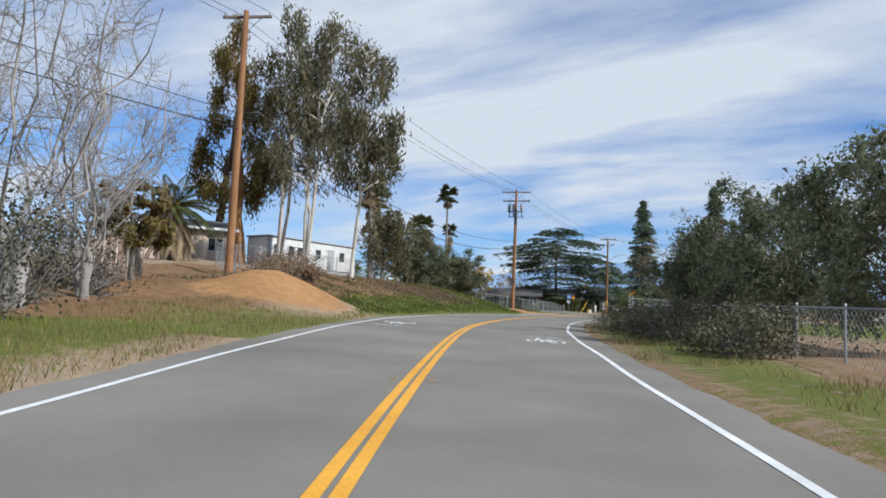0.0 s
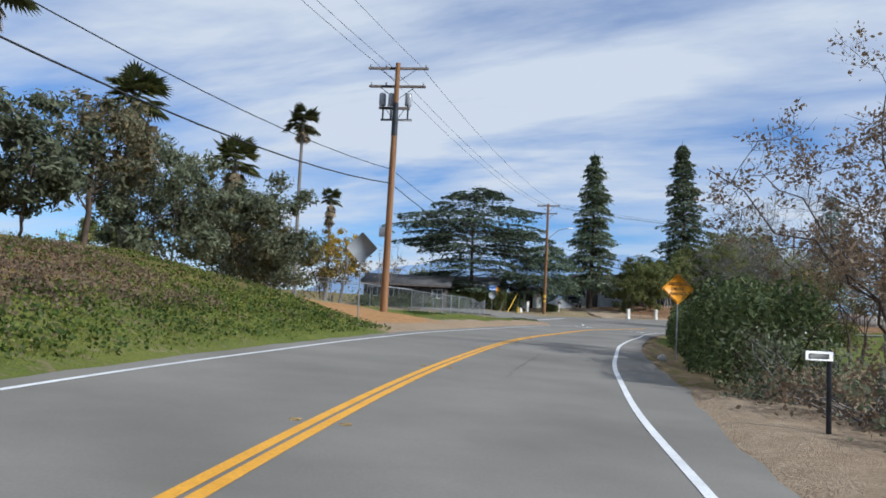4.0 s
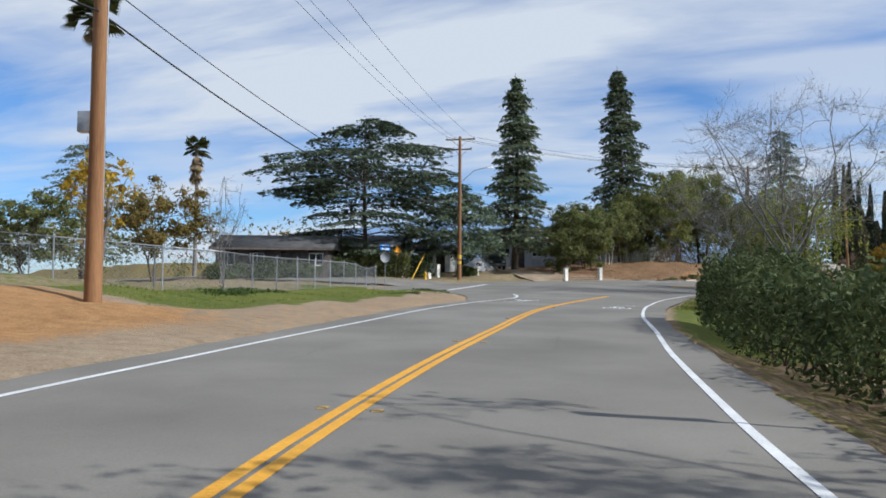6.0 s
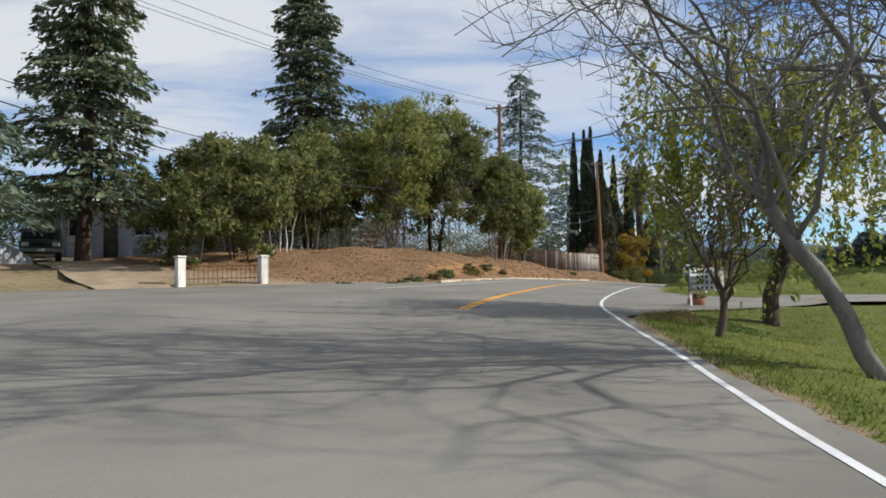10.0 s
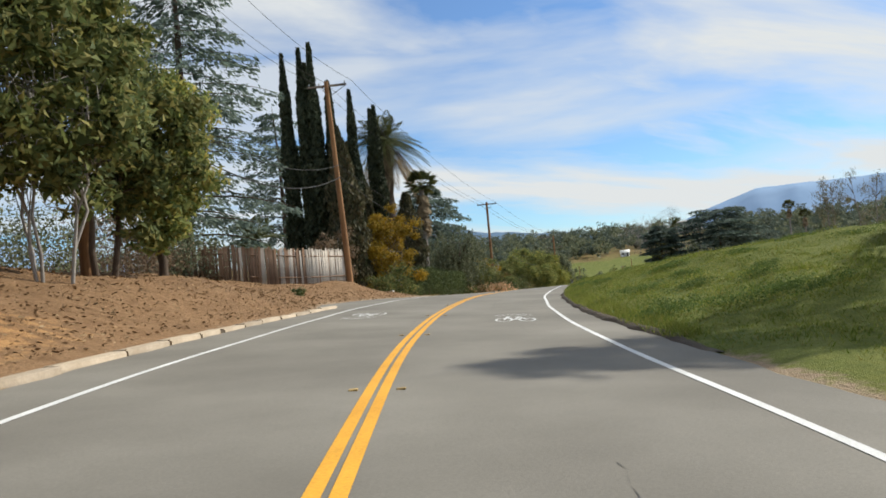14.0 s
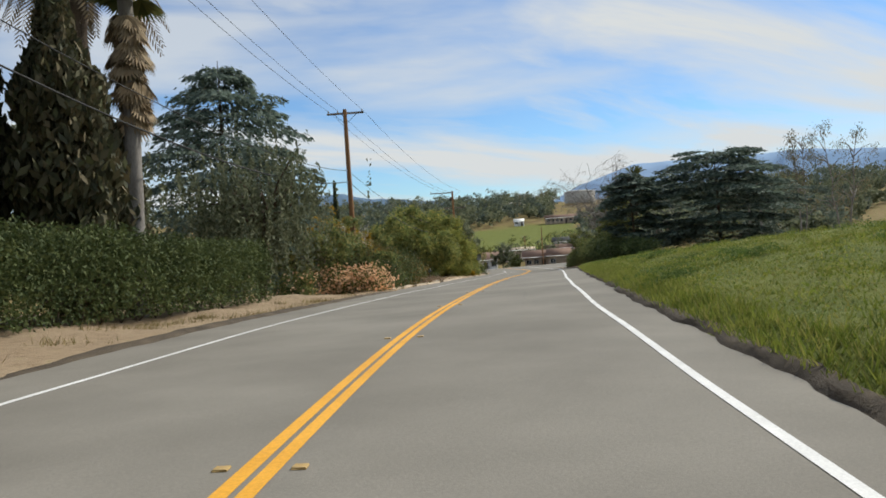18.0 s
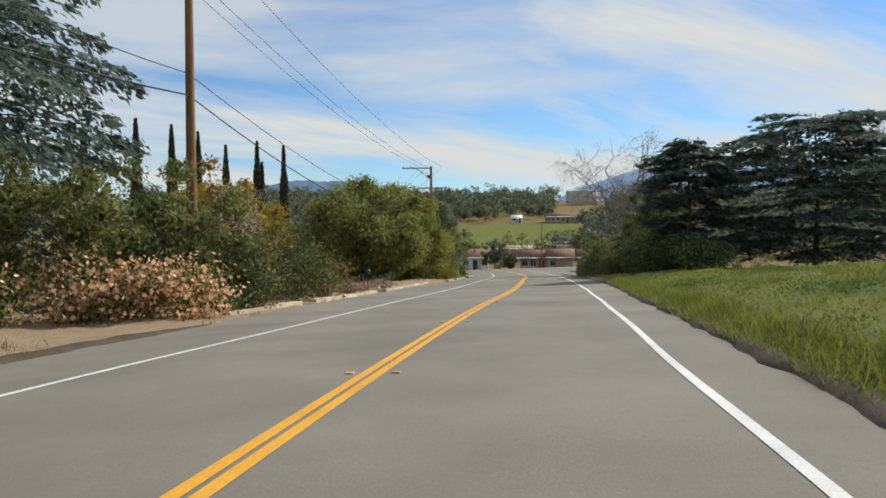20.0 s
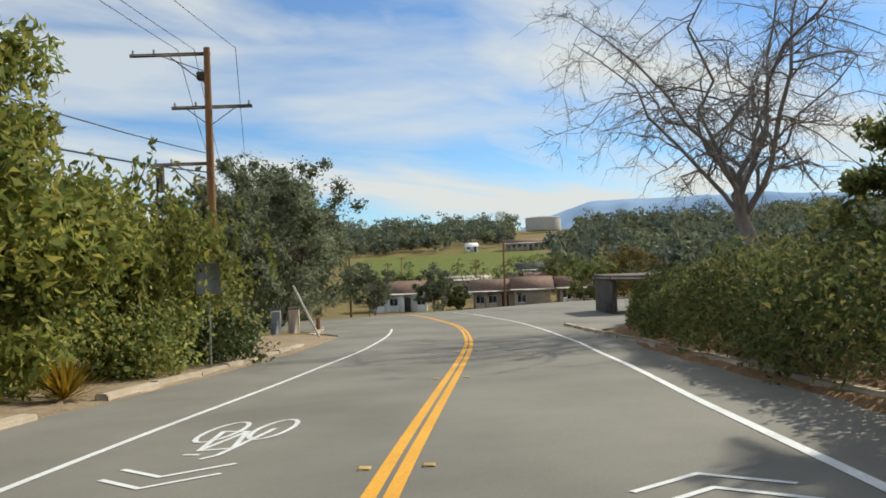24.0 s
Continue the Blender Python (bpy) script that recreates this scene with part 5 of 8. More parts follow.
# left bank
broadleaf("bank_tree", "thin-leaved tree with a crooked trunk on the bank", G(-2.8, 73.6), 5.4, 4.6, 81, L_EUC, BARK_BROWN, 3800, 0.13, 0.35)
broadleaf("bank_tree", "dark bushy tree on the bank", G(-1.4, 78.2), 5.6, 6.2, 82, L_OLIVE, BARK_BROWN, 12000, 0.12, 0.0, 3)
broadleaf("bank_tree", "dull green bush with rusty tips on the bank", G(1.6, 82.0), 5.0, 6.8, 83, L_OLIVE, BARK_BROWN, 14000, 0.12, 0.0, 4)
broadleaf("bank_tree", "olive-green bushy tree on the bank", G(-3.2, 68.5), 4.2, 4.4, 84, L_OLIVE, BARK_BROWN, 4500, 0.13, 0.15, 2)
broadleaf("bank_tree", "dull green bush on the bank", G(0.4, 87.5), 4.6, 5.4, 85, L_BROWN, BARK_BROWN, 7000, 0.12, 0.04, 4)
broadleaf("street_tree", "small tree with sparse yellow-green leaves", G(5.4, 100.5), 5.2, 2.6, 86, L_YELLOW, BARK_GREY, 900, 0.12, 0.45)
broadleaf("street_tree", "rusty-leaved evergreen tree behind the fence", G(3.7, 132.5), 7.8, 7.4, 87, L_BROWN, BARK_BROWN, 7000, 0.16, 0.3, 2)
broadleaf("street_tree", "rusty-leaved evergreen tree behind the fence", G(-4.5, 128.0), 6.5, 6.0, 88, L_OAK, BARK_BROWN, 5500, 0.16, 0.3, 2)
broadleaf("street_tree", "dark evergreen tree far behind the fence", G(-16.0, 120.0), 7.5, 8.0, 89, L_OAK, BARK_BROWN, 5500, 0.2, 0.2, 2)
bare_tree("bare_sapling", "slim leafless tree by the chain-link fence", G(9.3, 116.5), 7.2, 3.0, 91, BARK_GREY, 3, "", 0.2, 0.25, thick=0.012, fine=0.5)
# right of the start
for k, (x, y, h, w) in enumerate(((12.2, 20.8, 6.6, 6.2), (12.6, 28.5, 6.2, 6.2), (13.0, 36.0, 5.6, 5.6), (14.8, 44.0, 5.2, 5.2), (18.0, 25.0, 7.0, 7.0))):
    broadleaf("olive_tree", "grey-green olive tree leaning over a chain-link fence", G(x, y), h, w, 100 + k, L_OLIVE, BARK_BROWN, 17000, 0.085, 0.15, 2, "olive trees", hang=0.5, long=2.4)
for k in range(9):
    p = at(49 + k * 3.1, 6.9 + 0.5 * math.sin(k * 2.1))
    shrub("dark_bush", "dark dry shrub at the foot of the fence", G(p[0], p[1]), (1.25 if k < 4 else 0.95) + 0.2 * math.sin(k), 3.0, 110 + k, L_SCRUB, 3400, 0.055, "shrubs under the fence", stems=40)
bare_tree("budding_tree", "spreading tree with a few pinkish-brown leaves", G(21.8, 66.8), 10.0, 11.0, 121, BARK_BROWN, 2, "half-bare trees", 0.18, 0.2, fine=0.8, tufts=(L_DRY, 6500, 0.08, 0.16), thick=0.02)
bare_tree("budding_tree", "spreading tree with a few pinkish-brown leaves", G(31.2, 82.4), 8.2, 8.5, 122, BARK_BROWN, 2, "half-bare trees", 0.18, 0.3, fine=0.6, tufts=(L_DRY, 4200, 0.075, 0.15), thick=0.02)
bare_tree("budding_tree", "spreading tree with a few pinkish-brown leaves", G(24.5, 60.0), 8.0, 7.5, 123, BARK_BROWN, 2, "half-bare trees", 0.18, 0.3, fine=0.6, tufts=(L_DRY, 4200, 0.075, 0.15), thick=0.02)
bare_tree("budding_tree", "leafless tree with pale twigs beyond the hedge", G(40.0, 92.0), 9.0, 8.5, 124, BARK_GREY, 2, "half-bare trees", 0.18, 0.3, fine=0.6, thick=0.018)
hedge_row("oleander_hedge", "tall dusty green oleander hedge along the road", [tuple(at(s, d)[:2]) for s, d in ((92.5, 6.4), (99, 6.45), (103, 6.75), (107.5, 7.15), (112, 6.7), (117, 6.2), (124, 6.1))], 2.15, 1.95, 131, L_HEDGE, 38000, 0.085, 0.55, 0.12)
for k, (s, d, h, w) in enumerate(((86.6, 7.6, 1.1, 2.8), (89.2, 7.0, 1.2, 2.8), (91.6, 6.6, 1.2, 2.4), (88.0, 9.4, 1.3, 3.0))):
    shrub("grey_bush", "grey twiggy half-dry bush in front of the hedge", G(*at(s, d)[:2]), h, w, 133 + 10 * k, L_DRY if k % 2 else L_OLIVE, 2200, 0.05, "grey bushes", stems=60)
# the junction
conifer("cedar", "wide layered cedar above a low house", G(21.1, 144.0), 15.3, 11.0, 141, L_CEDAR, BARK_BROWN, "umbrella", 1.2, 0.2, 1.5, "cedars")
conifer("cedar", "layered cedar beyond the fence", G(-14.5, 190.0), 21.5, 7.0, 142, L_CEDAR, BARK_BROWN, "deodar", 1.7, 0.2, 0.8, "cedars")
conifer("cedar", "drooping cedar behind the utility pole", G(30.6, 144.2), 8.8, 5.4, 143, L_CEDAR, BARK_BROWN, "deodar", 0.8, 0.3, 1.1, "cedars")
conifer("redwood", "tall dense dark green redwood", G(37.9, 148.8), 21.6, 4.3, 151, L_REDWOOD, BARK_BROWN, "redwood", 0.55, 0.14, 1.3, "redwoods")
conifer("redwood", "tall pointed redwood with rusty lower boughs", G(56.7, 162.8), 26.4, 5.2, 152, L_REDWOOD, BARK_BROWN, "redwood", 0.6, 0.12, 1.3, "redwoods")
broadleaf("evergreen_bush", "dense dark round evergreen by the gate", G(41.3, 142.6), 6.2, 4.6, 161, L_OAK, BARK_BROWN, 8000, 0.15, 0.04, 3)
broadleaf("evergreen_bush", "dense dark round evergreen by the gate", G(44.6, 144.9), 6.6, 5.6, 162, L_OAK, BARK_BROWN, 9000, 0.15, 0.04, 3)
broadleaf("evergreen_tree", "dark evergreen tree with slim pale stems", G(49.0, 149.5), 7.5, 6.0, 163, L_OAK, BARK_WHITE, 8000, 0.15, 0.3, 4, "grove on the bank")
for k, (x, y, h, w) in enumerate(((25.6, 141.4, 2.4, 3.2), (22.8, 140.6, 2.6, 3.4), (32.6, 153.0, 3.2, 4.4), (30.0, 152.2, 3.0, 4.0), (36.0, 157.0, 3.6, 5.0), (31.2, 142.8, 0.9, 1.6), (8.6, 133.6, 1.5, 3.4), (11.8, 134.2, 1.6, 3.6), (15.0, 135.2, 1.6, 3.6), (18.0, 136.6, 1.7, 3.4))):
    shrub("yard_shrub", "dark leafy shrub round the yard", G(x, y), h, w, 150 + 3 * k, L_HEDGE, 3000, 0.1, "shrubs round the yard")
# grove on the mulched bank
for k, (x, y, h, w, st) in enumerate(((54.1, 155.8, 7.8, 6.8, 4), (58.6, 152.6, 10.4, 6.6, 4), (61.8, 157.2, 12.6, 8.0, 3), (64.6, 153.4, 10.8, 6.6, 4), (66.0, 158.0, 13.2, 7.0, 2),
                                      (69.6, 154.6, 9.0, 5.2, 3), (47.0, 153.5, 7.4, 6.0, 3), (57.0, 158.5, 9.4, 6.5, 3), (52.0, 152.4, 7.8, 5.6, 4), (72.6, 157.4, 8.6, 5.4, 2), (75.2, 158.2, 7.2, 3.8, 1), (51.5, 160.5, 7.0, 6.0, 4))):
    broadleaf("grove_tree", "leafy evergreen tree with slim pale trunks on the bank" if st > 2 else "leafy evergreen tree with a dark trunk on the bank", G(x, y), h, w, 170 + k, L_CAMPHOR if k % 3 == 1 else L_OAK, BARK_PALE if st > 2 else BARK_BROWN,
              12500, 0.15, 0.16, st + 2 if st > 2 else st, "grove on the bank", spread=0.19)
conifer("sparse_cedar", "large open cedar with long hanging boughs", G(88.6, 174.2), 23.0, 7.2, 182, L_CEDAR_B, BARK_BROWN, "sparse", 0.7, 0.12, 1.35, "cedars")
conifer("sparse_cedar", "blue-green cedar behind the fence", G(111.2, 189.8), 19.0, 5.5, 183, L_CEDAR_B, BARK_BROWN, "deodar", 1.2, 0.1, 0.8, "cedars")
conifer("sparse_cedar", "thin cedar behind the grove", G(70.0, 172.0), 15.0, 5.0, 184, L_CEDAR_B, BARK_BROWN, "sparse", 0.8, 0.12, 1.0, "cedars")
for k, (x, y, h, w) in enumerate(((104.5, 181.4, 20.0, 1.25), (104.9, 179.9, 20.2, 1.2), (105.4, 179.2, 20.6, 1.2), (106.0, 180.4, 19.4, 1.3), (106.5, 178.5, 17.6, 1.3), (107.2, 180.6, 16.2, 1.4), (108.0, 177.6, 17.0, 1.1), (110.0, 176.8, 16.0, 1.1), (113.4, 180.0, 17.0, 1.2))):
    cypress("italian_cypress", "tall dark column-shaped cypress", G(x, y), h, w, 190 + k, "cypresses by the palms")
for k, (x, y, h, w) in enumerate(((102.8, 174.2, 11.0, 2.4), (105.6, 177.2, 13.5, 2.4), (108.6, 178.8, 13.0, 2.6), (111.4, 180.2, 11.5, 2.8), (114.6, 181.4, 10.0, 2.8), (116.0, 178.8, 9.6, 2.8), (117.8, 180.4, 8.4, 3.0), (119.6, 181.8, 7.0, 3.0))):
    cypress("ragged_conifer", "ragged grey-green column of overgrown foliage", G(x, y), h, w, 200 + k, "overgrown columns", L_IVY)
feather_palm("date_palm", "big date palm with a heavy skirt of dead fronds", G(122.3, 185.6), 16.6, 211, 4.6, 0.45, "date palms", 74)
feather_palm("date_palm", "young dark date palm behind the fence", G(96.2, 177.2), 3.6, 212, 2.8, 0.4, "date palms", 40, False)
fan_palm("fan_palm", "fan palm with a thick skirt of dead fronds", G(118.6, 179.0), 10.6, 213, 1.5, "fan palms", 0.35, 0.25)
broadleaf("golden_bush", "bush of golden autumn leaves by the road", G(106.4, 173.6), 6.6, 4.8, 221, L_YELLOW, BARK_GREY, 11000, 0.11, 0.04, 6)
broadleaf("grey_shrub", "grey leafless shrub beside the pole", G(98.6, 172.0), 4.4, 3.2, 222, L_DRY, BARK_GREY, 2600, 0.08, 0.05, 6)
shrub("low_bush", "low green shrub at the foot of the pole", G(98.2, 167.8), 1.1, 1.6, 223, L_OAK, 1500, 0.08)
shrub("low_bush", "dark round bush behind the golden one", G(104.6, 171.4), 2.2, 2.6, 224, L_OAK, 2800, 0.1)
weeper("pepper_tree", "pepper tree with hanging green curtains", G(121.0, 184.4), 7.6, 5.2, 226, L_OLIVE, 12000)
hedge_row("box_hedge", "clipped square dark green hedge beside the road", [tuple(at(s, -9.6)[:2]) for s in (247.5, 251, 255, 259, 263)], 2.5, 2.2, 231, L_HEDGE, 60000, 0.075, 0.3, 0.03)
for k, (x, y, h, w) in enumerate(((50.5, 164.0, 4.2, 6.0), (55.5, 165.0, 3.6, 6.0), (60.5, 166.5, 4.4, 6.5), (66.0, 166.0, 3.6, 6.0), (71.0, 167.5, 4.2, 6.0), (76.5, 169.0, 3.6, 6.0), (81.5, 170.5, 4.0, 6.0), (86.0, 172.0, 3.2, 5.0))):
    shrub("undergrowth", "shady dark undergrowth behind the grove", G(x, y), h, w, 400 + k, L_OLIVE if k % 3 else L_DRY, 5200, 0.085, "undergrowth behind the grove", stems=20)
# right of the bend
bare_tree("bare_roadside_tree", "leafless grey tree with a wide fine crown", G(44.4, 111.5), 14.6, 16.0, 241, BARK_GREY, 1, "bare trees at the junction", 0.21, 0.2, thick=0.02, fine=1.2, limbs=11)
bare_tree("bare_roadside_tree", "leaning leafless grey tree", G(42.7, 112.2), 8.2, 8.5, 242, BARK_GREY, 1, "bare trees at the junction", 0.34, 0.3, (-0.34, 0.26), thick=0.022, fine=0.9)
bare_tree("bare_roadside_tree", "small crooked leafless tree by the number board", G(44.7, 116.7), 4.6, 4.5, 243, BARK_BROWN, 1, "bare trees at the junction", 0.22, 0.3, (0.25, 0.1), thick=0.026, fine=0.6)
weeper("pepper_tree", "light green drooping tree beyond the number board", G(50.3, 119.0), 8.2, 7.4, 244, L_PEPPER, 15000)
shrub("orange_tree", "dark round citrus bush on the grass", G(50.5, 112.5), 2.4, 2.6, 245, L_OAK, 3000, 0.1)
shrub("reed_clump", "tall grey-brown dry scrub past the hedge", G(*at(134.3, 6.3)[:2]), 1.9, 2.4, 246, L_DRY, 2400, 0.05, stems=90)
shrub("reed_clump", "tall grey-brown dry scrub past the hedge", G(*at(133.2, 6.9)[:2]), 1.7, 2.2, 248, L_DRY, 1600, 0.05, stems=60)
shrub("reed_clump", "green oleander bush past the hedge", G(*at(137.0, 8.6)[:2]), 2.6, 3.2, 247, L_HEDGE, 4000, 0.1)
conifer("cedar", "huge drooping blue-green cedar on the lawn", G(91.0, 129.0), 19.5, 7.3, 251, L_CEDAR_B, BARK_BROWN, "cone", 1.3, 0.08, 1.3, "cedars", 0.95)
conifer("cedar", "flat-topped spreading dark cedar", G(179.2, 168.7), 9.8, 8.3, 253, L_CEDAR_B, BARK_BROWN, "umbrella", 0.8, 0.1, 1.7, "cedars")
conifer("cedar", "large drooping cedar above the kerb", G(*at(306.2, 10.0)[:2]), 8.0, 3.3, 254, L_CEDAR_B, BARK_BROWN, "umbrella", 0.7, 0.28, 1.5, "cedars")
for k, (x, y, h, w) in enumerate(((187.0, 180.2, 7.4, 4.6), (182.0, 178.6, 3.6, 3.6), (191.8, 182.6, 5.0, 3.8), (178.0, 179.4, 2.8, 3.2), (182.5, 180.8, 2.8, 3.2))):
    broadleaf("roadside_evergreen", "dark leafy evergreen close to the kerb", G(x, y), h, w, 260 + k, L_OAK, BARK_BROWN, 8000, 0.13, 0.04, 3, "evergreens by the kerb")
for k, (q, d, h, w) in enumerate(((302.6, 10.2, 1.7, 3.0), (304.8, 8.2, 2.2, 3.4), (308.2, 7.8, 2.5, 3.6), (312.5, 7.9, 2.5, 3.6))):
    shrub("kerb_shrub", "dark dense evergreen shrub behind the kerb", G(*at(q, d)[:2]), h, w, 430 + k, L_HEDGE, 4200, 0.1, "shrubs behind the kerb")
feather_palm("queen_palm", "slim palm with drooping feather fronds", G(190.2, 178.8), 9.4, 267, 2.4, 0.16, "", 26, False)
hedge_row("overgrown_hedge", "dark overgrown hedge along the kerb", [tuple(at(s, d)[:2]) for s, d in ((311, 7.2), (316, 6.1), (324, 6.0), (332, 6.4), (340, 7.6), (346, 9.0))], 1.75, 2.9, 268, L_OAK, 72000, 0.075, 0.7, 0.12)
bare_tree("sycamore", "large leafless sycamore with a pale trunk", G(206.6, 187.0), 15.4, 16.5, 271, BARK_GREY, 1, "", 0.3, 0.2, thick=0.026, fine=1.25, droop=0.3, limbs=10)
bare_tree("bare_far_tree", "leafless tree beyond the hedge", G(212.0, 180.0), 10.0, 7.0, 272, BARK_GREY, 2, "", 0.2, 0.25, thick=0.014, fine=0.6)
for k, (x, y, h, w, m) in enumerate(((266.3, 226.2, 6.8, 4.6, L_OLIVE), (275.0, 226.8, 3.6, 3.4, L_OAK), (262.5, 233.8, 7.0, 7.0, L_OLIVE), (272.5, 207.1, 7.2, 7.0, L_OAK), (282.9, 204.6, 8.4, 8.0, L_BROWN), (322.0, 224.6, 8.0, 8.0, L_OAK), (296.0, 246.0, 6.0, 6.0, L_OAK), (300.0, 226.0, 4.6, 5.0, L_OLIVE))):
    broadleaf("valley_tree", "leafy tree among the houses in the valley", G(x, y), h, w, 440 + k, m, BARK_BROWN, 2600, 0.26, 0.1, 2, "trees among the valley houses")
for k, (x, y, h, w) in enumerate(((89.6, 136.4, 2.4, 4.6), (93.6, 135.2, 2.8, 5.4), (98.6, 133.4, 3.2, 6.0))):
    broadleaf("shade_evergreen", "dark evergreen bush in the shade of the big cedar", G(x, y), h, w, 460 + k, L_CEDAR_B, BARK_BROWN, 5200, 0.17, 0.0, 3, "bushes under the cedar")
# left of the way down
weeper("pepper_tree", "large golden-green pepper tree with hanging curtains", G(128.8, 182.6), 7.2, 6.4, 281, L_OLIVE, 13000)
conifer("cedar", "tall blue-green cedar behind the pepper tree", G(139.6, 194.0), 15.5, 7.6, 282, L_CEDAR_B, BARK_BROWN, "deodar", 0.95, 0.08, 1.2, "cedars")
broadleaf("laurel", "dark dense rounded shrub tree", G(143.4, 187.4), 4.4, 6.0, 283, L_OAK, BARK_BROWN, 9000, 0.11, 0.02, 4)
broadleaf("laurel", "dark dense rounded shrub tree", G(148.0, 191.0), 4.0, 5.0, 284, L_OAK, BARK_BROWN, 6500, 0.11, 0.02, 4)
broadleaf("laurel", "dark dense rounded shrub tree", G(138.4, 187.2), 4.8, 5.4, 289, L_OAK, BARK_BROWN, 8000, 0.11, 0.02, 4)
broadleaf("golden_tree", "golden-leaved tree beyond the shrubs", G(158.6, 198.4), 7.0, 6.4, 285, L_YELLOW, BARK_GREY, 9500, 0.13, 0.15, 2)
bare_tree("bare_sapling", "pale leafless saplings among shrubs", G(155.6, 194.8), 6.0, 3.6, 286, BARK_WHITE, 4, "", 0.2, 0.25, thick=0.012, fine=0.5)
for k, (q, d, h, w, e, m) in enumerate(((277.3, -8.5, 1.6, 4.4, 2.6, 2800), (274.4, -11.4, 1.5, 2.6, 2.2, 300))):
    fx, fy = at(q, d)[:2]
    shrub("flowering_bush", "rounded bush covered in cream and pink flowers" if m > 999 else "dark bush with a few cream flowers", G(fx, fy), h, w, 287 + k, L_OAK, 3600, 0.075, "flowering bushes", (L_FLOWER, m, 0.115), D=e, turn=-20.0)
for k, (s, d, h, w) in enumerate(((282.0, -8.4, 2.2, 3.2), (285, -9.8, 3.0, 4.4), (288, -9.0, 2.8, 4.2), (291.5, -8.8, 2.4, 3.4), (281, -10.8, 2.4, 3.2), (288, -12.5, 3.4, 4.6))):
    shrub("roadside_bush", "dusty green and rust-tinged bush behind the kerb", G(*at(s, d)[:2]), h, w, 290 + k, L_BROWN if k % 2 else L_HEDGE, 4200, 0.08, "bushes behind the kerb")
for k, (s, d) in enumerate(((295, -8.2), (299, -8.6), (303, -8.0))):
    shrub("purple_scrub", "low brown-purple scrub behind the kerb", G(*at(s, d)[:2]), 0.6, 1.8, 300 + k, L_DRY, 1000, 0.05, "low scrub", stems=14)
broadleaf("camphor_tree", "wide dark green tree reaching down to the verge", G(179.4, 203.4), 8.5, 13.4, 305, L_CAMPHOR, BARK_BROWN, 64000, 0.15, 0.0, 4, spread=0.18, hang=0.3, long=2.0, nc=110)
broadleaf("camphor_tree", "light green tree with golden shoots", G(184.2, 200.6), 7.2, 7.8, 306, L_PEPPER, BARK_BROWN, 36000, 0.125, 0.0, 4, spread=0.18, hang=0.3, long=2.0, nc=70)
weeper("pepper_tree", "drooping green pepper tree above low shrubs", G(189.4, 201.2), 5.2, 6.4, 308, L_PEPPER, 17000)
for k, (x, y, h, w) in enumerate(((186.4, 200.2, 2.8, 3.6), (188.6, 199.2, 1.8, 2.8), (193.6, 201.6, 2.4, 3.4), (191.0, 203.0, 3.4, 4.4))):
    shrub("verge_bush", "olive-green bush under the pepper trees", G(x, y), h, w, 480 + k, L_CAMPHOR, 4200, 0.075, "bushes under the pepper trees")
shrub("jade_bush", "low dark green bush at the edge of the verge", G(191.6, 199.6), 1.5, 2.4, 309, L_HEDGE, 2800, 0.08)
for k, (x, y, h, w) in enumerate(((213.0, 213.5, 9.6, 8.4), (220.0, 217.5, 12.6, 10.5), (229.5, 224.0, 12.6, 10.5), (206.5, 212.0, 7.6, 6.4), (239.0, 230.0, 11.5, 10.0))):
    broadleaf("grey_green_tree", "broad grey-green tree beyond the turning", G(x, y), h, w, 310 + k, L_OLIVE, BARK_BROWN, 14000, 0.17, 0.02, 2, "trees beyond the turning")
for k, (x, y, h) in enumerate(((187.2, 231.0, 19.5), (192.2, 232.0, 19.3), (195.8, 231.2, 17.6), (197.4, 227.9, 17.6), (200.3, 226.3, 16.8), (204.5, 233.0, 15.5), (181.0, 229.5, 19.0), (174.5, 229.0, 17.5))):
    cypress("italian_cypress", "very tall thin cypress in a row", G(x, y), h, 1.05, 320 + k, "row of cypresses")
# ---- utility poles and wires ----
def insulator(g, c, s=1.0):
    return g.lathe([(0.0, 0), (0.05 * s, 0.01), (0.05 * s, 0.05), (0.03 * s, 0.07), (0.055 * s, 0.1), (0.04 * s, 0.16), (0.0, 0.18)], 8, c)


def utility_pole(loc, H, label, turn, arms, lean=(0, 0), r=0.17, cans=0, extra=()):
    """A timber pole. arms: (height, length, shift along the arm) each; turn: the arms' heading in degrees."""
    t = thing("utility_pole", label, "utility pole", loc, turn, "utility poles")
    z = np.linspace(-0.3, H, 8)
    part("pole", Geo().tube(np.column_stack([lean[0] * z, lean[1] * z, z]), np.linspace(r * 1.08, r * 0.68, 8), 12), POLE_WOOD, t, smooth=True)
    for h, ln, sh in arms:
        a = part("crossarm", Geo().box((sh + lean[0] * h, 0.14 + lean[1] * h, h), (ln, 0.11, 0.13)), ARM_WOOD, t)
        for u in (-0.46, -0.2, 0.46):
            part("insulator", insulator(Geo(), (sh + lean[0] * h + u * ln, 0.14, h + 0.06)), CERAMIC, a, "grey ceramic insulator")
        b = Geo()
        for sg in (-1, 1):
            b.tube([(lean[0] * h, 0.15, h - 0.75), (sh * 0.6 + sg * ln * 0.3, 0.15, h - 0.05)], 0.018, 4)
        part("brace", b, METAL_DARK, a)
    for k in range(cans):
        x = (-0.8, 0.62, -0.3)[k]
        c = Geo().lathe([(0.0, 0), (0.17, 0.02), (0.19, 0.08), (0.19, 0.62), (0.14, 0.7), (0.0, 0.72)], 12, (x + lean[0] * H, 0.28, H - 2.3))
        part("transformer", c, CERAMIC, t, "pale grey transformer can", True)
    for nm, geo, m in extra:
        part(nm, geo, m, t)
    return t


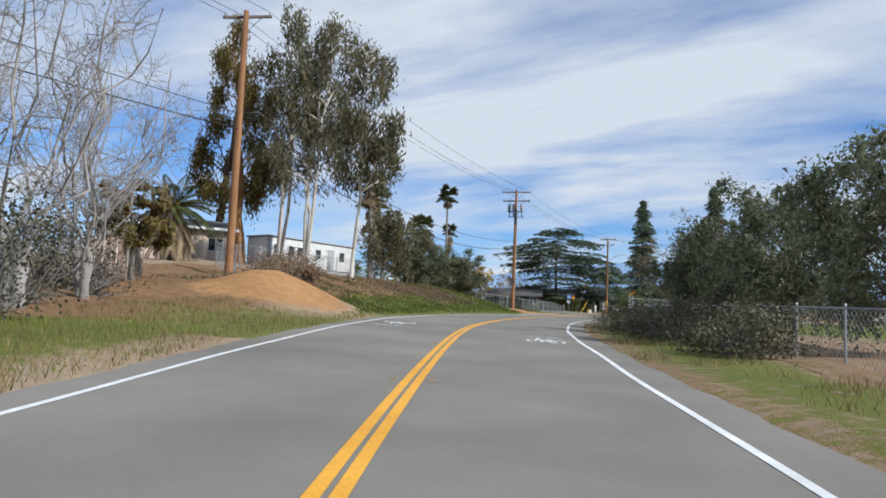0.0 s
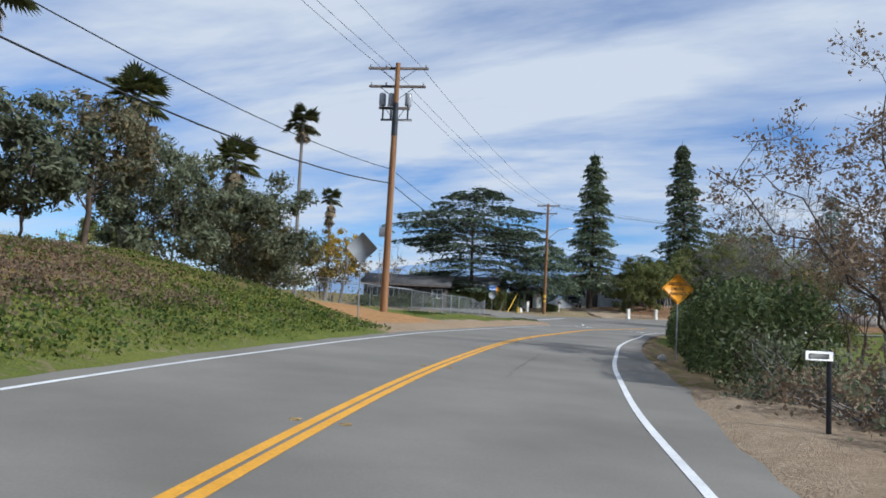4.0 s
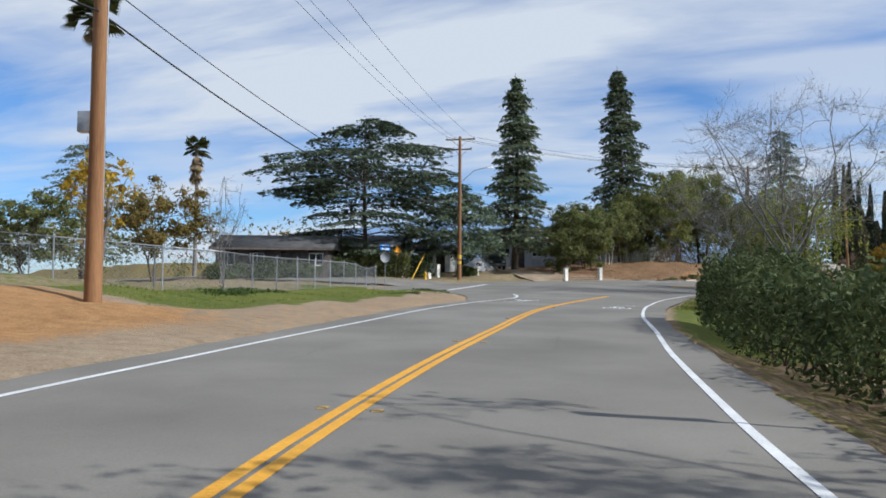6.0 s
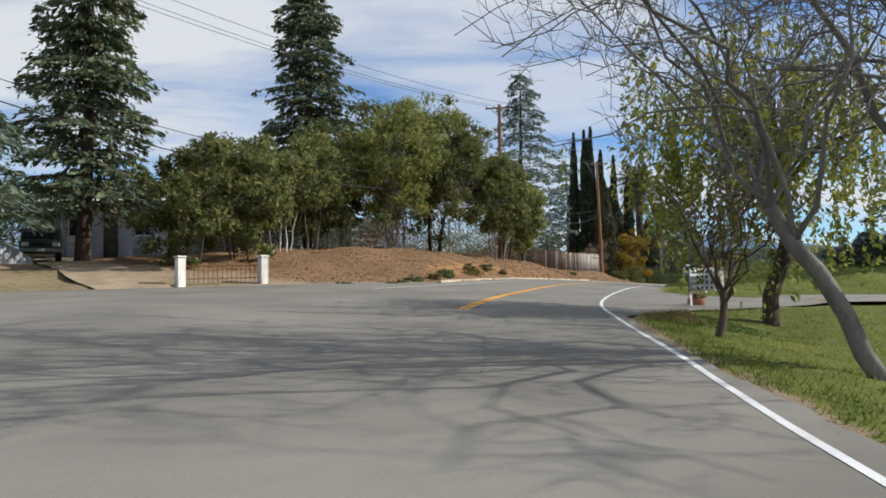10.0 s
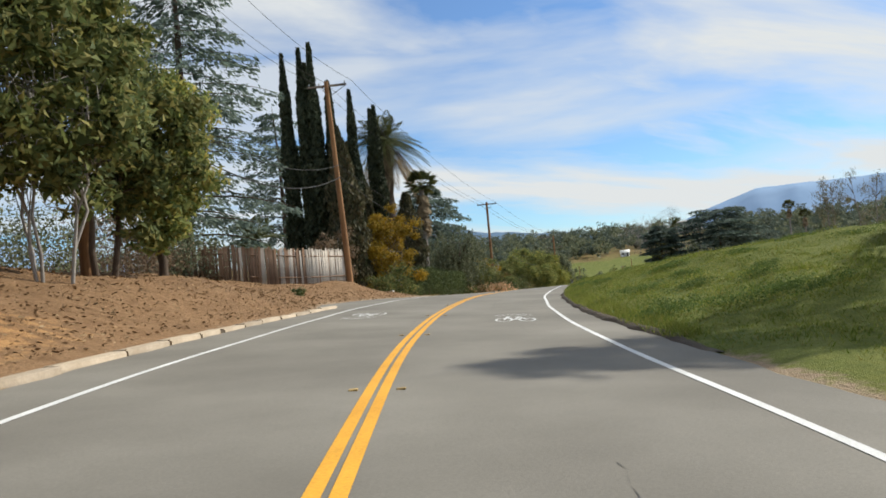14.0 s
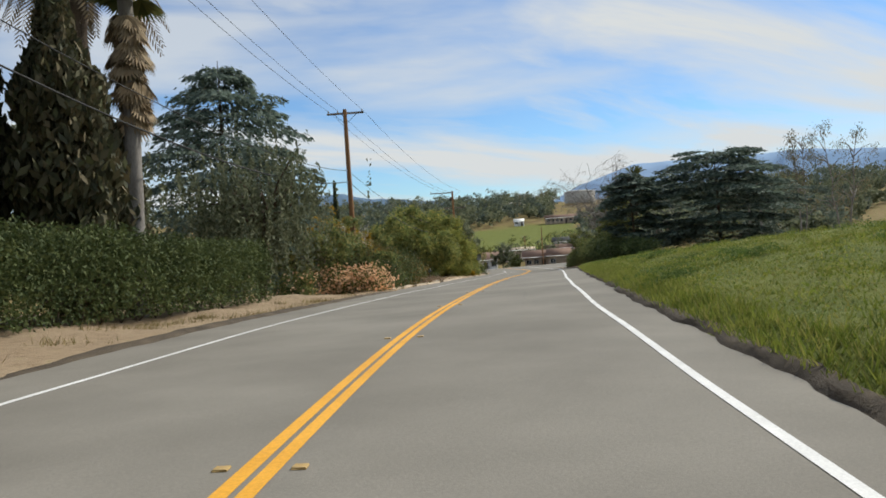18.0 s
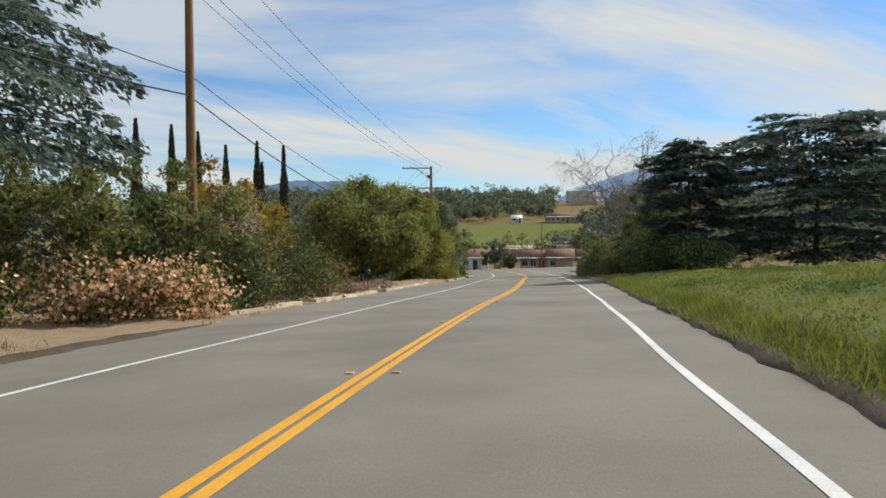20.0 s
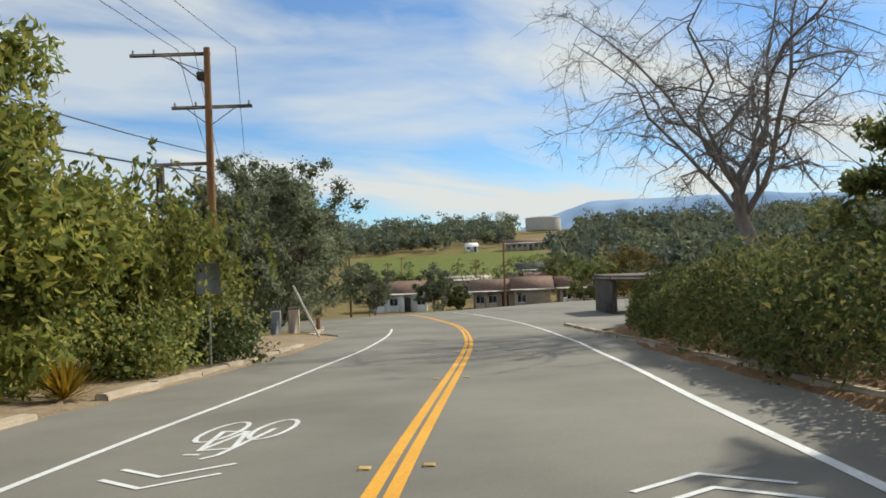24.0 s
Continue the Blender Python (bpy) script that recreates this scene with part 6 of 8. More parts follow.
def wire(a, b, sag, r=0.014, name="overhead_wire", label="thin dark overhead wire between poles"):
    a, b = np.asarray(a, float), np.asarray(b, float)
    u = np.linspace(0, 1, 18)
    p = a + (b - a) * u[:, None]
    p[:, 2] -= sag * 4 * u * (1 - u)
    ob = setting(name, Geo().tube(p, r, 4, False), DARK, label, "cable", "structure")
    return ob


POLES = [  # x, y, top height above sea, heading of the arms
    (-34.0, -30.0, 12.2, 10), (-10.06, 37.0, 16.2, -8), (8.0, 87.3, 16.9, -14), (29.2, 138.4, 18.0, -26), (72.2, 157.6, 19.8, -50),
    (96.2, 168.75, 18.4, -60), (145.4, 188.1, 14.2, -66), (199.9, 206.4, 11.0, -66), (240.0, 236.0, 9.0, -60)]
CABLE = [7.2, 10.3, 10.3, 12.3, 12.8, 12.3, 9.3, 6.0, 3.5]  # height of the telephone cable at each pole
NAMES = ["", "tall brown timber pole on the bank", "tall brown timber pole with transformers and two crossarms", "brown timber pole with a street light at the junction", "timber pole among the grove trees",
         "orange-brown timber pole at the end of a board fence", "grey-brown timber pole behind shrubs", "brown timber pole with offset crossarms and a stay", ""]
for k, (x, y, zt, hd) in enumerate(POLES):
    if not NAMES[k]:
        continue
    g = gz(x, y)
    H = zt - g
    arms = [(H - 0.25, 2.5, 0.0)]
    extra, cans, lean = [], 0, (0, 0)
    if k == 2:
        arms, cans = [(H - 0.25, 3.3, 0.0), (H - 1.25, 3.1, 0.0), (H - 2.45, 1.7, -0.1)], 3
        extra = [("sleeve", Geo().lathe([(0.165, H - 4.0), (0.165, H - 2.9), (0.15, H - 2.2)], 12), METAL_DARK), ("fuse_rack", Geo().box((0, 0.3, H - 3.05), (1.7, 0.09, 0.1), 0, 0.01).tube([(-0.75, 0.3, H - 3.05), (-0.75, 0.3, H - 2.2)], 0.05, 6).tube([(0.62, 0.3, H - 3.05), (0.62, 0.3, H - 2.1)], 0.05, 6).tube([(-0.3, 0.3, H - 3.0), (-0.3, 0.3, H - 2.5)], 0.06, 6), METAL_DARK), ("cable_drop", Geo().tube([(0.17, 0, 0.2), (0.17, 0, H - 3)], 0.025, 5), GALV), ("meter_box", Geo().box((-0.32, 0.1, 4.3), (0.36, 0.22, 0.5)), WHITE)]
    if k == 3:
        arms = [(H - 0.25, 2.8, 0.0), (H - 1.2, 1.8, 0.2)]
        arm = Geo().tube([(0, 0, H - 4.4), (1.3, 0.3, H - 3.2), (2.5, 0.5, H - 2.9)], 0.04, 6)
        arm.box((2.75, 0.55, H - 2.92), (0.7, 0.22, 0.14), 10, 0.05)
        extra = [("street_lamp", arm, GALV), ("marker_band", Geo().lathe([(0.2, 1.5), (0.2, 1.75)], 12).lathe([(0.2, 2.0), (0.2, 2.35)], 12), HYDRANT)]
    if k == 5:
        lean = (-0.035, 0)
    if k == 7:
        arms = [(H - 0.2, 3.2, -1.5), (H - 2.35, 3.2, 0.1), (H - 4.6, 2.4, -1.1)]
        s = Geo().tube([(0, 0.1, H - 1.5), (-1.5, 0.14, H - 0.3)], 0.025, 5).tube([(0, 0.1, H - 6.2), (-1.6, 0.14, H - 4.7)], 0.025, 5)
        s.box((-2.05, 0.14, H - 5.2), (0.28, 0.28, 1.0), 0, 0.03).box((-0.3, 0.14, H - 1.1), (0.3, 0.3, 0.35), 0, 0.04)
        extra = [("bracket", s, ARM_WOOD)]
    utility_pole((x, y, g), H, NAMES[k], hd, arms, lean, 0.19, cans, extra)
for k in range(len(POLES) - 1):
    (x0, y0, z0, h0), (x1, y1, z1, h1) = POLES[k], POLES[k + 1]
    for off in (-1.15, -0.5, 1.15):
        ends = [np.array((x + off * math.cos(radians(h)), y + off * math.sin(radians(h)), z - 0.05)) for x, y, z, h in (POLES[k], POLES[k + 1])]
        tagged(wire(*ends, 0.9), group="overhead wires")
    for lift, r, sag in ((0.0, 0.028, 1.1 if k < 1 else 1.9), (0.75, 0.018, 0.9 if k < 1 else 1.6)):
        a, b = (np.array((x + 0.2 * math.sin(radians(h)), y - 0.2 * math.cos(radians(h)), CABLE[i] + lift)) for i, (x, y, z, h) in ((k, POLES[k]), (k + 1, POLES[k + 1])))
        tagged(wire(a, b, sag, r, "telephone_cable", "thick black telephone cable between poles"), group="telephone cables")
# ---- fences ----
def chain_fence(pts, H, label, step=2.9, mesh_gap=0.16, wire_r=0.004, top_rail=True):
    """A chain-link fence: posts, rails and a woven net of wires."""
    pts = [np.array(p, float) for p in pts]
    t = thing("chain_link_fence", label, "fence", (*pts[0], gz(*pts[0])))
    o = np.array([*pts[0], gz(*pts[0])])
    net = Geo()
    for a, b in zip(pts[:-1], pts[1:]):
        ln = np.linalg.norm(b - a)
        n = max(1, round(ln / step))
        ps = [a + (b - a) * k / n for k in range(n + 1)]
        gs = [np.array([*p, gz(*p)]) - o for p in ps]
        for k, g in enumerate(gs):
            if k < n or b is pts[-1]:
                q = part("post", Geo().tube([g - [0, 0, 0.15], g + [0, 0, H + 0.05]], 0.03, 8).lathe([(0.034, H + 0.05), (0.03, H + 0.09), (0.0, H + 0.11)], 8, g), GALV, t)
        for g0, g1 in zip(gs[:-1], gs[1:]):
            part("rail", Geo().tube([g0 + [0, 0, H], g1 + [0, 0, H]], 0.022, 6), GALV, t)
            m = int(np.linalg.norm(g1 - g0) / mesh_gap)
            h = int(H / mesh_gap)
            for k in range(-h, m):
                for up in (0, 1):
                    k0, k1 = max(0, k), min(m, k + h)
                    if k1 <= k0:
                        continue
                    z0, z1 = ((k0 - k) / h * H, (k1 - k) / h * H) if up else (H - (k0 - k) / h * H, H - (k1 - k) / h * H)
                    net.tube([g0 + (g1 - g0) * k0 / m + [0, 0, max(0.03, z0)], g0 + (g1 - g0) * k1 / m + [0, 0, max(0.03, z1)]], wire_r, 3, False)
    part("netting", net, GALV, t, "grey woven wire netting")
    return t


chain_fence([(1.0, 97.8), (4.7, 97.0), (8.2, 97.8), (10.3, 98.9), (19.5, 123.9)], 1.55, "galvanised chain-link fence around a yard")
chain_fence([(10.3, 98.9), (2.0, 104.0), (-8.0, 108.0)], 1.55, "galvanised chain-link fence at the back of a yard", 3.2, 0.3)
chain_fence([tuple(at(s, d)[:2]) for s, d in ((42, 8.6), (50, 8.5), (60, 8.2), (70, 7.6), (77, 7.2))], 1.25, "galvanised chain-link fence behind dark shrubs", 3.0, 0.2)
chain_fence([tuple(at(s, d)[:2]) for s, d in ((86.5, 14.0), (83.5, 9.0), (82.5, 6.7), (80.0, 6.9))], 1.7, "galvanised chain-link fence beside a drive", 2.6, 0.2)
chain_fence([(-9.5, 36.0), (-13.0, 45.0), (-11.0, 58.0), (-6.0, 68.0)], 1.4, "galvanised chain-link fence on top of the bank", 3.0, 0.3)


def board_fence(pts, H, label, w=0.14, pale=None):
    """A fence of upright boards, each board a part."""
    c = spline(np.array([pts[0], *pts, pts[-1]], float), 0.05)
    s = np.concatenate([[0], np.cumsum(np.linalg.norm(np.diff(c, axis=0), axis=1))])
    o = np.array([*c[0], gz(*c[0])])
    t = thing("board_fence", label, "fence", tuple(o))
    rng = np.random.default_rng(5)
    shapes = {}
    for k in range(6):
        for nm, m in (("b", FENCE_WOOD), ("p", FENCE_PALE)):
            g = Geo().box((0, 0, (H + 0.03 * k) / 2 - 0.08), (w * 0.985, 0.02, H + 0.03 * k), 0, 0.004)
            shapes[nm, k] = g.mesh("board", m)
    rails = Geo()
    for u in np.arange(0, s[-1], w):
        p = np.array([np.interp(u, s, c[:, 0]), np.interp(u, s, c[:, 1])])
        q = np.array([np.interp(u + 0.1, s, c[:, 0]), np.interp(u + 0.1, s, c[:, 1])])
        d = q - p
        ob = new("board", shapes["p" if pale(u / s[-1]) > rng.uniform() else "b", int(rng.integers(0, 6))])
        ob.parent = t
        ob.matrix_basis = Matrix.Translation(Vector((*p, gz(*p))) - Vector(o)) @ pose(0, rng.normal() * 0.012, 0, rng.normal() * 0.6, rng.normal() * 0.9, math.degrees(math.atan2(d[1], d[0])) + rng.normal() * 2)
    sub = c[::40]
    for h in (0.35, H - 0.4):
        g = np.array([[*p, gz(*p) + h] for p in sub]) - o
        tn = np.gradient(sub, axis=0)
        tn /= np.linalg.norm(tn, axis=1)[:, None]
        g[:, 0] -= tn[:, 1] * 0.05
        g[:, 1] += tn[:, 0] * 0.05
        part("rail", Geo().tube(g, 0.035, 4), FENCE_WOOD, t)
    return t


board_fence([(95.9, 168.9), (91.6, 167.6), (87.6, 168.6), (85.6, 172.4), (85.0, 178.0), (85.0, 184.0)], 1.95, "leaning weathered board fence, bleached pale towards its end", 0.14, lambda u: 0.92 if u < 0.2 else (0.25 if u < 0.36 else 0.04))
board_fence([(-11.0, 24.0), (-11.8, 28.0), (-12.6, 33.0)], 1.7, "grey weathered board fence behind bare trees", 0.16, lambda u: 0.3)


# ---- signs ----
def post_sign(name, label, loc, H, turn, panels, post_r=0.028, lean=0.0):
    """A sign on a steel post. panels: (name, outline in x and z, material, back material, height)."""
    t = thing(name, label, "sign", loc, turn)
    part("post", Geo().tube([(0, 0, -0.2), (lean * H, 0, H)], post_r, 6), GALV, t)
    for nm, outline, m, back, z, front in panels:
        p = part(nm, Geo().plate(outline, 0.006, Matrix.Translation((lean * z, -0.035 * front, z))), m, t)
        part("backing", Geo().plate([(x * 0.985, y * 0.985) for x, y in outline], 0.005, Matrix.Translation((lean * z, -0.029 * front, z))), back, p, "bare metal back")
    return t


def diamond(r, k=0.06):
    pts = []
    for i in range(4):
        a = i * math.pi / 2
        for d in (-k, k):
            pts.append((r * math.cos(a + d), r * math.sin(a + d)))
    return pts


def words(text, size, m, mat_, parent, name="lettering"):
    """Lettering with the built-in font, laid by the matrix m on its thing."""
    cu = bpy.data.curves.new(name, "FONT")
    cu.body, cu.size, cu.align_x, cu.align_y, cu.extrude = text, size, "CENTER", "CENTER", 0.002
    tmp = bpy.data.objects.new(name, cu)
    me = bpy.data.meshes.new_from_object(tmp)
    bpy.data.objects.remove(tmp)
    me.transform(m)
    me.materials.append(mat_)
    ob = new(name, me)
    ob.parent = parent
    return ob


hx, hy = 17.95, 73.0
SZ = 4.77 - gz(hx, hy)
hs = post_sign("warning_sign", "amber diamond sign reading HIDDEN DRIVE AHEAD on a grey post", (hx, hy, gz(hx, hy)), 4.77 + 0.5 - gz(hx, hy), -14, [("panel", diamond(0.54), SIGN_ORANGE, SIGN_BACK, SZ, 1)])
rim = Geo()
for i in range(4):
    a, b = i * math.pi / 2, (i + 1) * math.pi / 2
    rim.tube([(0.5 * math.cos(a), -0.041, SZ + 0.5 * math.sin(a)), (0.5 * math.cos(b), -0.041, SZ + 0.5 * math.sin(b))], 0.008, 4)
part("border", rim, BLACK, hs)
for k, w in enumerate(("HIDDEN", "DRIVE", "AHEAD")):
    words(w, 0.17, Matrix.Translation((0, -0.042, SZ + 0.17 - 0.17 * k)) @ Matrix.Rotation(radians(90), 4, "X") @ Matrix.Rotation(0, 4, "Z"), BLACK, hs)
post_sign("road_sign", "diamond sign seen from its bare grey back", (6.6, 76.9, gz(6.6, 76.9)), 3.3, -10, [("panel", diamond(0.6), SIGN_BACK, SIGN_ORANGE, 2.75, 1)])
st = post_sign("stop_sign", "stop sign seen from behind with blue street name plates above", (19.8, 121.4, gz(19.8, 121.4)), 3.1, 10,
               [("panel", [(0.38 * math.cos(radians(22.5 + 45 * i)), 0.38 * math.sin(radians(22.5 + 45 * i))) for i in range(8)], SIGN_BACK, RED_BOX, 2.35, 1)])
for k, (z, r) in enumerate(((2.92, 20), (3.16, -55))):
    p = part("name_plate", Geo().box((0, 0, z), (0.85, 0.02, 0.2), r), SIGN_BLUE, st, "blue street name plate")
    part("lettering_bar", Geo().box((0, 0, z), (0.6, 0.026, 0.08), r, 0.002), WHITE, p, "white bar in place of a street name")
post_sign("small_warning_sign", "small amber diamond sign by the hedge", (23.3, 139.0, gz(23.3, 139.0)), 2.9, 14, [("panel", diamond(0.42), SIGN_ORANGE, SIGN_BACK, 2.5, 1)], lean=0.07)
post_sign("square_sign", "square road sign seen from its grey back", (*at(330.5, -6.2)[:2], gz(*at(330.5, -6.2)[:2])), 2.6, -66, [("panel", [(-0.3, -0.38), (0.3, -0.38), (0.3, 0.38), (-0.3, 0.38)], SIGN_BACK, WHITE, 2.2, 1)])


def number_board():
    """The board of house numbers at the shared drive; the numbers are plain bars."""
    x, y = 52.3, 123.2
    t = thing("number_board", "white painted board with rows of dark number bars on two posts", "sign", (x, y, gz(x, y)), -46)
    for sx in (-0.02, 0.95):
        part("post", Geo().box((sx, 0, 0.72), (0.09, 0.09, 1.6)), WHITE, t)
    b = part("board", Geo().box((0.5, -0.06, 1.12), (1.1, 0.03, 0.78)), WHITE, t)
    for k in range(4):
        p = part("row_strip", Geo().box((0.5, -0.079, 1.39 - 0.185 * k), (1.02, 0.012, 0.165)), WHITE, b)
        g = Geo()
        for i in range(5):
            g.box((0.2 + 0.15 * i, -0.088, 1.39 - 0.185 * k), (0.06, 0.006, 0.1), 0, 0.002)
        part("number_bar", g, BLACK, p, "dark bars in place of numbers")
    return t


number_board()
bx, by = 53.1, 123.6
bt = thing("planter_barrel", "brown half barrel planter with withered plants", "planter", (bx, by, gz(bx, by)))
part("staves", Geo().lathe([(0.0, 0.02), (0.24, 0.0), (0.30, 0.2), (0.31, 0.42), (0.28, 0.44), (0.26, 0.36), (0.0, 0.36)], 16), TERRACOTTA, bt)
part("hoop", Geo().lathe([(0.30, 0.12), (0.315, 0.13), (0.315, 0.16), (0.305, 0.17)], 16), METAL_DARK, bt)
rg = np.random.default_rng(3)
part("plant", leaves(Geo(), np.column_stack([rg.normal(size=(160, 2)) * 0.12, 0.45 + rg.uniform(0, 0.2, 160)]), 0.08, rg), L_DRY, bt)


# ---- mailboxes ----
def box_body(g, c, w, d, h, turn=0.0):
    """The arched body of a mailbox."""
    prof = [(-w / 2, 0), (w / 2, 0)] + [(w / 2 * math.cos(a), h * 0.55 + h * 0.45 * math.sin(a)) for a in np.linspace(0, math.pi, 9)]
    return g.plate(prof, d, Matrix.Translation(c) @ Matrix.Rotation(radians(turn), 4, "Z"))


def mailbox(label, x, y, H, turn, material, post=0, flag=True, size=(0.28, 0.55, 0.3)):
    t = thing("mailbox", label, "mailbox", (x, y, gz(x, y)), turn, "mailboxes")
    if post == 0:
        part("post", Geo().box((0, 0, H / 2 - 0.1), (0.1, 0.1, H + 0.2)), FENCE_PALE, t)
    elif post == 1:
        part("post", Geo().box((0, 0, H / 2 - 0.1), (0.15, 0.15, H + 0.2), 0, 0.02), METAL_DARK, t)
    else:
        part("post", Geo().tube([(0, 0, -0.1), (0, 0, H)], 0.035, 6), METAL_DARK, t)
    part("box", box_body(Geo(), (0, 0, H), *size), material, t)
    part("door", Geo().box((0, -size[1] / 2 - 0.01, H + size[2] * 0.42), (size[0] * 0.85, 0.015, size[2] * 0.75)), METAL_DARK, t)
    if flag:
        part("flag", Geo().box((size[0] / 2 + 0.012, -0.05, H + 0.2), (0.012, 0.2, 0.05), 0, 0.002), RED_FLAG, t, "small red flag")
    return t


RED_FLAG = mat("red_flag", (0.5, 0.03, 0.02), (0.6, 0.05, 0.03), 2, 0.5, 0)
mailbox("dark oxblood mailbox on a pale timber post", 61.8, 129.6, 1.12, 60, RED_BOX, 0, size=(0.28, 0.55, 0.3))
mailbox("black mailbox on a thick black post", 61.45, 130.15, 1.08, 50, BLACK, 1, size=(0.3, 0.55, 0.32))
mailbox("worn dark mailbox on a timber post", 61.75, 129.95, 1.1, 48, METAL_DARK, 0, size=(0.3, 0.55, 0.32))
mailbox("grey-green mailbox with an open hood", 62.15, 130.85, 0.78, 58, GREEN_BOX, 2, False, size=(0.36, 0.5, 0.46))
mailbox("white number plate on a dark post by a bush", *at(87.6, 5.9)[:2], 0.95, -20, METAL_DARK, 2, False, size=(0.12, 0.1, 0.08))
mx, my = at(87.6, 5.75)[:2]
np_ = thing("number_plate", "white plate with dark bars on the mailbox post", "sign", (mx, my, gz(mx, my) + 0.85), -12)
part("plate", Geo().box((0, -0.08, 0.1), (0.34, 0.012, 0.12)), WHITE, np_)
part("number_bar", Geo().box((0, -0.088, 0.1), (0.24, 0.006, 0.06), 0, 0.002), BLACK, np_)
mailbox("dark mailbox on a white post at the gate", 32.0, 142.0, 1.05, -30, BLACK, 0, False)
mailbox("dark mailbox behind the kerb", *at(301, -8.4)[:2], 0.85, -66, METAL_DARK, 2, False, size=(0.25, 0.5, 0.26))

# ---- junction furniture ----
hx2, hy2 = 25.9, 137.9
hy_ = thing("fire_hydrant", "yellow fire hydrant beside the side street", "hydrant", (hx2, hy2, gz(hx2, hy2)))
part("barrel", Geo().lathe([(0.17, -0.05), (0.17, 0.04), (0.11, 0.06), (0.11, 0.5), (0.14, 0.52), (0.14, 0.56), (0.11, 0.6), (0.07, 0.68), (0.03, 0.72), (0.0, 0.74)], 14), HYDRANT, hy_, smooth=True)
part("nozzle", Geo().tube([(-0.22, 0, 0.4), (0.22, 0, 0.4)], 0.06, 8).tube([(0, 0, 0.38), (0, -0.2, 0.38)], 0.075, 8), HYDRANT, hy_)
for x, y, h in ((27.7, 140.9, 1.25), (26.5, 139.2, 0.5)):
    t = thing("utility_pedestal", "pale square utility pedestal by the hydrant", "pedestal", (x, y, gz(x, y)), 20, "pedestals")
    part("body", Geo().box((0, 0, h / 2 - 0.05), (0.36, 0.3, h + 0.1), 0, 0.03), PALE_STONE, t)
    part("cap", Geo().box((0, 0, h + 0.02), (0.4, 0.34, 0.05), 0, 0.015), PALE_STONE, t)
for x0, y0, x1, y1, h in ((24.6, 137.6, 26.8, 141.0, 3.2), (23.9, 139.0, 25.6, 141.6, 3.4)):
    t = thing("stay_guard", "yellowish leaning stay wire guard", "guy wire", (x0, y0, gz(x0, y0)))
    e = np.array((x1 - x0, y1 - y0, h))
    part("guard", Geo().tube([(0, 0, 0), e * 0.75], 0.05, 6), HYDRANT if h < 3.3 else PALE_STONE, t)
    part("wire", Geo().tube([(0, 0, 0), e * 1.6], 0.012, 4), DARK, t)
for k, (x, y) in enumerate(((39.45, 137.75), (42.75, 137.35))):
    t = thing("gate_post", "square whitewashed gate post", "gate post", (x, y, gz(x, y)), 5, "gate posts")
    part("shaft", Geo().box((0, 0, 0.5), (0.34, 0.34, 1.2), 0, 0.02), PALE_STONE, t)
    part("cap", Geo().box((0, 0, 1.13), (0.4, 0.4, 0.07), 0, 0.02), PALE_STONE, t)
g0, g1 = np.array((39.7, 137.72, gz(39.7, 137.72))), np.array((42.5, 137.38, gz(42.5, 137.38)))
t = thing("low_gate", "low rusty iron gate between two posts", "gate", tuple(g0))
for h in (0.25, 0.75):
    part("rail", Geo().tube([(0, 0, h), g1 - g0 + [0, 0, h]], 0.022, 6), TERRACOTTA, t)
for k in range(15):
    part("bar", Geo().tube([(g1 - g0) * (k + 0.5) / 15 + [0, 0, 0.08], (g1 - g0) * (k + 0.5) / 15 + [0, 0, 0.85]], 0.012, 5), TERRACOTTA, t)
hedge_row("street_hedge", "dark clipped hedge along the side street", [(14.0, 141.6), (17.5, 140.6), (22.0, 139.6), (24.4, 139.2)], 2.7, 1.8, 401, L_OAK, 11000, 0.12, 0.4, 0.08)


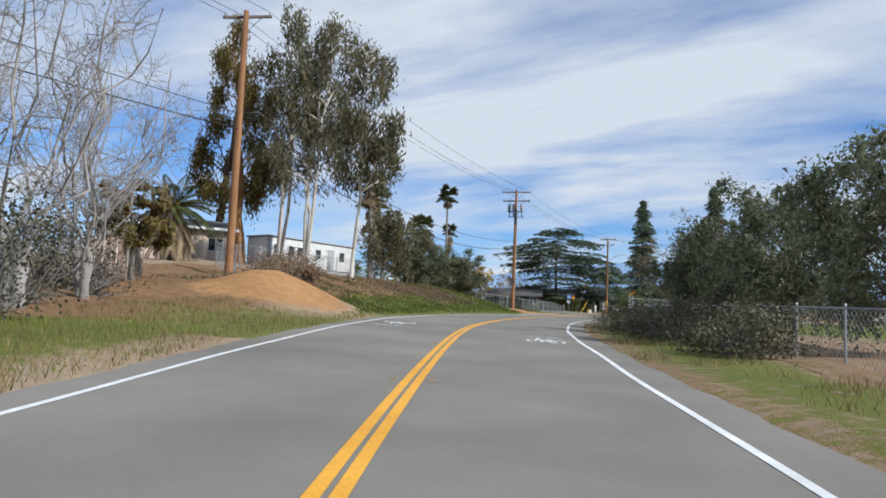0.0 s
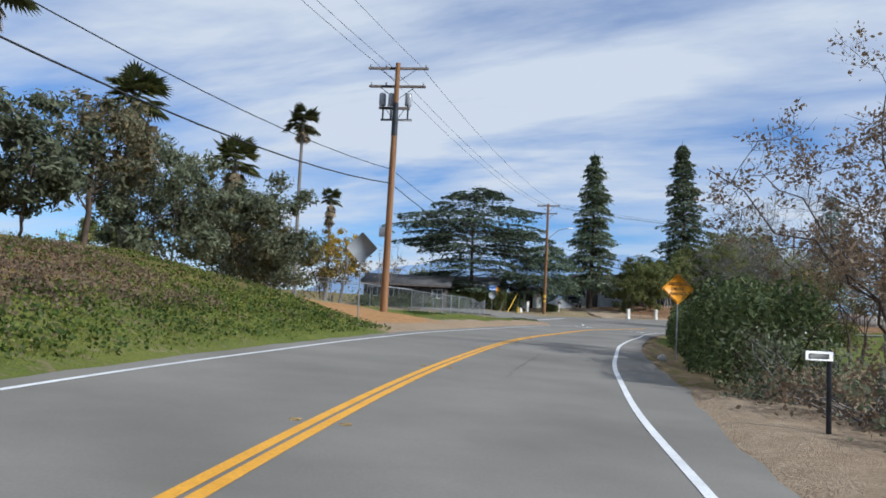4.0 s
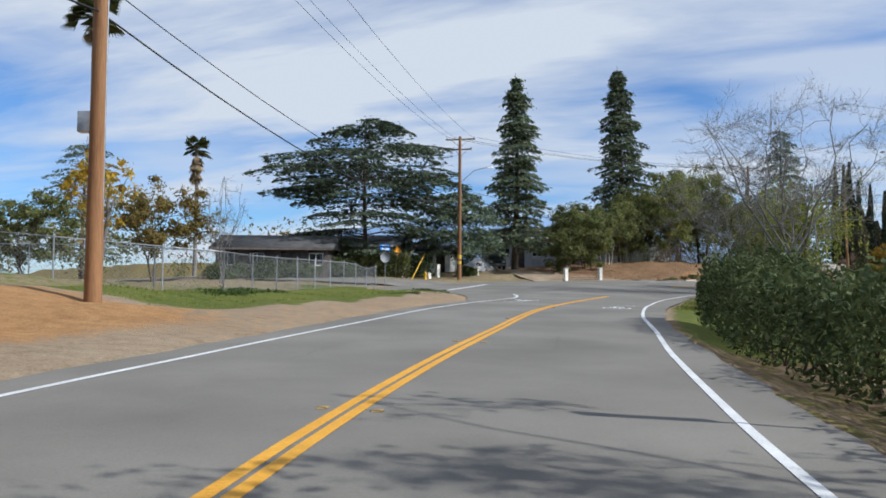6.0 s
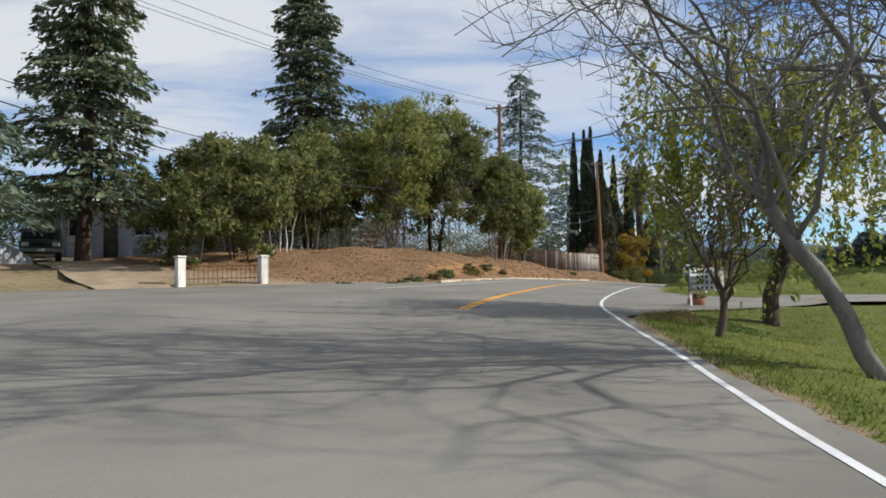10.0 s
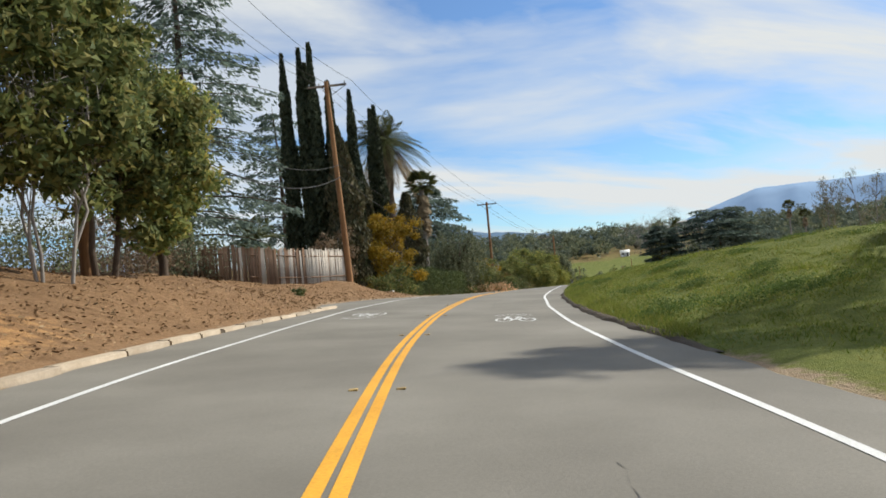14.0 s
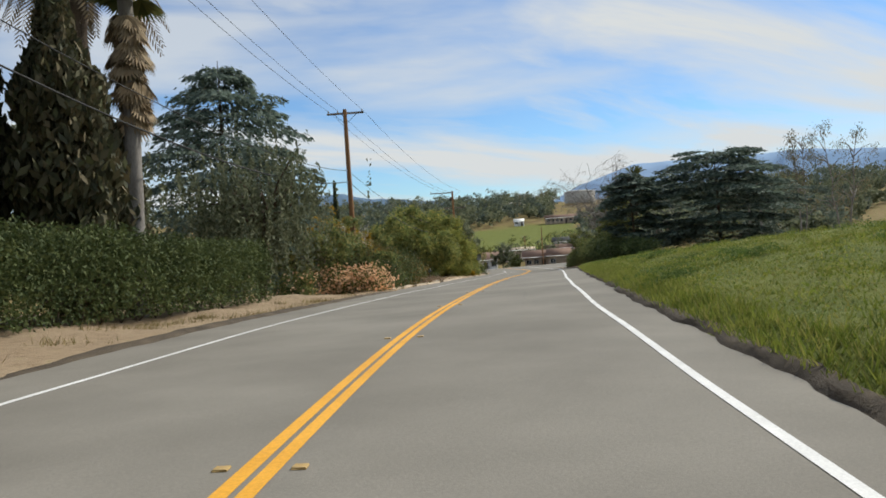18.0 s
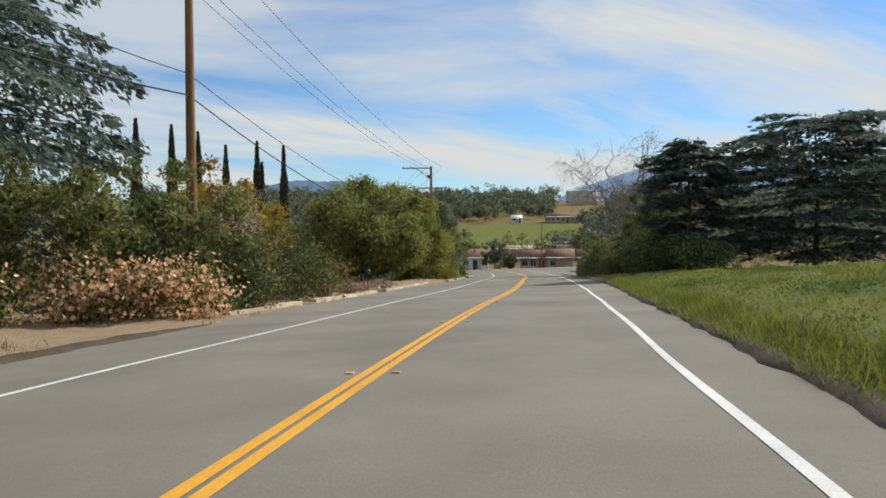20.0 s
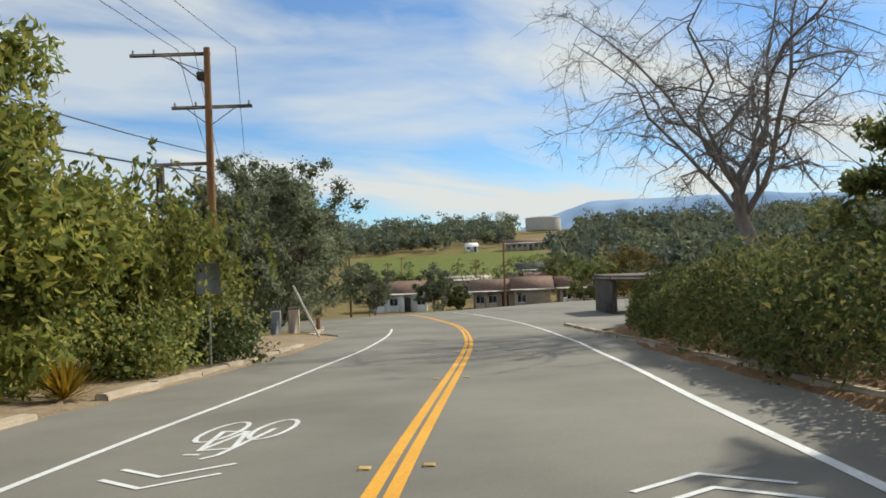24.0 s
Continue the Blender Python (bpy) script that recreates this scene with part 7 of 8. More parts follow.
# ---- buildings ----
def house(name, label, x, y, turn, w, d, h, roof, wall, eave=0.5, rise=1.4, windows=3, door=True, sink=0.3, hip=False):
    """A low house: walls with real openings filled by windows, a door and a pitched roof."""
    t = thing(name, label, "house", (x, y, gz(x, y) - sink), turn)
    H = h + sink
    th = 0.2
    # front wall pieced round its openings
    xs = np.linspace(-w / 2 + 1.0, w / 2 - 1.0, windows + (1 if door else 0))
    spots = [(u, "door" if door and k == (windows + 1) // 2 else "window") for k, u in enumerate(xs)]
    last = -w / 2
    for u, kind in spots:
        ow = 0.95 if kind == "door" else 1.25
        part("wall", Geo().box(((last + u - ow / 2) / 2, -d / 2, H / 2), (u - ow / 2 - last, th, H)), wall, t)
        z0, z1 = (0.0, sink + 2.05) if kind == "door" else (sink + 0.95, sink + 2.05)
        if z0:
            part("wall", Geo().box((u, -d / 2, z0 / 2), (ow, th, z0)), wall, t)
        part("wall", Geo().box((u, -d / 2, (z1 + H) / 2), (ow, th, H - z1)), wall, t)
        if kind == "door":
            p = part("door", Geo().box((u, -d / 2 + 0.04, (z0 + z1) / 2), (ow - 0.02, 0.05, z1 - z0 - 0.02)), DARK_WOOD, t)
            part("handle", Geo().box((u + 0.35, -d / 2 + 0.0, sink + 1.0), (0.03, 0.04, 0.12)), GALV, p)
        else:
            p = part("window", Geo().box((u, -d / 2 + 0.03, (z0 + z1) / 2), (ow - 0.1, 0.03, z1 - z0 - 0.1)), GLASS_DARK, t)
            f = Geo()
            for dx in (-ow / 2 + 0.04, 0, ow / 2 - 0.04):
                f.box((u + dx, -d / 2, (z0 + z1) / 2), (0.07, 0.08, z1 - z0))
            for z in (z0 + 0.04, z1 - 0.04):
                f.box((u, -d / 2, z), (ow, 0.08, 0.07))
            part("frame", f, WHITE, p)
        last = u + ow / 2
    part("wall", Geo().box(((last + w / 2) / 2, -d / 2, H / 2), (w / 2 - last, th, H)), wall, t)
    part("wall", Geo().box((0, d / 2, H / 2), (w, th, H)), wall, t)
    for sx in (-1, 1):
        part("wall", Geo().box((sx * (w / 2 - th / 2), 0, H / 2), (th, d - th, H)), wall, t)
    hw, hd = w / 2 + eave, d / 2 + eave
    rz = H + 0.02
    rr = hw - (hd if hip else 0.0)
    v = [(-hw, -hd, rz), (hw, -hd, rz), (hw, hd, rz), (-hw, hd, rz), (-rr, 0, rz + rise), (rr, 0, rz + rise)]
    v += [(a, b, c + 0.14) for a, b, c in v]
    f4 = [(0, 1, 5, 4), (2, 3, 4, 5), (7, 6, 10, 11), (9, 8, 11, 10), (0, 6, 7, 1), (2, 8, 9, 3)]
    g = Geo().add(v, f4)
    g.f.append(np.array([(1, 2, 5), (3, 0, 4), (8, 7, 11), (6, 9, 10)]))
    g.f.append(np.array([(1, 7, 8, 2), (3, 9, 6, 0)]))
    part("roof", g, roof, t)
    part("fascia", Geo().box((0, -hd + 0.0, rz + 0.05), (2 * hw + 0.04, 0.04, 0.2)), WHITE if wall is not DARK_WOOD else DARK_WOOD, t)
    return t


house("bungalow", "beige bungalow with a dark low roof on the bank", -22.5, 62.5, 28, 9.0, 7.0, 2.6, ROOF_GREY, STUCCO, 0.6, 1.0, 3)
house("yard_house", "low dark house with a shallow grey roof behind the fence", 12.9, 139.2, -12, 9.5, 7.0, 2.3, ROOF_GREY, DARK_WOOD, 0.5, 1.3, 3, sink=1.1)
house("yard_house", "low grey house with a pale metal roof under cedars", 22.0, 148.5, -25, 7.5, 6.5, 2.6, SIGN_BACK, STUCCO_GREY, 0.5, 1.2, 2)
house("yard_house", "pale low house behind the junction hedge", 29.4, 149.0, -25, 3.4, 3.4, 1.9, ROOF_GREY, WHITE, 0.4, 0.8, 1)
house("yard_house", "grey-white house behind the grove", 64.0, 181.0, -48, 16.0, 8.0, 2.8, ROOF_GREY, STUCCO_GREY, 0.6, 1.4, 5)
house("yard_house", "grey house wall behind the redwood", 42.0, 158.0, -40, 8.0, 7.0, 3.0, ROOF_GREY, STUCCO_GREY, 0.5, 1.5, 3)


def trailer():
    x0, y0 = -12.8, 71.5
    t = thing("trailer_home", "white flat-roofed trailer home on the bank", "trailer", (x0, y0, gz(x0, y0)), 52)
    part("body", Geo().box((0, 0, 1.75), (10.5, 2.8, 2.5), 0, 0.12), WHITE, t)
    part("skirting", Geo().box((0, 0, 0.25), (10.2, 2.6, 0.6), 0, 0.02), STUCCO_GREY, t)
    for u in (-4.2, -2.6, -1.6, 0.6, 3.6):
        p = part("window", Geo().box((u, -1.41, 1.95), (0.62, 0.03, 0.8)), GLASS_DARK, t)
        f = Geo()
        for dx in (-0.34, 0.34):
            f.box((u + dx, -1.42, 1.95), (0.05, 0.05, 0.9))
        for z in (1.52, 2.38):
            f.box((u, -1.42, z), (0.73, 0.05, 0.05))
        part("frame", f, WHITE, p)
    part("door", Geo().box((2.2, -1.41, 1.55), (0.8, 0.04, 1.9)), STUCCO_GREY, t)
    part("roof", Geo().box((0, 0, 3.05), (10.7, 3.0, 0.12), 0, 0.03), STUCCO_GREY, t)
    return t


trailer()


# ---- vehicles ----
def wheel(t, x, y, r=0.36):
    g = Geo()
    v = [(r * 0.62, -0.1), (r * 0.9, -0.12), (r, -0.08), (r, 0.08), (r * 0.9, 0.12), (r * 0.62, 0.1)]
    ang = np.arange(18) * 2 * np.pi / 18
    ring = np.array([[(a * math.cos(w), b, a * math.sin(w)) for w in ang] for a, b in v]).reshape(-1, 3)
    i, j = np.arange(5)[:, None] * 18, np.arange(18)[None]
    g.add(ring + [x, y, r], np.stack([i + j, i + (j + 1) % 18, i + 18 + (j + 1) % 18, i + 18 + j], -1).reshape(-1, 4))
    w = part("wheel", g, BLACK, t, smooth=True)
    part("rim", Geo().tube([(x, y - 0.08, r), (x, y + 0.08, r)], r * 0.62, 14), GALV, w)


def pickup(name, label, x, y, turn, paint):
    """A boxy pickup with its cab to the front."""
    t = thing(name, label, "pickup truck", (x, y, gz(x, y)), turn)
    side = [(-2.6, 0.45), (-2.65, 1.0), (-0.6, 1.05), (-0.45, 1.7), (0.75, 1.72), (1.2, 1.12), (2.5, 1.02), (2.62, 0.8), (2.6, 0.45)]
    part("body", Geo().plate(side, 1.8, Matrix.Identity(4)), paint, t)
    part("windscreen", Geo().add([(0.8, -0.75, 1.64), (0.8, 0.75, 1.64), (1.2, 0.8, 1.16), (1.2, -0.8, 1.16)], [(0, 1, 2, 3)]), GLASS_DARK, t)
    for sy in (-1, 1):
        part("side_window", Geo().box((0.1, sy * 0.905, 1.42), (0.95, 0.02, 0.42), 0, 0.01), GLASS_DARK, t)
        part("headlight", Geo().box((2.6, sy * 0.68, 0.82), (0.06, 0.32, 0.2), 0, 0.02), WHITE, t)
        for x2 in (-1.6, 1.65):
            wheel(t, x2, sy * 0.82)
    part("grille", Geo().box((2.62, 0, 0.82), (0.05, 0.95, 0.22), 0, 0.01), METAL_DARK, t)
    part("bumper", Geo().box((2.66, 0, 0.52), (0.14, 1.85, 0.2), 0, 0.04), GALV, t)
    part("number_plate", Geo().box((2.74, 0, 0.52), (0.01, 0.3, 0.14), 0, 0.003), WHITE, t)
    return t


pickup("pickup_truck", "dark green old pickup parked on the drive", 36.4, 151.6, 262, CAR_GREEN)
pickup("pickup_truck", "blue-grey pickup with a chrome bumper parked by shrubs", 165.2, 198.6, -40, GREEN_BOX)
t = thing("covered_car", "car under a silver cover on the drive", "car", (33.4, 147.6, gz(33.4, 147.6)), 222)
rows = []
for u in np.linspace(-2.2, 2.2, 12):
    prof = 0.85 + 0.6 * math.exp(-((u + 0.2) / 1.05) ** 2) - 0.25 * (abs(u) / 2.2) ** 6
    rows.append([(u, 0.92 * math.cos(a) * (1 - 0.2 * max(0, math.sin(a)) ** 2), max(0.02, prof * max(0, math.sin(a)) ** 0.55)) for a in np.linspace(0, math.pi, 13)])
v = np.array(rows).reshape(-1, 3)
i, j = np.meshgrid(np.arange(11), np.arange(12), indexing="ij")
q = (i * 13 + j).ravel()
cv = Geo().add(v, np.column_stack([q, q + 1, q + 14, q + 13]))
for e in (0, 11 * 13):
    cv.add(np.vstack([v[e:e + 13], [[v[e, 0], 0, 0.02]]]), [(k, k + 1, 13) for k in range(12)])
part("cover", cv, SILVER, t, smooth=True)

# ---- kerbs, stones and roadside bits ----
def kerb(s0, s1, side, off, h, w, label, seg=1.9, missing=()):
    """A row of kerb stones, each a part."""
    t = thing("kerb", label, "kerb", tuple(at(s0, side * off)))
    tagged(t, kind="structure")
    o = at(s0, side * off)
    rng = np.random.default_rng(int(s0))
    k, s = 0, s0
    while s < s1:
        ln = seg * rng.uniform(0.75, 1.2)
        if k not in missing:
            p = at(s + ln / 2, side * (off(s) if callable(off) else off))
            q0, q1 = at(s), at(s + ln)
            g = Geo().box((0, 0, 0), (ln - 0.02, w * rng.uniform(0.85, 1.1), h * 2 * rng.uniform(0.85, 1.15)), 0, 0.03)
            ob = part("kerb_stone", g, CONCRETE, t)
            ob.matrix_basis = Matrix.Translation(Vector(p - o)) @ pose(0, 0, 0, rng.normal() * 2, -math.degrees(math.atan2(q1[2] - q0[2], ln)), math.degrees(math.atan2(q1[1] - q0[1], q1[0] - q0[0])) + rng.normal() * 1.5)
        s += ln
        k += 1
    return t


kerb(179, 214, -1, 4.85, 0.09, 0.32, "rough tan concrete kerb at the foot of the mulched bank")
kerb(279, 314, -1, 7.05, 0.13, 0.28, "worn pale concrete kerb with gaps", 2.2, (3, 9))
kerb(318, 338, -1, 5.9, 0.1, 0.26, "low worn concrete kerb", 2.0, (2,))
kerb(292, 346, 1, 4.75, 0.1, 0.25, "low dark concrete kerb below the hedge", 2.4)
kerb(346, 352, -1, 6.6, 0.12, 0.25, "short curved concrete kerb by the mailboxes", 1.2)
for k, (x, y, r) in enumerate((*[(at(s, d)[0], at(s, d)[1], r) for s, d, r in ((141.5, 5.0, 0.1), (103.1, 5.0, 0.17), (301.5, -7.9, 0.14), (236, -7.4, 0.16), (238, -8.2, 0.2), (236.8, -9.0, 0.15), (193, -6.6, 0.16))],)):
    rng = np.random.default_rng(600 + k)
    g = Geo().lathe([(0.0, -0.3 * r), (0.8 * r, -0.1 * r), (r, 0.3 * r), (0.75 * r, 0.75 * r), (0.3 * r, 0.98 * r), (0, r)], 9)
    g.v[0] = g.v[0] * (1 + 0.12 * rng.normal(size=(len(g.v[0]), 1)))
    tagged(new("stone", g.mesh("stone", PALE_STONE)), "pale rounded stone lying at the roadside", "stone", "roadside stones").matrix_basis = pose(x, y, gz(x, y), 0, 0, 40 * k)
for k, (s, d, h, w) in enumerate(((175.7, -6.1, .3, .9), (176.8, -5.9, .32, .8), (178.6, -5.9, .3, .9), (180.6, -5.6, .3, .8), (182.4, -5.5, .38, 1.1), (184.0, -6.1, .32, .9), (187.6, -5.6, .4, 1.2), (189.2, -6.4, .36, .8), (192.4, -6.3, .42, 1.0), (194.0, -5.6, .3, .7), (221, -8, .4, .6), (174.0, -7.5, .3, .8))):
    shrub("low_shrub", "low dark green shrub on the mulched bank", (*at(s, d)[:2], gz(*at(s, d)[:2]) - 0.03), h, w, 620 + k, L_HEDGE if k % 3 else L_BROWN, 420, 0.06, "shrubs on the mulch", stems=6)

# end of the way: boxes at the turning, stay, spiky plants
t = thing("utility_cabinet", "rusty tan utility cabinet and box by the turning", "cabinet", (205.2, 206.3, gz(205.2, 206.3)), -60)
part("cabinet", Geo().box((0, 0, 0.55), (0.5, 0.45, 1.2), 0, 0.03), STUCCO, t)
part("cap", Geo().box((0, 0, 1.18), (0.56, 0.5, 0.08), 0, 0.02), DARK_WOOD, t)
t = thing("utility_cabinet", "grey metal cabinet by the turning", "cabinet", (204.2, 206.6, gz(204.2, 206.6)), -60)
part("cabinet", Geo().box((0, 0, 0.5), (0.45, 0.4, 1.1), 0, 0.03), SIGN_BACK, t)
t = thing("bollard", "short brown timber bollard at the turning", "bollard", (207.4, 206.4, gz(207.4, 206.4)))
part("shaft", Geo().tube([(0, 0, -0.1), (0, 0, 0.9)], 0.11, 8), POLE_WOOD, t)
t = thing("stay_guard", "pale leaning guard on a stay wire", "guy wire", (203.0, 203.6, gz(203.0, 203.6)))
part("guard", Geo().tube([(0, 0, 0), (-0.9, 0.6, 2.2)], 0.05, 6), PALE_STONE, t)
part("wire", Geo().tube([(0, 0, 0), (-2.6, 1.9, 7.5)], 0.012, 4), DARK, t)


def spiky(name, label, x, y, r, n, material, h=1.0):
    rng = np.random.default_rng(int(x * 7))
    t = thing(name, label, "succulent", (x, y, gz(x, y)))
    g = Geo()
    for k in range(n):
        a, el = rng.uniform(0, 6.28), rng.uniform(0.15, 1.45)
        d = np.array([math.cos(a) * math.cos(el), math.sin(a) * math.cos(el), math.sin(el) * h])
        s = np.array([-math.sin(a), math.cos(a), 0]) * 0.035
        m = d * r * 0.5
        g.add([-s * 0.6, m + s, d * r * rng.uniform(0.85, 1.1), m - s], [(0, 1, 2, 3)])
    part("leaves", g, material, t)
    return t


spiky("yucca", "golden spiky yucca clump at the verge", *at(324.5, -6.6)[:2], 0.75, 120, L_YELLOW)
spiky("agave", "large green agave behind the yucca", *at(325.5, -8.4)[:2], 1.25, 46, L_PEPPER, 1.1)
spiky("agave", "large green agave below the tree", *at(314.5, -9.6)[:2], 1.0, 46, L_HEDGE)

# carport and hedge end on the right of the turning
t = thing("carport", "dark flat-roofed carport beside the road", "carport", (222.5, 193.5, gz(222.5, 193.5)), 22)
part("roof", Geo().box((0, 0, 2.3), (5.6, 4.5, 0.25), 0, 0.03), DARK_WOOD, t)
for sx in (-2.4, 0, 2.4):
    for sy in (-1.9, 1.9):
        part("column", Geo().box((sx, sy, 1.1), (0.14, 0.14, 2.4)), DARK_WOOD, t)
part("back_wall", Geo().box((0, 2.1, 1.1), (5.4, 0.12, 2.3)), DARK_WOOD, t)

# ---- raised markers and bicycle symbols on the road ----
mk = Geo().box((0, 0, 0.008), (0.1, 0.1, 0.018), 0, 0.006).mesh("marker", MARKER)
for k, s in enumerate(np.concatenate([np.arange(26, 143, 7.32), np.arange(164, 340, 7.32)])):
    for sd in (-0.26, 0.26):
        ob = tagged(new("road_marker", mk), "small yellow raised reflector beside the centre line", "road marker", "raised road markers")
        p = at(s, float(centre(s)) + sd)
        q = at(s + 1)
        ob.matrix_basis = pose(p[0], p[1], p[2], 0, 0, math.degrees(math.atan2(*(q - at(s))[[1, 0]])))


def painted(g, s0, d0, flip, strokes, w=0.06):
    """Lay strokes (lines in metres along and across the lane) on the road."""
    for line in strokes:
        for (a0, b0), (a1, b1) in zip(line[:-1], line[1:]):
            dx, dy = a1 - a0, b1 - b0
            l = math.hypot(dx, dy)
            nx, ny = -dy / l * w / 2, dx / l * w / 2
            ex, ey = dx / l * w * 0.3, dy / l * w * 0.3
            v = []
            for a, b in ((a0 - ex - nx, b0 - ey - ny), (a1 + ex - nx, b1 + ey - ny), (a1 + ex + nx, b1 + ey + ny), (a0 - ex + nx, b0 - ey + ny)):
                v.append(at(s0 + flip * a, d0 + flip * b, P))
            g.add(v, [(0, 1, 2, 3)] if flip > 0 else [(0, 1, 2, 3)])
    return g


def loop(a, b, ra, rb, n=18):
    return [(a + ra * math.cos(k * 2 * math.pi / n), b + rb * math.sin(k * 2 * math.pi / n)) for k in range(n + 1)]


BIKE = [loop(-0.0, -0.5, 0.36, 0.36), loop(0.0, 0.55, 0.36, 0.36), [(0, -0.5), (0.62, -0.2), (0.05, 0.05), (0, -0.5)], [(0.62, -0.2), (0.6, 0.38), (0.05, 0.05)], [(0, 0.55), (0.78, 0.32)], [(0.72, -0.32), (0.74, -0.06)], [(0.78, 0.32), (0.86, 0.14)]]
BIKE = [[(a * 1.9, -b * 0.56) for a, b in ln] for ln in BIKE]
CHEV = [[(1.95, -0.5), (2.35, 0), (1.95, 0.5)], [(2.35, -0.5), (2.75, 0), (2.35, 0.5)]]
for s, d, fl in ((51.3, 2.5, 1), (57.0, -2.35, -1), (130.2, 2.4, 1), (135.6, -2.3, -1), (204.9, 2.15, 1), (209.8, -2.4, -1), (314.2, 2.15, 1), (320.2, -2.02, -1)):
    tagged(setting("bicycle_symbol", painted(Geo(), s, d, fl, BIKE + CHEV), WHITE_PAINT, "white painted bicycle with two chevrons on the road", "road marking"), group="bicycle symbols")
# stop bar and corner line at the side street
g = Geo()
for (xa, ya), (xb, yb), w in (((22.9, 115.2), (28.8, 127.6), 0.35),):
    d = np.array((xb - xa, yb - ya)) / math.hypot(xb - xa, yb - ya)
    n = np.array((-d[1], d[0])) * w / 2
    pts = [(xa + n[0], ya + n[1]), (xb + n[0], yb + n[1]), (xb - n[0], yb - n[1]), (xa - n[0], ya - n[1])]
    k = 24
    L0 = [np.array(pts[0]) + (np.array(pts[1]) - pts[0]) * i / k for i in range(k + 1)]
    L1 = [np.array(pts[3]) + (np.array(pts[2]) - pts[3]) * i / k for i in range(k + 1)]
    up = lambda p: float(at(along([p[0]], [p[1]])[0][0], along([p[0]], [p[1]])[1][0])[2]) + 0.012
    v = [(*p, up(p)) for p in L0] + [(*p, up(p)) for p in L1]
    g.add(v, [(i, i + 1, k + 2 + i, k + 1 + i) for i in range(k)])
setting("stop_bar", g, WHITE_PAINT, "white stop bar across the side street", "road marking")
tagged(setting("edge_line", ribbon(136.5, 142.2, lambda s: -3.46 - 0.049 * np.maximum(0, s - 136.5) ** 1.94, lambda s: -3.34 - 0.047 * np.maximum(0, s - 136.5) ** 1.94, P, 0.4), WHITE_PAINT, "white line bending into the side street", "road marking"), group="white edge lines")

# cracks in the asphalt
def crack(s0, s1, d0, wander, seed, w=0.025):
    rng = np.random.default_rng(seed)
    s = np.arange(s0, s1, 0.18)
    d = d0 + np.cumsum(rng.normal(size=len(s)) * wander) * 0.5 + rng.normal(size=len(s)) * wander
    ww = w * np.clip(rng.normal(0.55, 0.5, len(s)), 0.02, 1.5)
    a, b = at(s, d - ww), at(s, d + ww)
    v = np.vstack([np.column_stack([a[0], a[1], a[2] + 0.004]), np.column_stack([b[0], b[1], b[2] + 0.004])])
    n = len(s)
    tagged(setting("crack", Geo().add(v, [(i, n + i, n + i + 1, i + 1) for i in range(n - 1)]), CRACK, "jagged dark crack in the asphalt", "crack"), group="cracks in the road")


for k, (s0, s1, d0) in enumerate(((91, 98.5, 1.55), (100, 103, 1.6), (113, 116, 1.7), (60, 72, 0.45), (200.5, 203, 2.2), (212, 224, 1.5), (203, 222, -0.42), (152, 160, 1.2), (172, 179, 4.2), (47, 50, 1.4), (178, 190, 1.8), (252, 256, 1.9), (110, 120, -1.9))):
    crack(s0, s1, d0, 0.022, 900 + k, (0.010 if k < 4 else 0.006))
# ---- mountains and the far side of the valley ----
def ridge(name, label, az0, az1, dist, heights, seed, material, rough_h=0.08):
    """A chain of hills between two bearings (degrees right of +y) at a distance, as a body with slopes."""
    rng = np.random.default_rng(seed)
    n = 140
    az = np.radians(np.linspace(az0, az1, n))
    top = np.interp(np.linspace(0, 1, n), np.linspace(0, 1, len(heights)), heights)
    g = np.zeros(n)
    for o in range(1, 6):
        g += np.interp(np.linspace(0, 1, n), np.linspace(0, 1, 4 * 2 ** o), rng.normal(size=4 * 2 ** o)) / 1.8 ** o
    top = top * (1 + rough_h * g)
    rows = []
    for f, (dr, hf) in enumerate(((-0.22, -0.02), (-0.15, 0.22), (-0.09, 0.5), (-0.04, 0.8), (0, 1.0), (0.05, 0.7), (0.12, 0.0))):
        j = 1 + 0.12 * np.interp(np.linspace(0, 1, n), np.linspace(0, 1, 40), rng.normal(size=40)) * (0 < f < 4)
        r = dist * (1 + dr)
        rows.append(np.column_stack([90 + r * np.sin(az), 150 + r * np.cos(az), top * hf * j - (40 if hf < 0.1 else 0)]))
    v = np.stack(rows, 1).reshape(-1, 3)
    m = len(rows)
    i, k = np.meshgrid(np.arange(n - 1), np.arange(m - 1), indexing="ij")
    q = (i * m + k).ravel()
    return setting(name, Geo().add(v, np.column_stack([q, q + m, q + m + 1, q + 1])), material, label, "mountain", smooth=True)


# the haze of distance is mixed into these base colours
HAZE_NEAR = mat("haze_tinted_hills", (0.11, 0.17, 0.25), (0.15, 0.22, 0.31), 0.004, 1.0, 0, fine=14, vary=0, spec=0.0)
HAZE_FAR = mat("haze_tinted_mountains", (0.21, 0.315, 0.47), (0.28, 0.385, 0.54), 0.0015, 1.0, 0, grit=0.12, fine=8, vary=0, spec=0.0)
SNOW = mat("haze_tinted_snow", (0.6, 0.66, 0.72), (0.7, 0.75, 0.8), 0.002, 1.0, 0, fine=12, vary=0, spec=0.0)
ridge("backdrop_hills", "long hills tinted blue-green for haze", 44, 74, 2700, [15, 70, 120, 150, 160, 130, 115, 100, 70, 40, 20], 3, HAZE_NEAR)
ridge("backdrop_mountains", "distant mountains tinted blue for haze, with a little snow", 66, 108, 4300, [10, 50, 205, 292, 284, 290, 280, 262, 240, 210, 150, 110], 5, HAZE_FAR, 0.04)
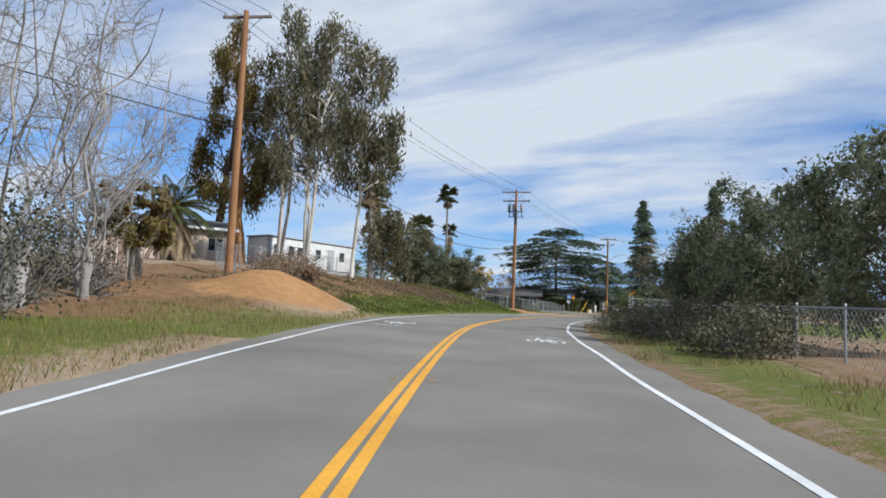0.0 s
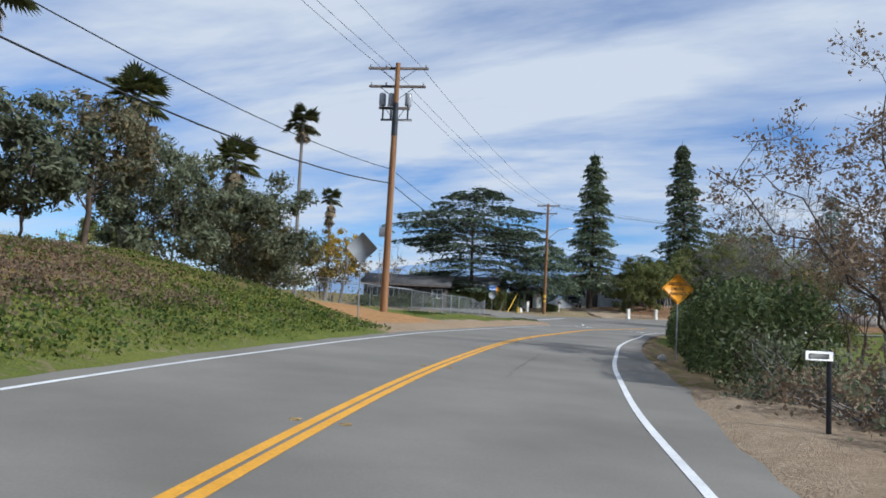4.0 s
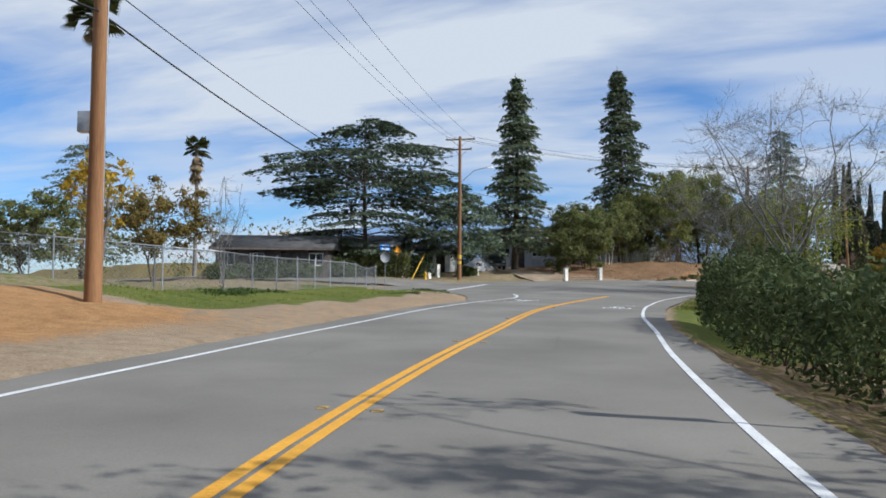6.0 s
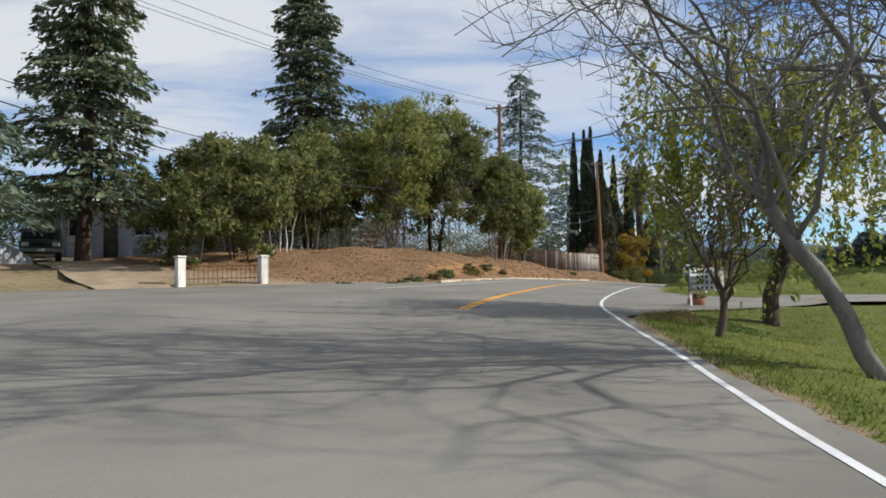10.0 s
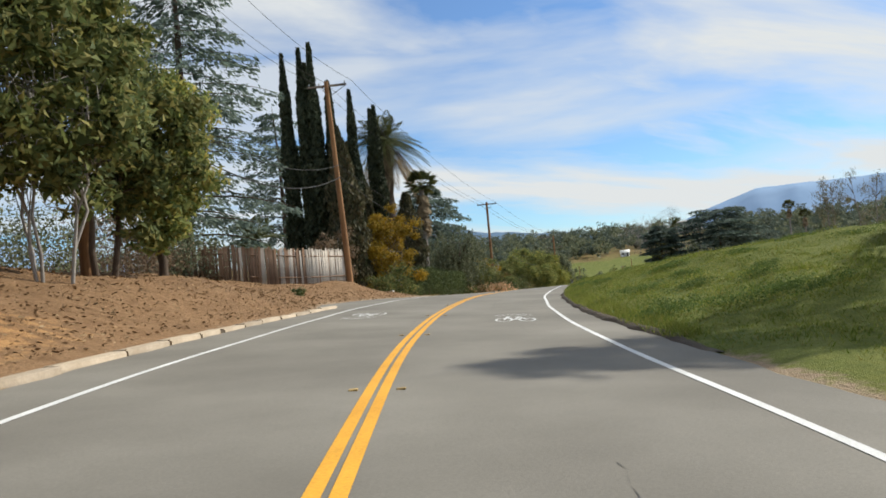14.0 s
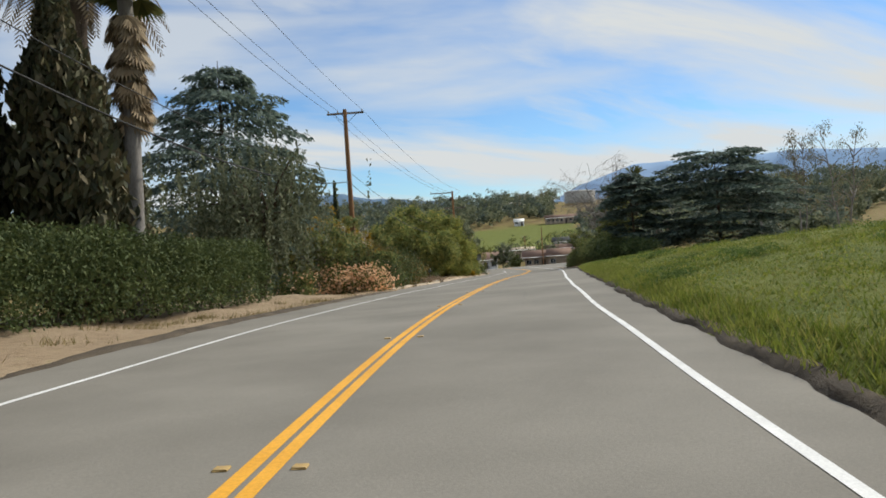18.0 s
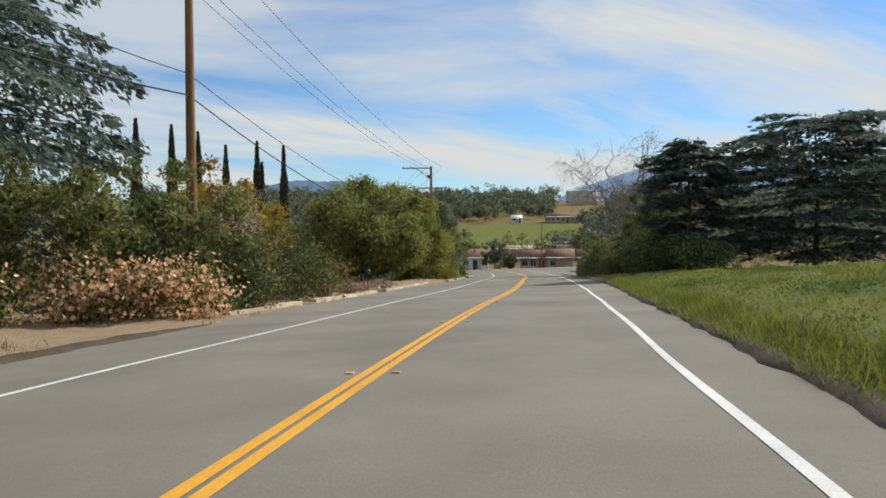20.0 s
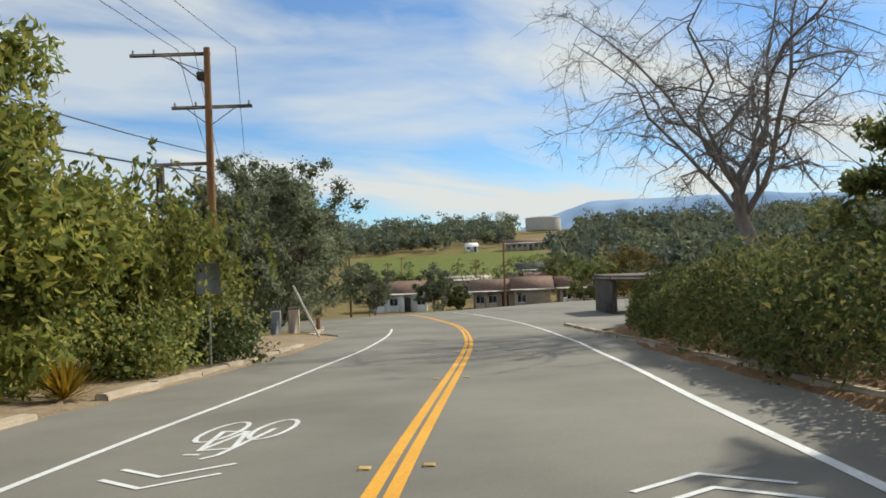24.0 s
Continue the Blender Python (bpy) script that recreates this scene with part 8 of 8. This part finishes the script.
ridge("backdrop_range", "distant mountains tinted blue for haze behind the trees", -8, 40, 4300, [20, 200, 300, 380, 400, 430, 400, 300, 160, 30], 7, HAZE_FAR, 0.05)


def far_woods(name, label, places, seed, material, size=0.55, rich=1.0):
    """Woods in the distance: every tree a trunk and an uneven crown of clumps, all in one mesh."""
    rng = np.random.default_rng(seed)
    g = Geo()
    cs = []
    for x, y, h, w in places:
        z = gz(x, y)
        nc = 9
        c = clumps(rng, nc, w, h, h * 0.2) + np.array([x, y, z])
        n = int((56 + 12 * w) * rich)
        i = rng.integers(0, nc, n)
        cs.append(c[i] + unit(rng, n) * (rng.uniform(0, 1, (n, 1)) ** 0.5) * w * 0.27 * np.array([1, 1, 0.75]))
    leaves(g, np.vstack(cs), size, rng, 1.5, tri=True)
    return setting(name, g, material, label, "trees", "stuff")


rng = np.random.default_rng(77)


def ring_places(n, r0, r1, a0, a1, cx=182.0, cy=189.0, hmin=4, hmax=9):
    out = []
    for k in range(n):
        r, a = math.sqrt(rng.uniform(r0 * r0, r1 * r1)), radians(rng.uniform(a0, a1))
        h = rng.uniform(hmin, hmax)
        out.append((cx + r * math.sin(a), cy + r * math.cos(a), h, h * rng.uniform(0.6, 1.1)))
    return out


# the far slope, as seen down the road: bearings 40 to 100 degrees
far = ring_places(800, 300, 800, 40, 103, hmin=3, hmax=15) + ring_places(800, 290, 470, 46, 98, hmin=4, hmax=9) + ring_places(320, 150, 300, 75, 100, hmin=4, hmax=9) + ring_places(100, 185, 300, 42, 58, hmin=4, hmax=8)
far = [p for p in far if not (72.0 < math.degrees(math.atan2(p[0] - 174.8, p[1] - 185.8)) < 76.5 and p[0] > 480) and not (math.hypot(p[0] - 462, p[1] - 296) < 14 or math.hypot(p[0] - 470, p[1] - 276) < 22)]
far_woods("far_woods", "mixed trees on the far hillside, greyed blue for haze", far[::2], 11, L_FAR_HAZE, 1.15, 0.9)
far_woods("far_woods", "mixed grey-green trees on the far hillside", far[1::2], 12, L_OLIVE, 1.15, 0.9)
HOMES = ((280.6, 238.1), (283.0, 222.5), (286.0, 212.5), (313.0, 240.5), (318.0, 230.0), (340.2, 232.9))
low = [p for p in ring_places(150, 92, 185, 38, 104, hmin=3, hmax=7) if not (62 < math.degrees(math.atan2(p[0] - 182, p[1] - 189)) < 80 and math.hypot(p[0] - 182, p[1] - 189) < 108) and min(math.hypot(p[0] - q[0], p[1] - q[1]) for q in HOMES) > 9]
far_woods("valley_trees", "dark bushy trees round the valley houses", low[::2], 13, L_OAK, 0.45)
far_woods("valley_trees", "grey-green trees round the valley houses", low[1::2], 14, L_OLIVE, 0.45)
# behind everything: woods that close the view to the sides
side = [(x, y, h, w) for x, y, h, w in [(rng.uniform(-150, 330), rng.uniform(-60, 360), rng.uniform(5, 11), rng.uniform(5, 10)) for k in range(1000)]]
ss, dd = along(np.array([p[0] for p in side]), np.array([p[1] for p in side]))
side = [p for p, s, d in zip(side, ss, dd) if (55 if d < 0 else 48) < abs(d) < 130 and 8 < s < 330 and not (d > 0 and 196 < s < 262 and d < 110)]
far_woods("side_woods", "belt of trees behind the gardens", side[::3], 15, L_OAK, 0.42)
far_woods("side_woods", "belt of grey-green trees behind the gardens", side[1::3], 16, L_OLIVE, 0.42)
far_woods("side_woods", "belt of brownish trees behind the gardens", side[2::3], 17, L_BROWN, 0.42)
for k, (t_, x, y, h, w) in enumerate(((0, 255.0, 157.0, 25.0, 12), (0, 262.0, 146.0, 24.0, 11), (0, 248.0, 163.0, 21.0, 9), (0, 572.0, 322.0, 15.0, 14), (0, 556.0, 330.0, 12.0, 9))):
    gum_tree("far_gum", "tall gum tree on the skyline", on_ground(x, y), h, w, 700 + k, 2, BARK_GREY, 2600, "gums on the skyline")
for k, (x, y, h) in enumerate(((250.0, 172.0, 17), (262.0, 171.0, 16))):
    fan_palm("far_palm", "small palm on the skyline", on_ground(x, y), h, 720 + k, 1.4, "palms on the skyline")

# houses in the valley
house("valley_house", "white house with a brown gabled roof down the road", 280.6, 238.1, -64, 8.0, 7.0, 2.6, ROOF_RED, WHITE, 0.6, 1.7, 3)
house("valley_house", "tan house with a brown hipped roof down the road", 283.0, 222.5, -70, 9.0, 7.0, 2.6, ROOF_RED, STUCCO, 0.6, 1.5, 4)
house("valley_house", "brown gabled house wing with a white window down the road", 281.5, 218.0, -70, 5.0, 5.0, 2.7, ROOF_RED, STUCCO, 0.5, 1.6, 1, False)
house("valley_house", "tan house with a shingled roof behind a wall", 286.0, 212.5, -70, 5.5, 5.5, 2.7, ROOF_RED, STUCCO, 0.5, 1.5, 2)
house("valley_house", "flat cream building behind the houses", 313.0, 240.5, -66, 9.0, 7.0, 3.2, STUCCO, STUCCO, 0.4, 0.6, 4)
house("valley_house", "tan house behind the houses", 318.0, 230.0, -66, 7.0, 6.0, 3.0, ROOF_RED, STUCCO, 0.4, 1.0, 3)
house("valley_house", "grey house with a white veranda", 340.2, 232.9, -66, 10.0, 7.0, 3.2, ROOF_GREY, STUCCO_GREY, 0.8, 1.4, 4)
house("valley_house", "small white barn at the top of the field", 462.0, 296.0, -66, 4.6, 3.6, 2.0, WHITE, WHITE, 0.3, 1.4, 1)
house("valley_house", "long low house at the top of the field", 470.0, 276.0, -66, 17.0, 7.0, 2.6, ROOF_RED, STUCCO, 0.6, 1.4, 7)
house("valley_house", "white flat house on the far hill", 640.0, 372.0, -66, 26.0, 10.0, 4.0, PALE_STONE, WHITE, 0.6, 1.0, 6)
house("valley_house", "pale house on the far hill", 610.0, 400.0, -66, 22.0, 10.0, 4.0, ROOF_GREY, WHITE, 0.6, 1.0, 6)
t = thing("water_tank", "large pale round water tank on the hill", "water tank", (672.0, 326.0, gz(672.0, 326.0) + 1))
part("shell", Geo().lathe([(11.5, 0), (11.5, 8.4), (11.3, 8.6), (6.0, 9.3), (0, 9.6)], 32), PALE_STONE, t)
part("rim", Geo().lathe([(11.6, 8.2), (11.75, 8.25), (11.75, 8.5), (11.6, 8.55)], 32), WHITE, t)
for k, (x, y, h) in enumerate(((268.5, 217.5, 9.5), (262.0, 236.0, 8.0), (300.0, 250.0, 7.0), (318.0, 240.0, 7.0), (330.0, 262.0, 7))):
    g = gz(x, y)
    utility_pole((x, y, g), h, "dark timber pole by the valley houses", -66, [(h - 0.3, 1.6, 0)] if k > 1 else [], r=0.14)
t = thing("garden_wall", "low cream garden wall in front of the houses", "wall", (279.0, 208.0, gz(279.0, 208.0)), -70)
part("wall", Geo().box((0, 0, 0.55), (9.0, 0.25, 1.3)), STUCCO, t)
part("coping", Geo().box((0, 0, 1.24), (9.1, 0.34, 0.08)), PALE_STONE, t)
for k in (-4.4, 0, 4.4):
    part("pier", Geo().box((k, 0, 0.7), (0.5, 0.5, 1.6)), WHITE, t)
# ---- grass, weeds and litter ----
def clear(xy):
    """Only the places off the pavement and off the bare earth."""
    s, d = along(xy[:, 0], xy[:, 1])
    e = rough(xy[:, 0], xy[:, 1], s, d)[1]
    return xy[(e > 0.04) & (ochre_at(xy[:, 0], xy[:, 1], s, d, e) < 0.3)]


rng = np.random.default_rng(9)
hill = np.vstack([scatter(rng, 60000, 196, 266, 4.6, 12), scatter(rng, 30000, 200, 298, 4.6, 22), scatter(rng, 20000, 262, 300, 4.7, 12)])
blades("hill_grass", "fresh green grass on the hillside", clear(hill), 0.08, 1, L_GRASS, wide=0.014, lean=0.9)
tall = np.vstack([scatter(rng, 24000, 198, 300, 4.4, 5.1), scatter(rng, 16000, 200, 295, 5, 16, 0.35)])
blades("tall_grass", "taller seeding grass on the hillside", clear(tall), 0.19, 2, L_GRASS, wide=0.011, lean=0.6)
lawn = np.vstack([scatter(rng, 16000, 131, 170, 4.8, 12), scatter(rng, 12000, 180, 200, 5.5, 16), scatter(rng, 6000, 131, 168, 4.4, 5.6)])
blades("lawn_grass", "green grass beside the bend", clear(lawn), 0.1, 3, L_GRASS, wide=0.014, lean=0.8)
left_g = np.vstack([scatter(rng, 14000, 36, 100, -8.5, -4.2), scatter(rng, 12000, 60, 104, -8, -4.2), scatter(rng, 8000, 118, 146, -13, -7.4)])
blades("verge_grass", "short green grass on the bank", clear(left_g), 0.09, 4, L_GRASS, wide=0.013, lean=0.7)
dry = np.vstack([scatter(rng, 7000, 36, 60, -9, -4.0), scatter(rng, 9000, 60, 104, -14, -6.5), scatter(rng, 3500, 36, 78, 4.2, 7.5, 0.3), scatter(rng, 1800, 133, 139, 5.2, 6.4, 0.25), scatter(rng, 3000, 240, 300, -8, -5.6, 0.25), scatter(rng, 2500, 163, 171, 4.6, 6.0), scatter(rng, 2400, 141.5, 146, 5.7, 7.2, 0.3)])
blades("dry_grass", "straw-coloured dry grass along the verge", clear(dry), 0.2, 5, L_DRYGRASS, wide=0.008, lean=0.5)


def weeds(name, label, xy, seed, size=0.09, h=0.2, material=None, per=14, wide=0.13):
    rng = np.random.default_rng(seed)
    c = np.repeat(clear(xy), per, axis=0)
    c = c + rng.normal(size=c.shape) * wide
    s, d = along(c[:, 0], c[:, 1])
    z = ground_z(c[:, 0], c[:, 1]) + rough(c[:, 0], c[:, 1], s, d)[0] + rng.uniform(0.02, h, len(c))
    return setting(name, leaves(Geo(), np.column_stack([c, z]), size, rng, 1.3), material or L_WEED, label, "weeds", "stuff")


weeds("bank_weeds", "leafy green weeds on the bank", np.vstack([scatter(rng, 800, 60, 104, -7.2, -4.4), scatter(rng, 340, 92, 104, -12, -6), scatter(rng, 240, 60, 84, -12, -7), scatter(rng, 420, 120, 146, -12, -8, 0.5), scatter(rng, 240, 124, 140, 5.4, 9, 0.5)]), 21, 0.07, 0.14, None, 10, 0.16)
weeds("light_bank_weeds", "yellow-green weeds on the bank", np.vstack([scatter(rng, 1300, 58, 104, -7.6, -4.3), scatter(rng, 600, 92, 104, -12, -6)]), 23, 0.055, 0.16, L_GRASS, 9, 0.15)
weeds("withered_weeds", "withered brown weeds on the bank", np.vstack([scatter(rng, 1700, 82, 96, -11, -6.2), scatter(rng, 700, 58, 90, -13, -7.5), scatter(rng, 420, 60, 104, -12, -4.8)]), 24, 0.055, 0.2, L_DRY, 9, 0.16)
weeds("hill_weeds", "clumps of leafy weeds in the grass", np.vstack([scatter(rng, 2400, 200, 295, 5, 20, 0.5), scatter(rng, 1400, 200, 262, 4.7, 12, 0.3), scatter(rng, 160, 131, 168, 5, 9, 0.4)]), 22, 0.035, 0.2, None, 14, 0.12)
weeds("light_hill_weeds", "yellow-green weeds in the grass", np.vstack([scatter(rng, 2600, 200, 300, 4.8, 16), scatter(rng, 1200, 200, 262, 4.7, 10)]), 25, 0.035, 0.16, L_GRASS, 10, 0.1)
li = scatter(rng, 26000, 174, 236, -16, -5.2)
s_, d_ = along(li[:, 0], li[:, 1])
zz = ground_z(li[:, 0], li[:, 1]) + rough(li[:, 0], li[:, 1], s_, d_)[0] + 0.015
setting("bark_litter", leaves(Geo(), np.column_stack([li, zz]), 0.048, rng, 2.2, 0, None, 0.75), L_LITTER, "brown bark chips and dead leaves on the bank", "mulch", "stuff")
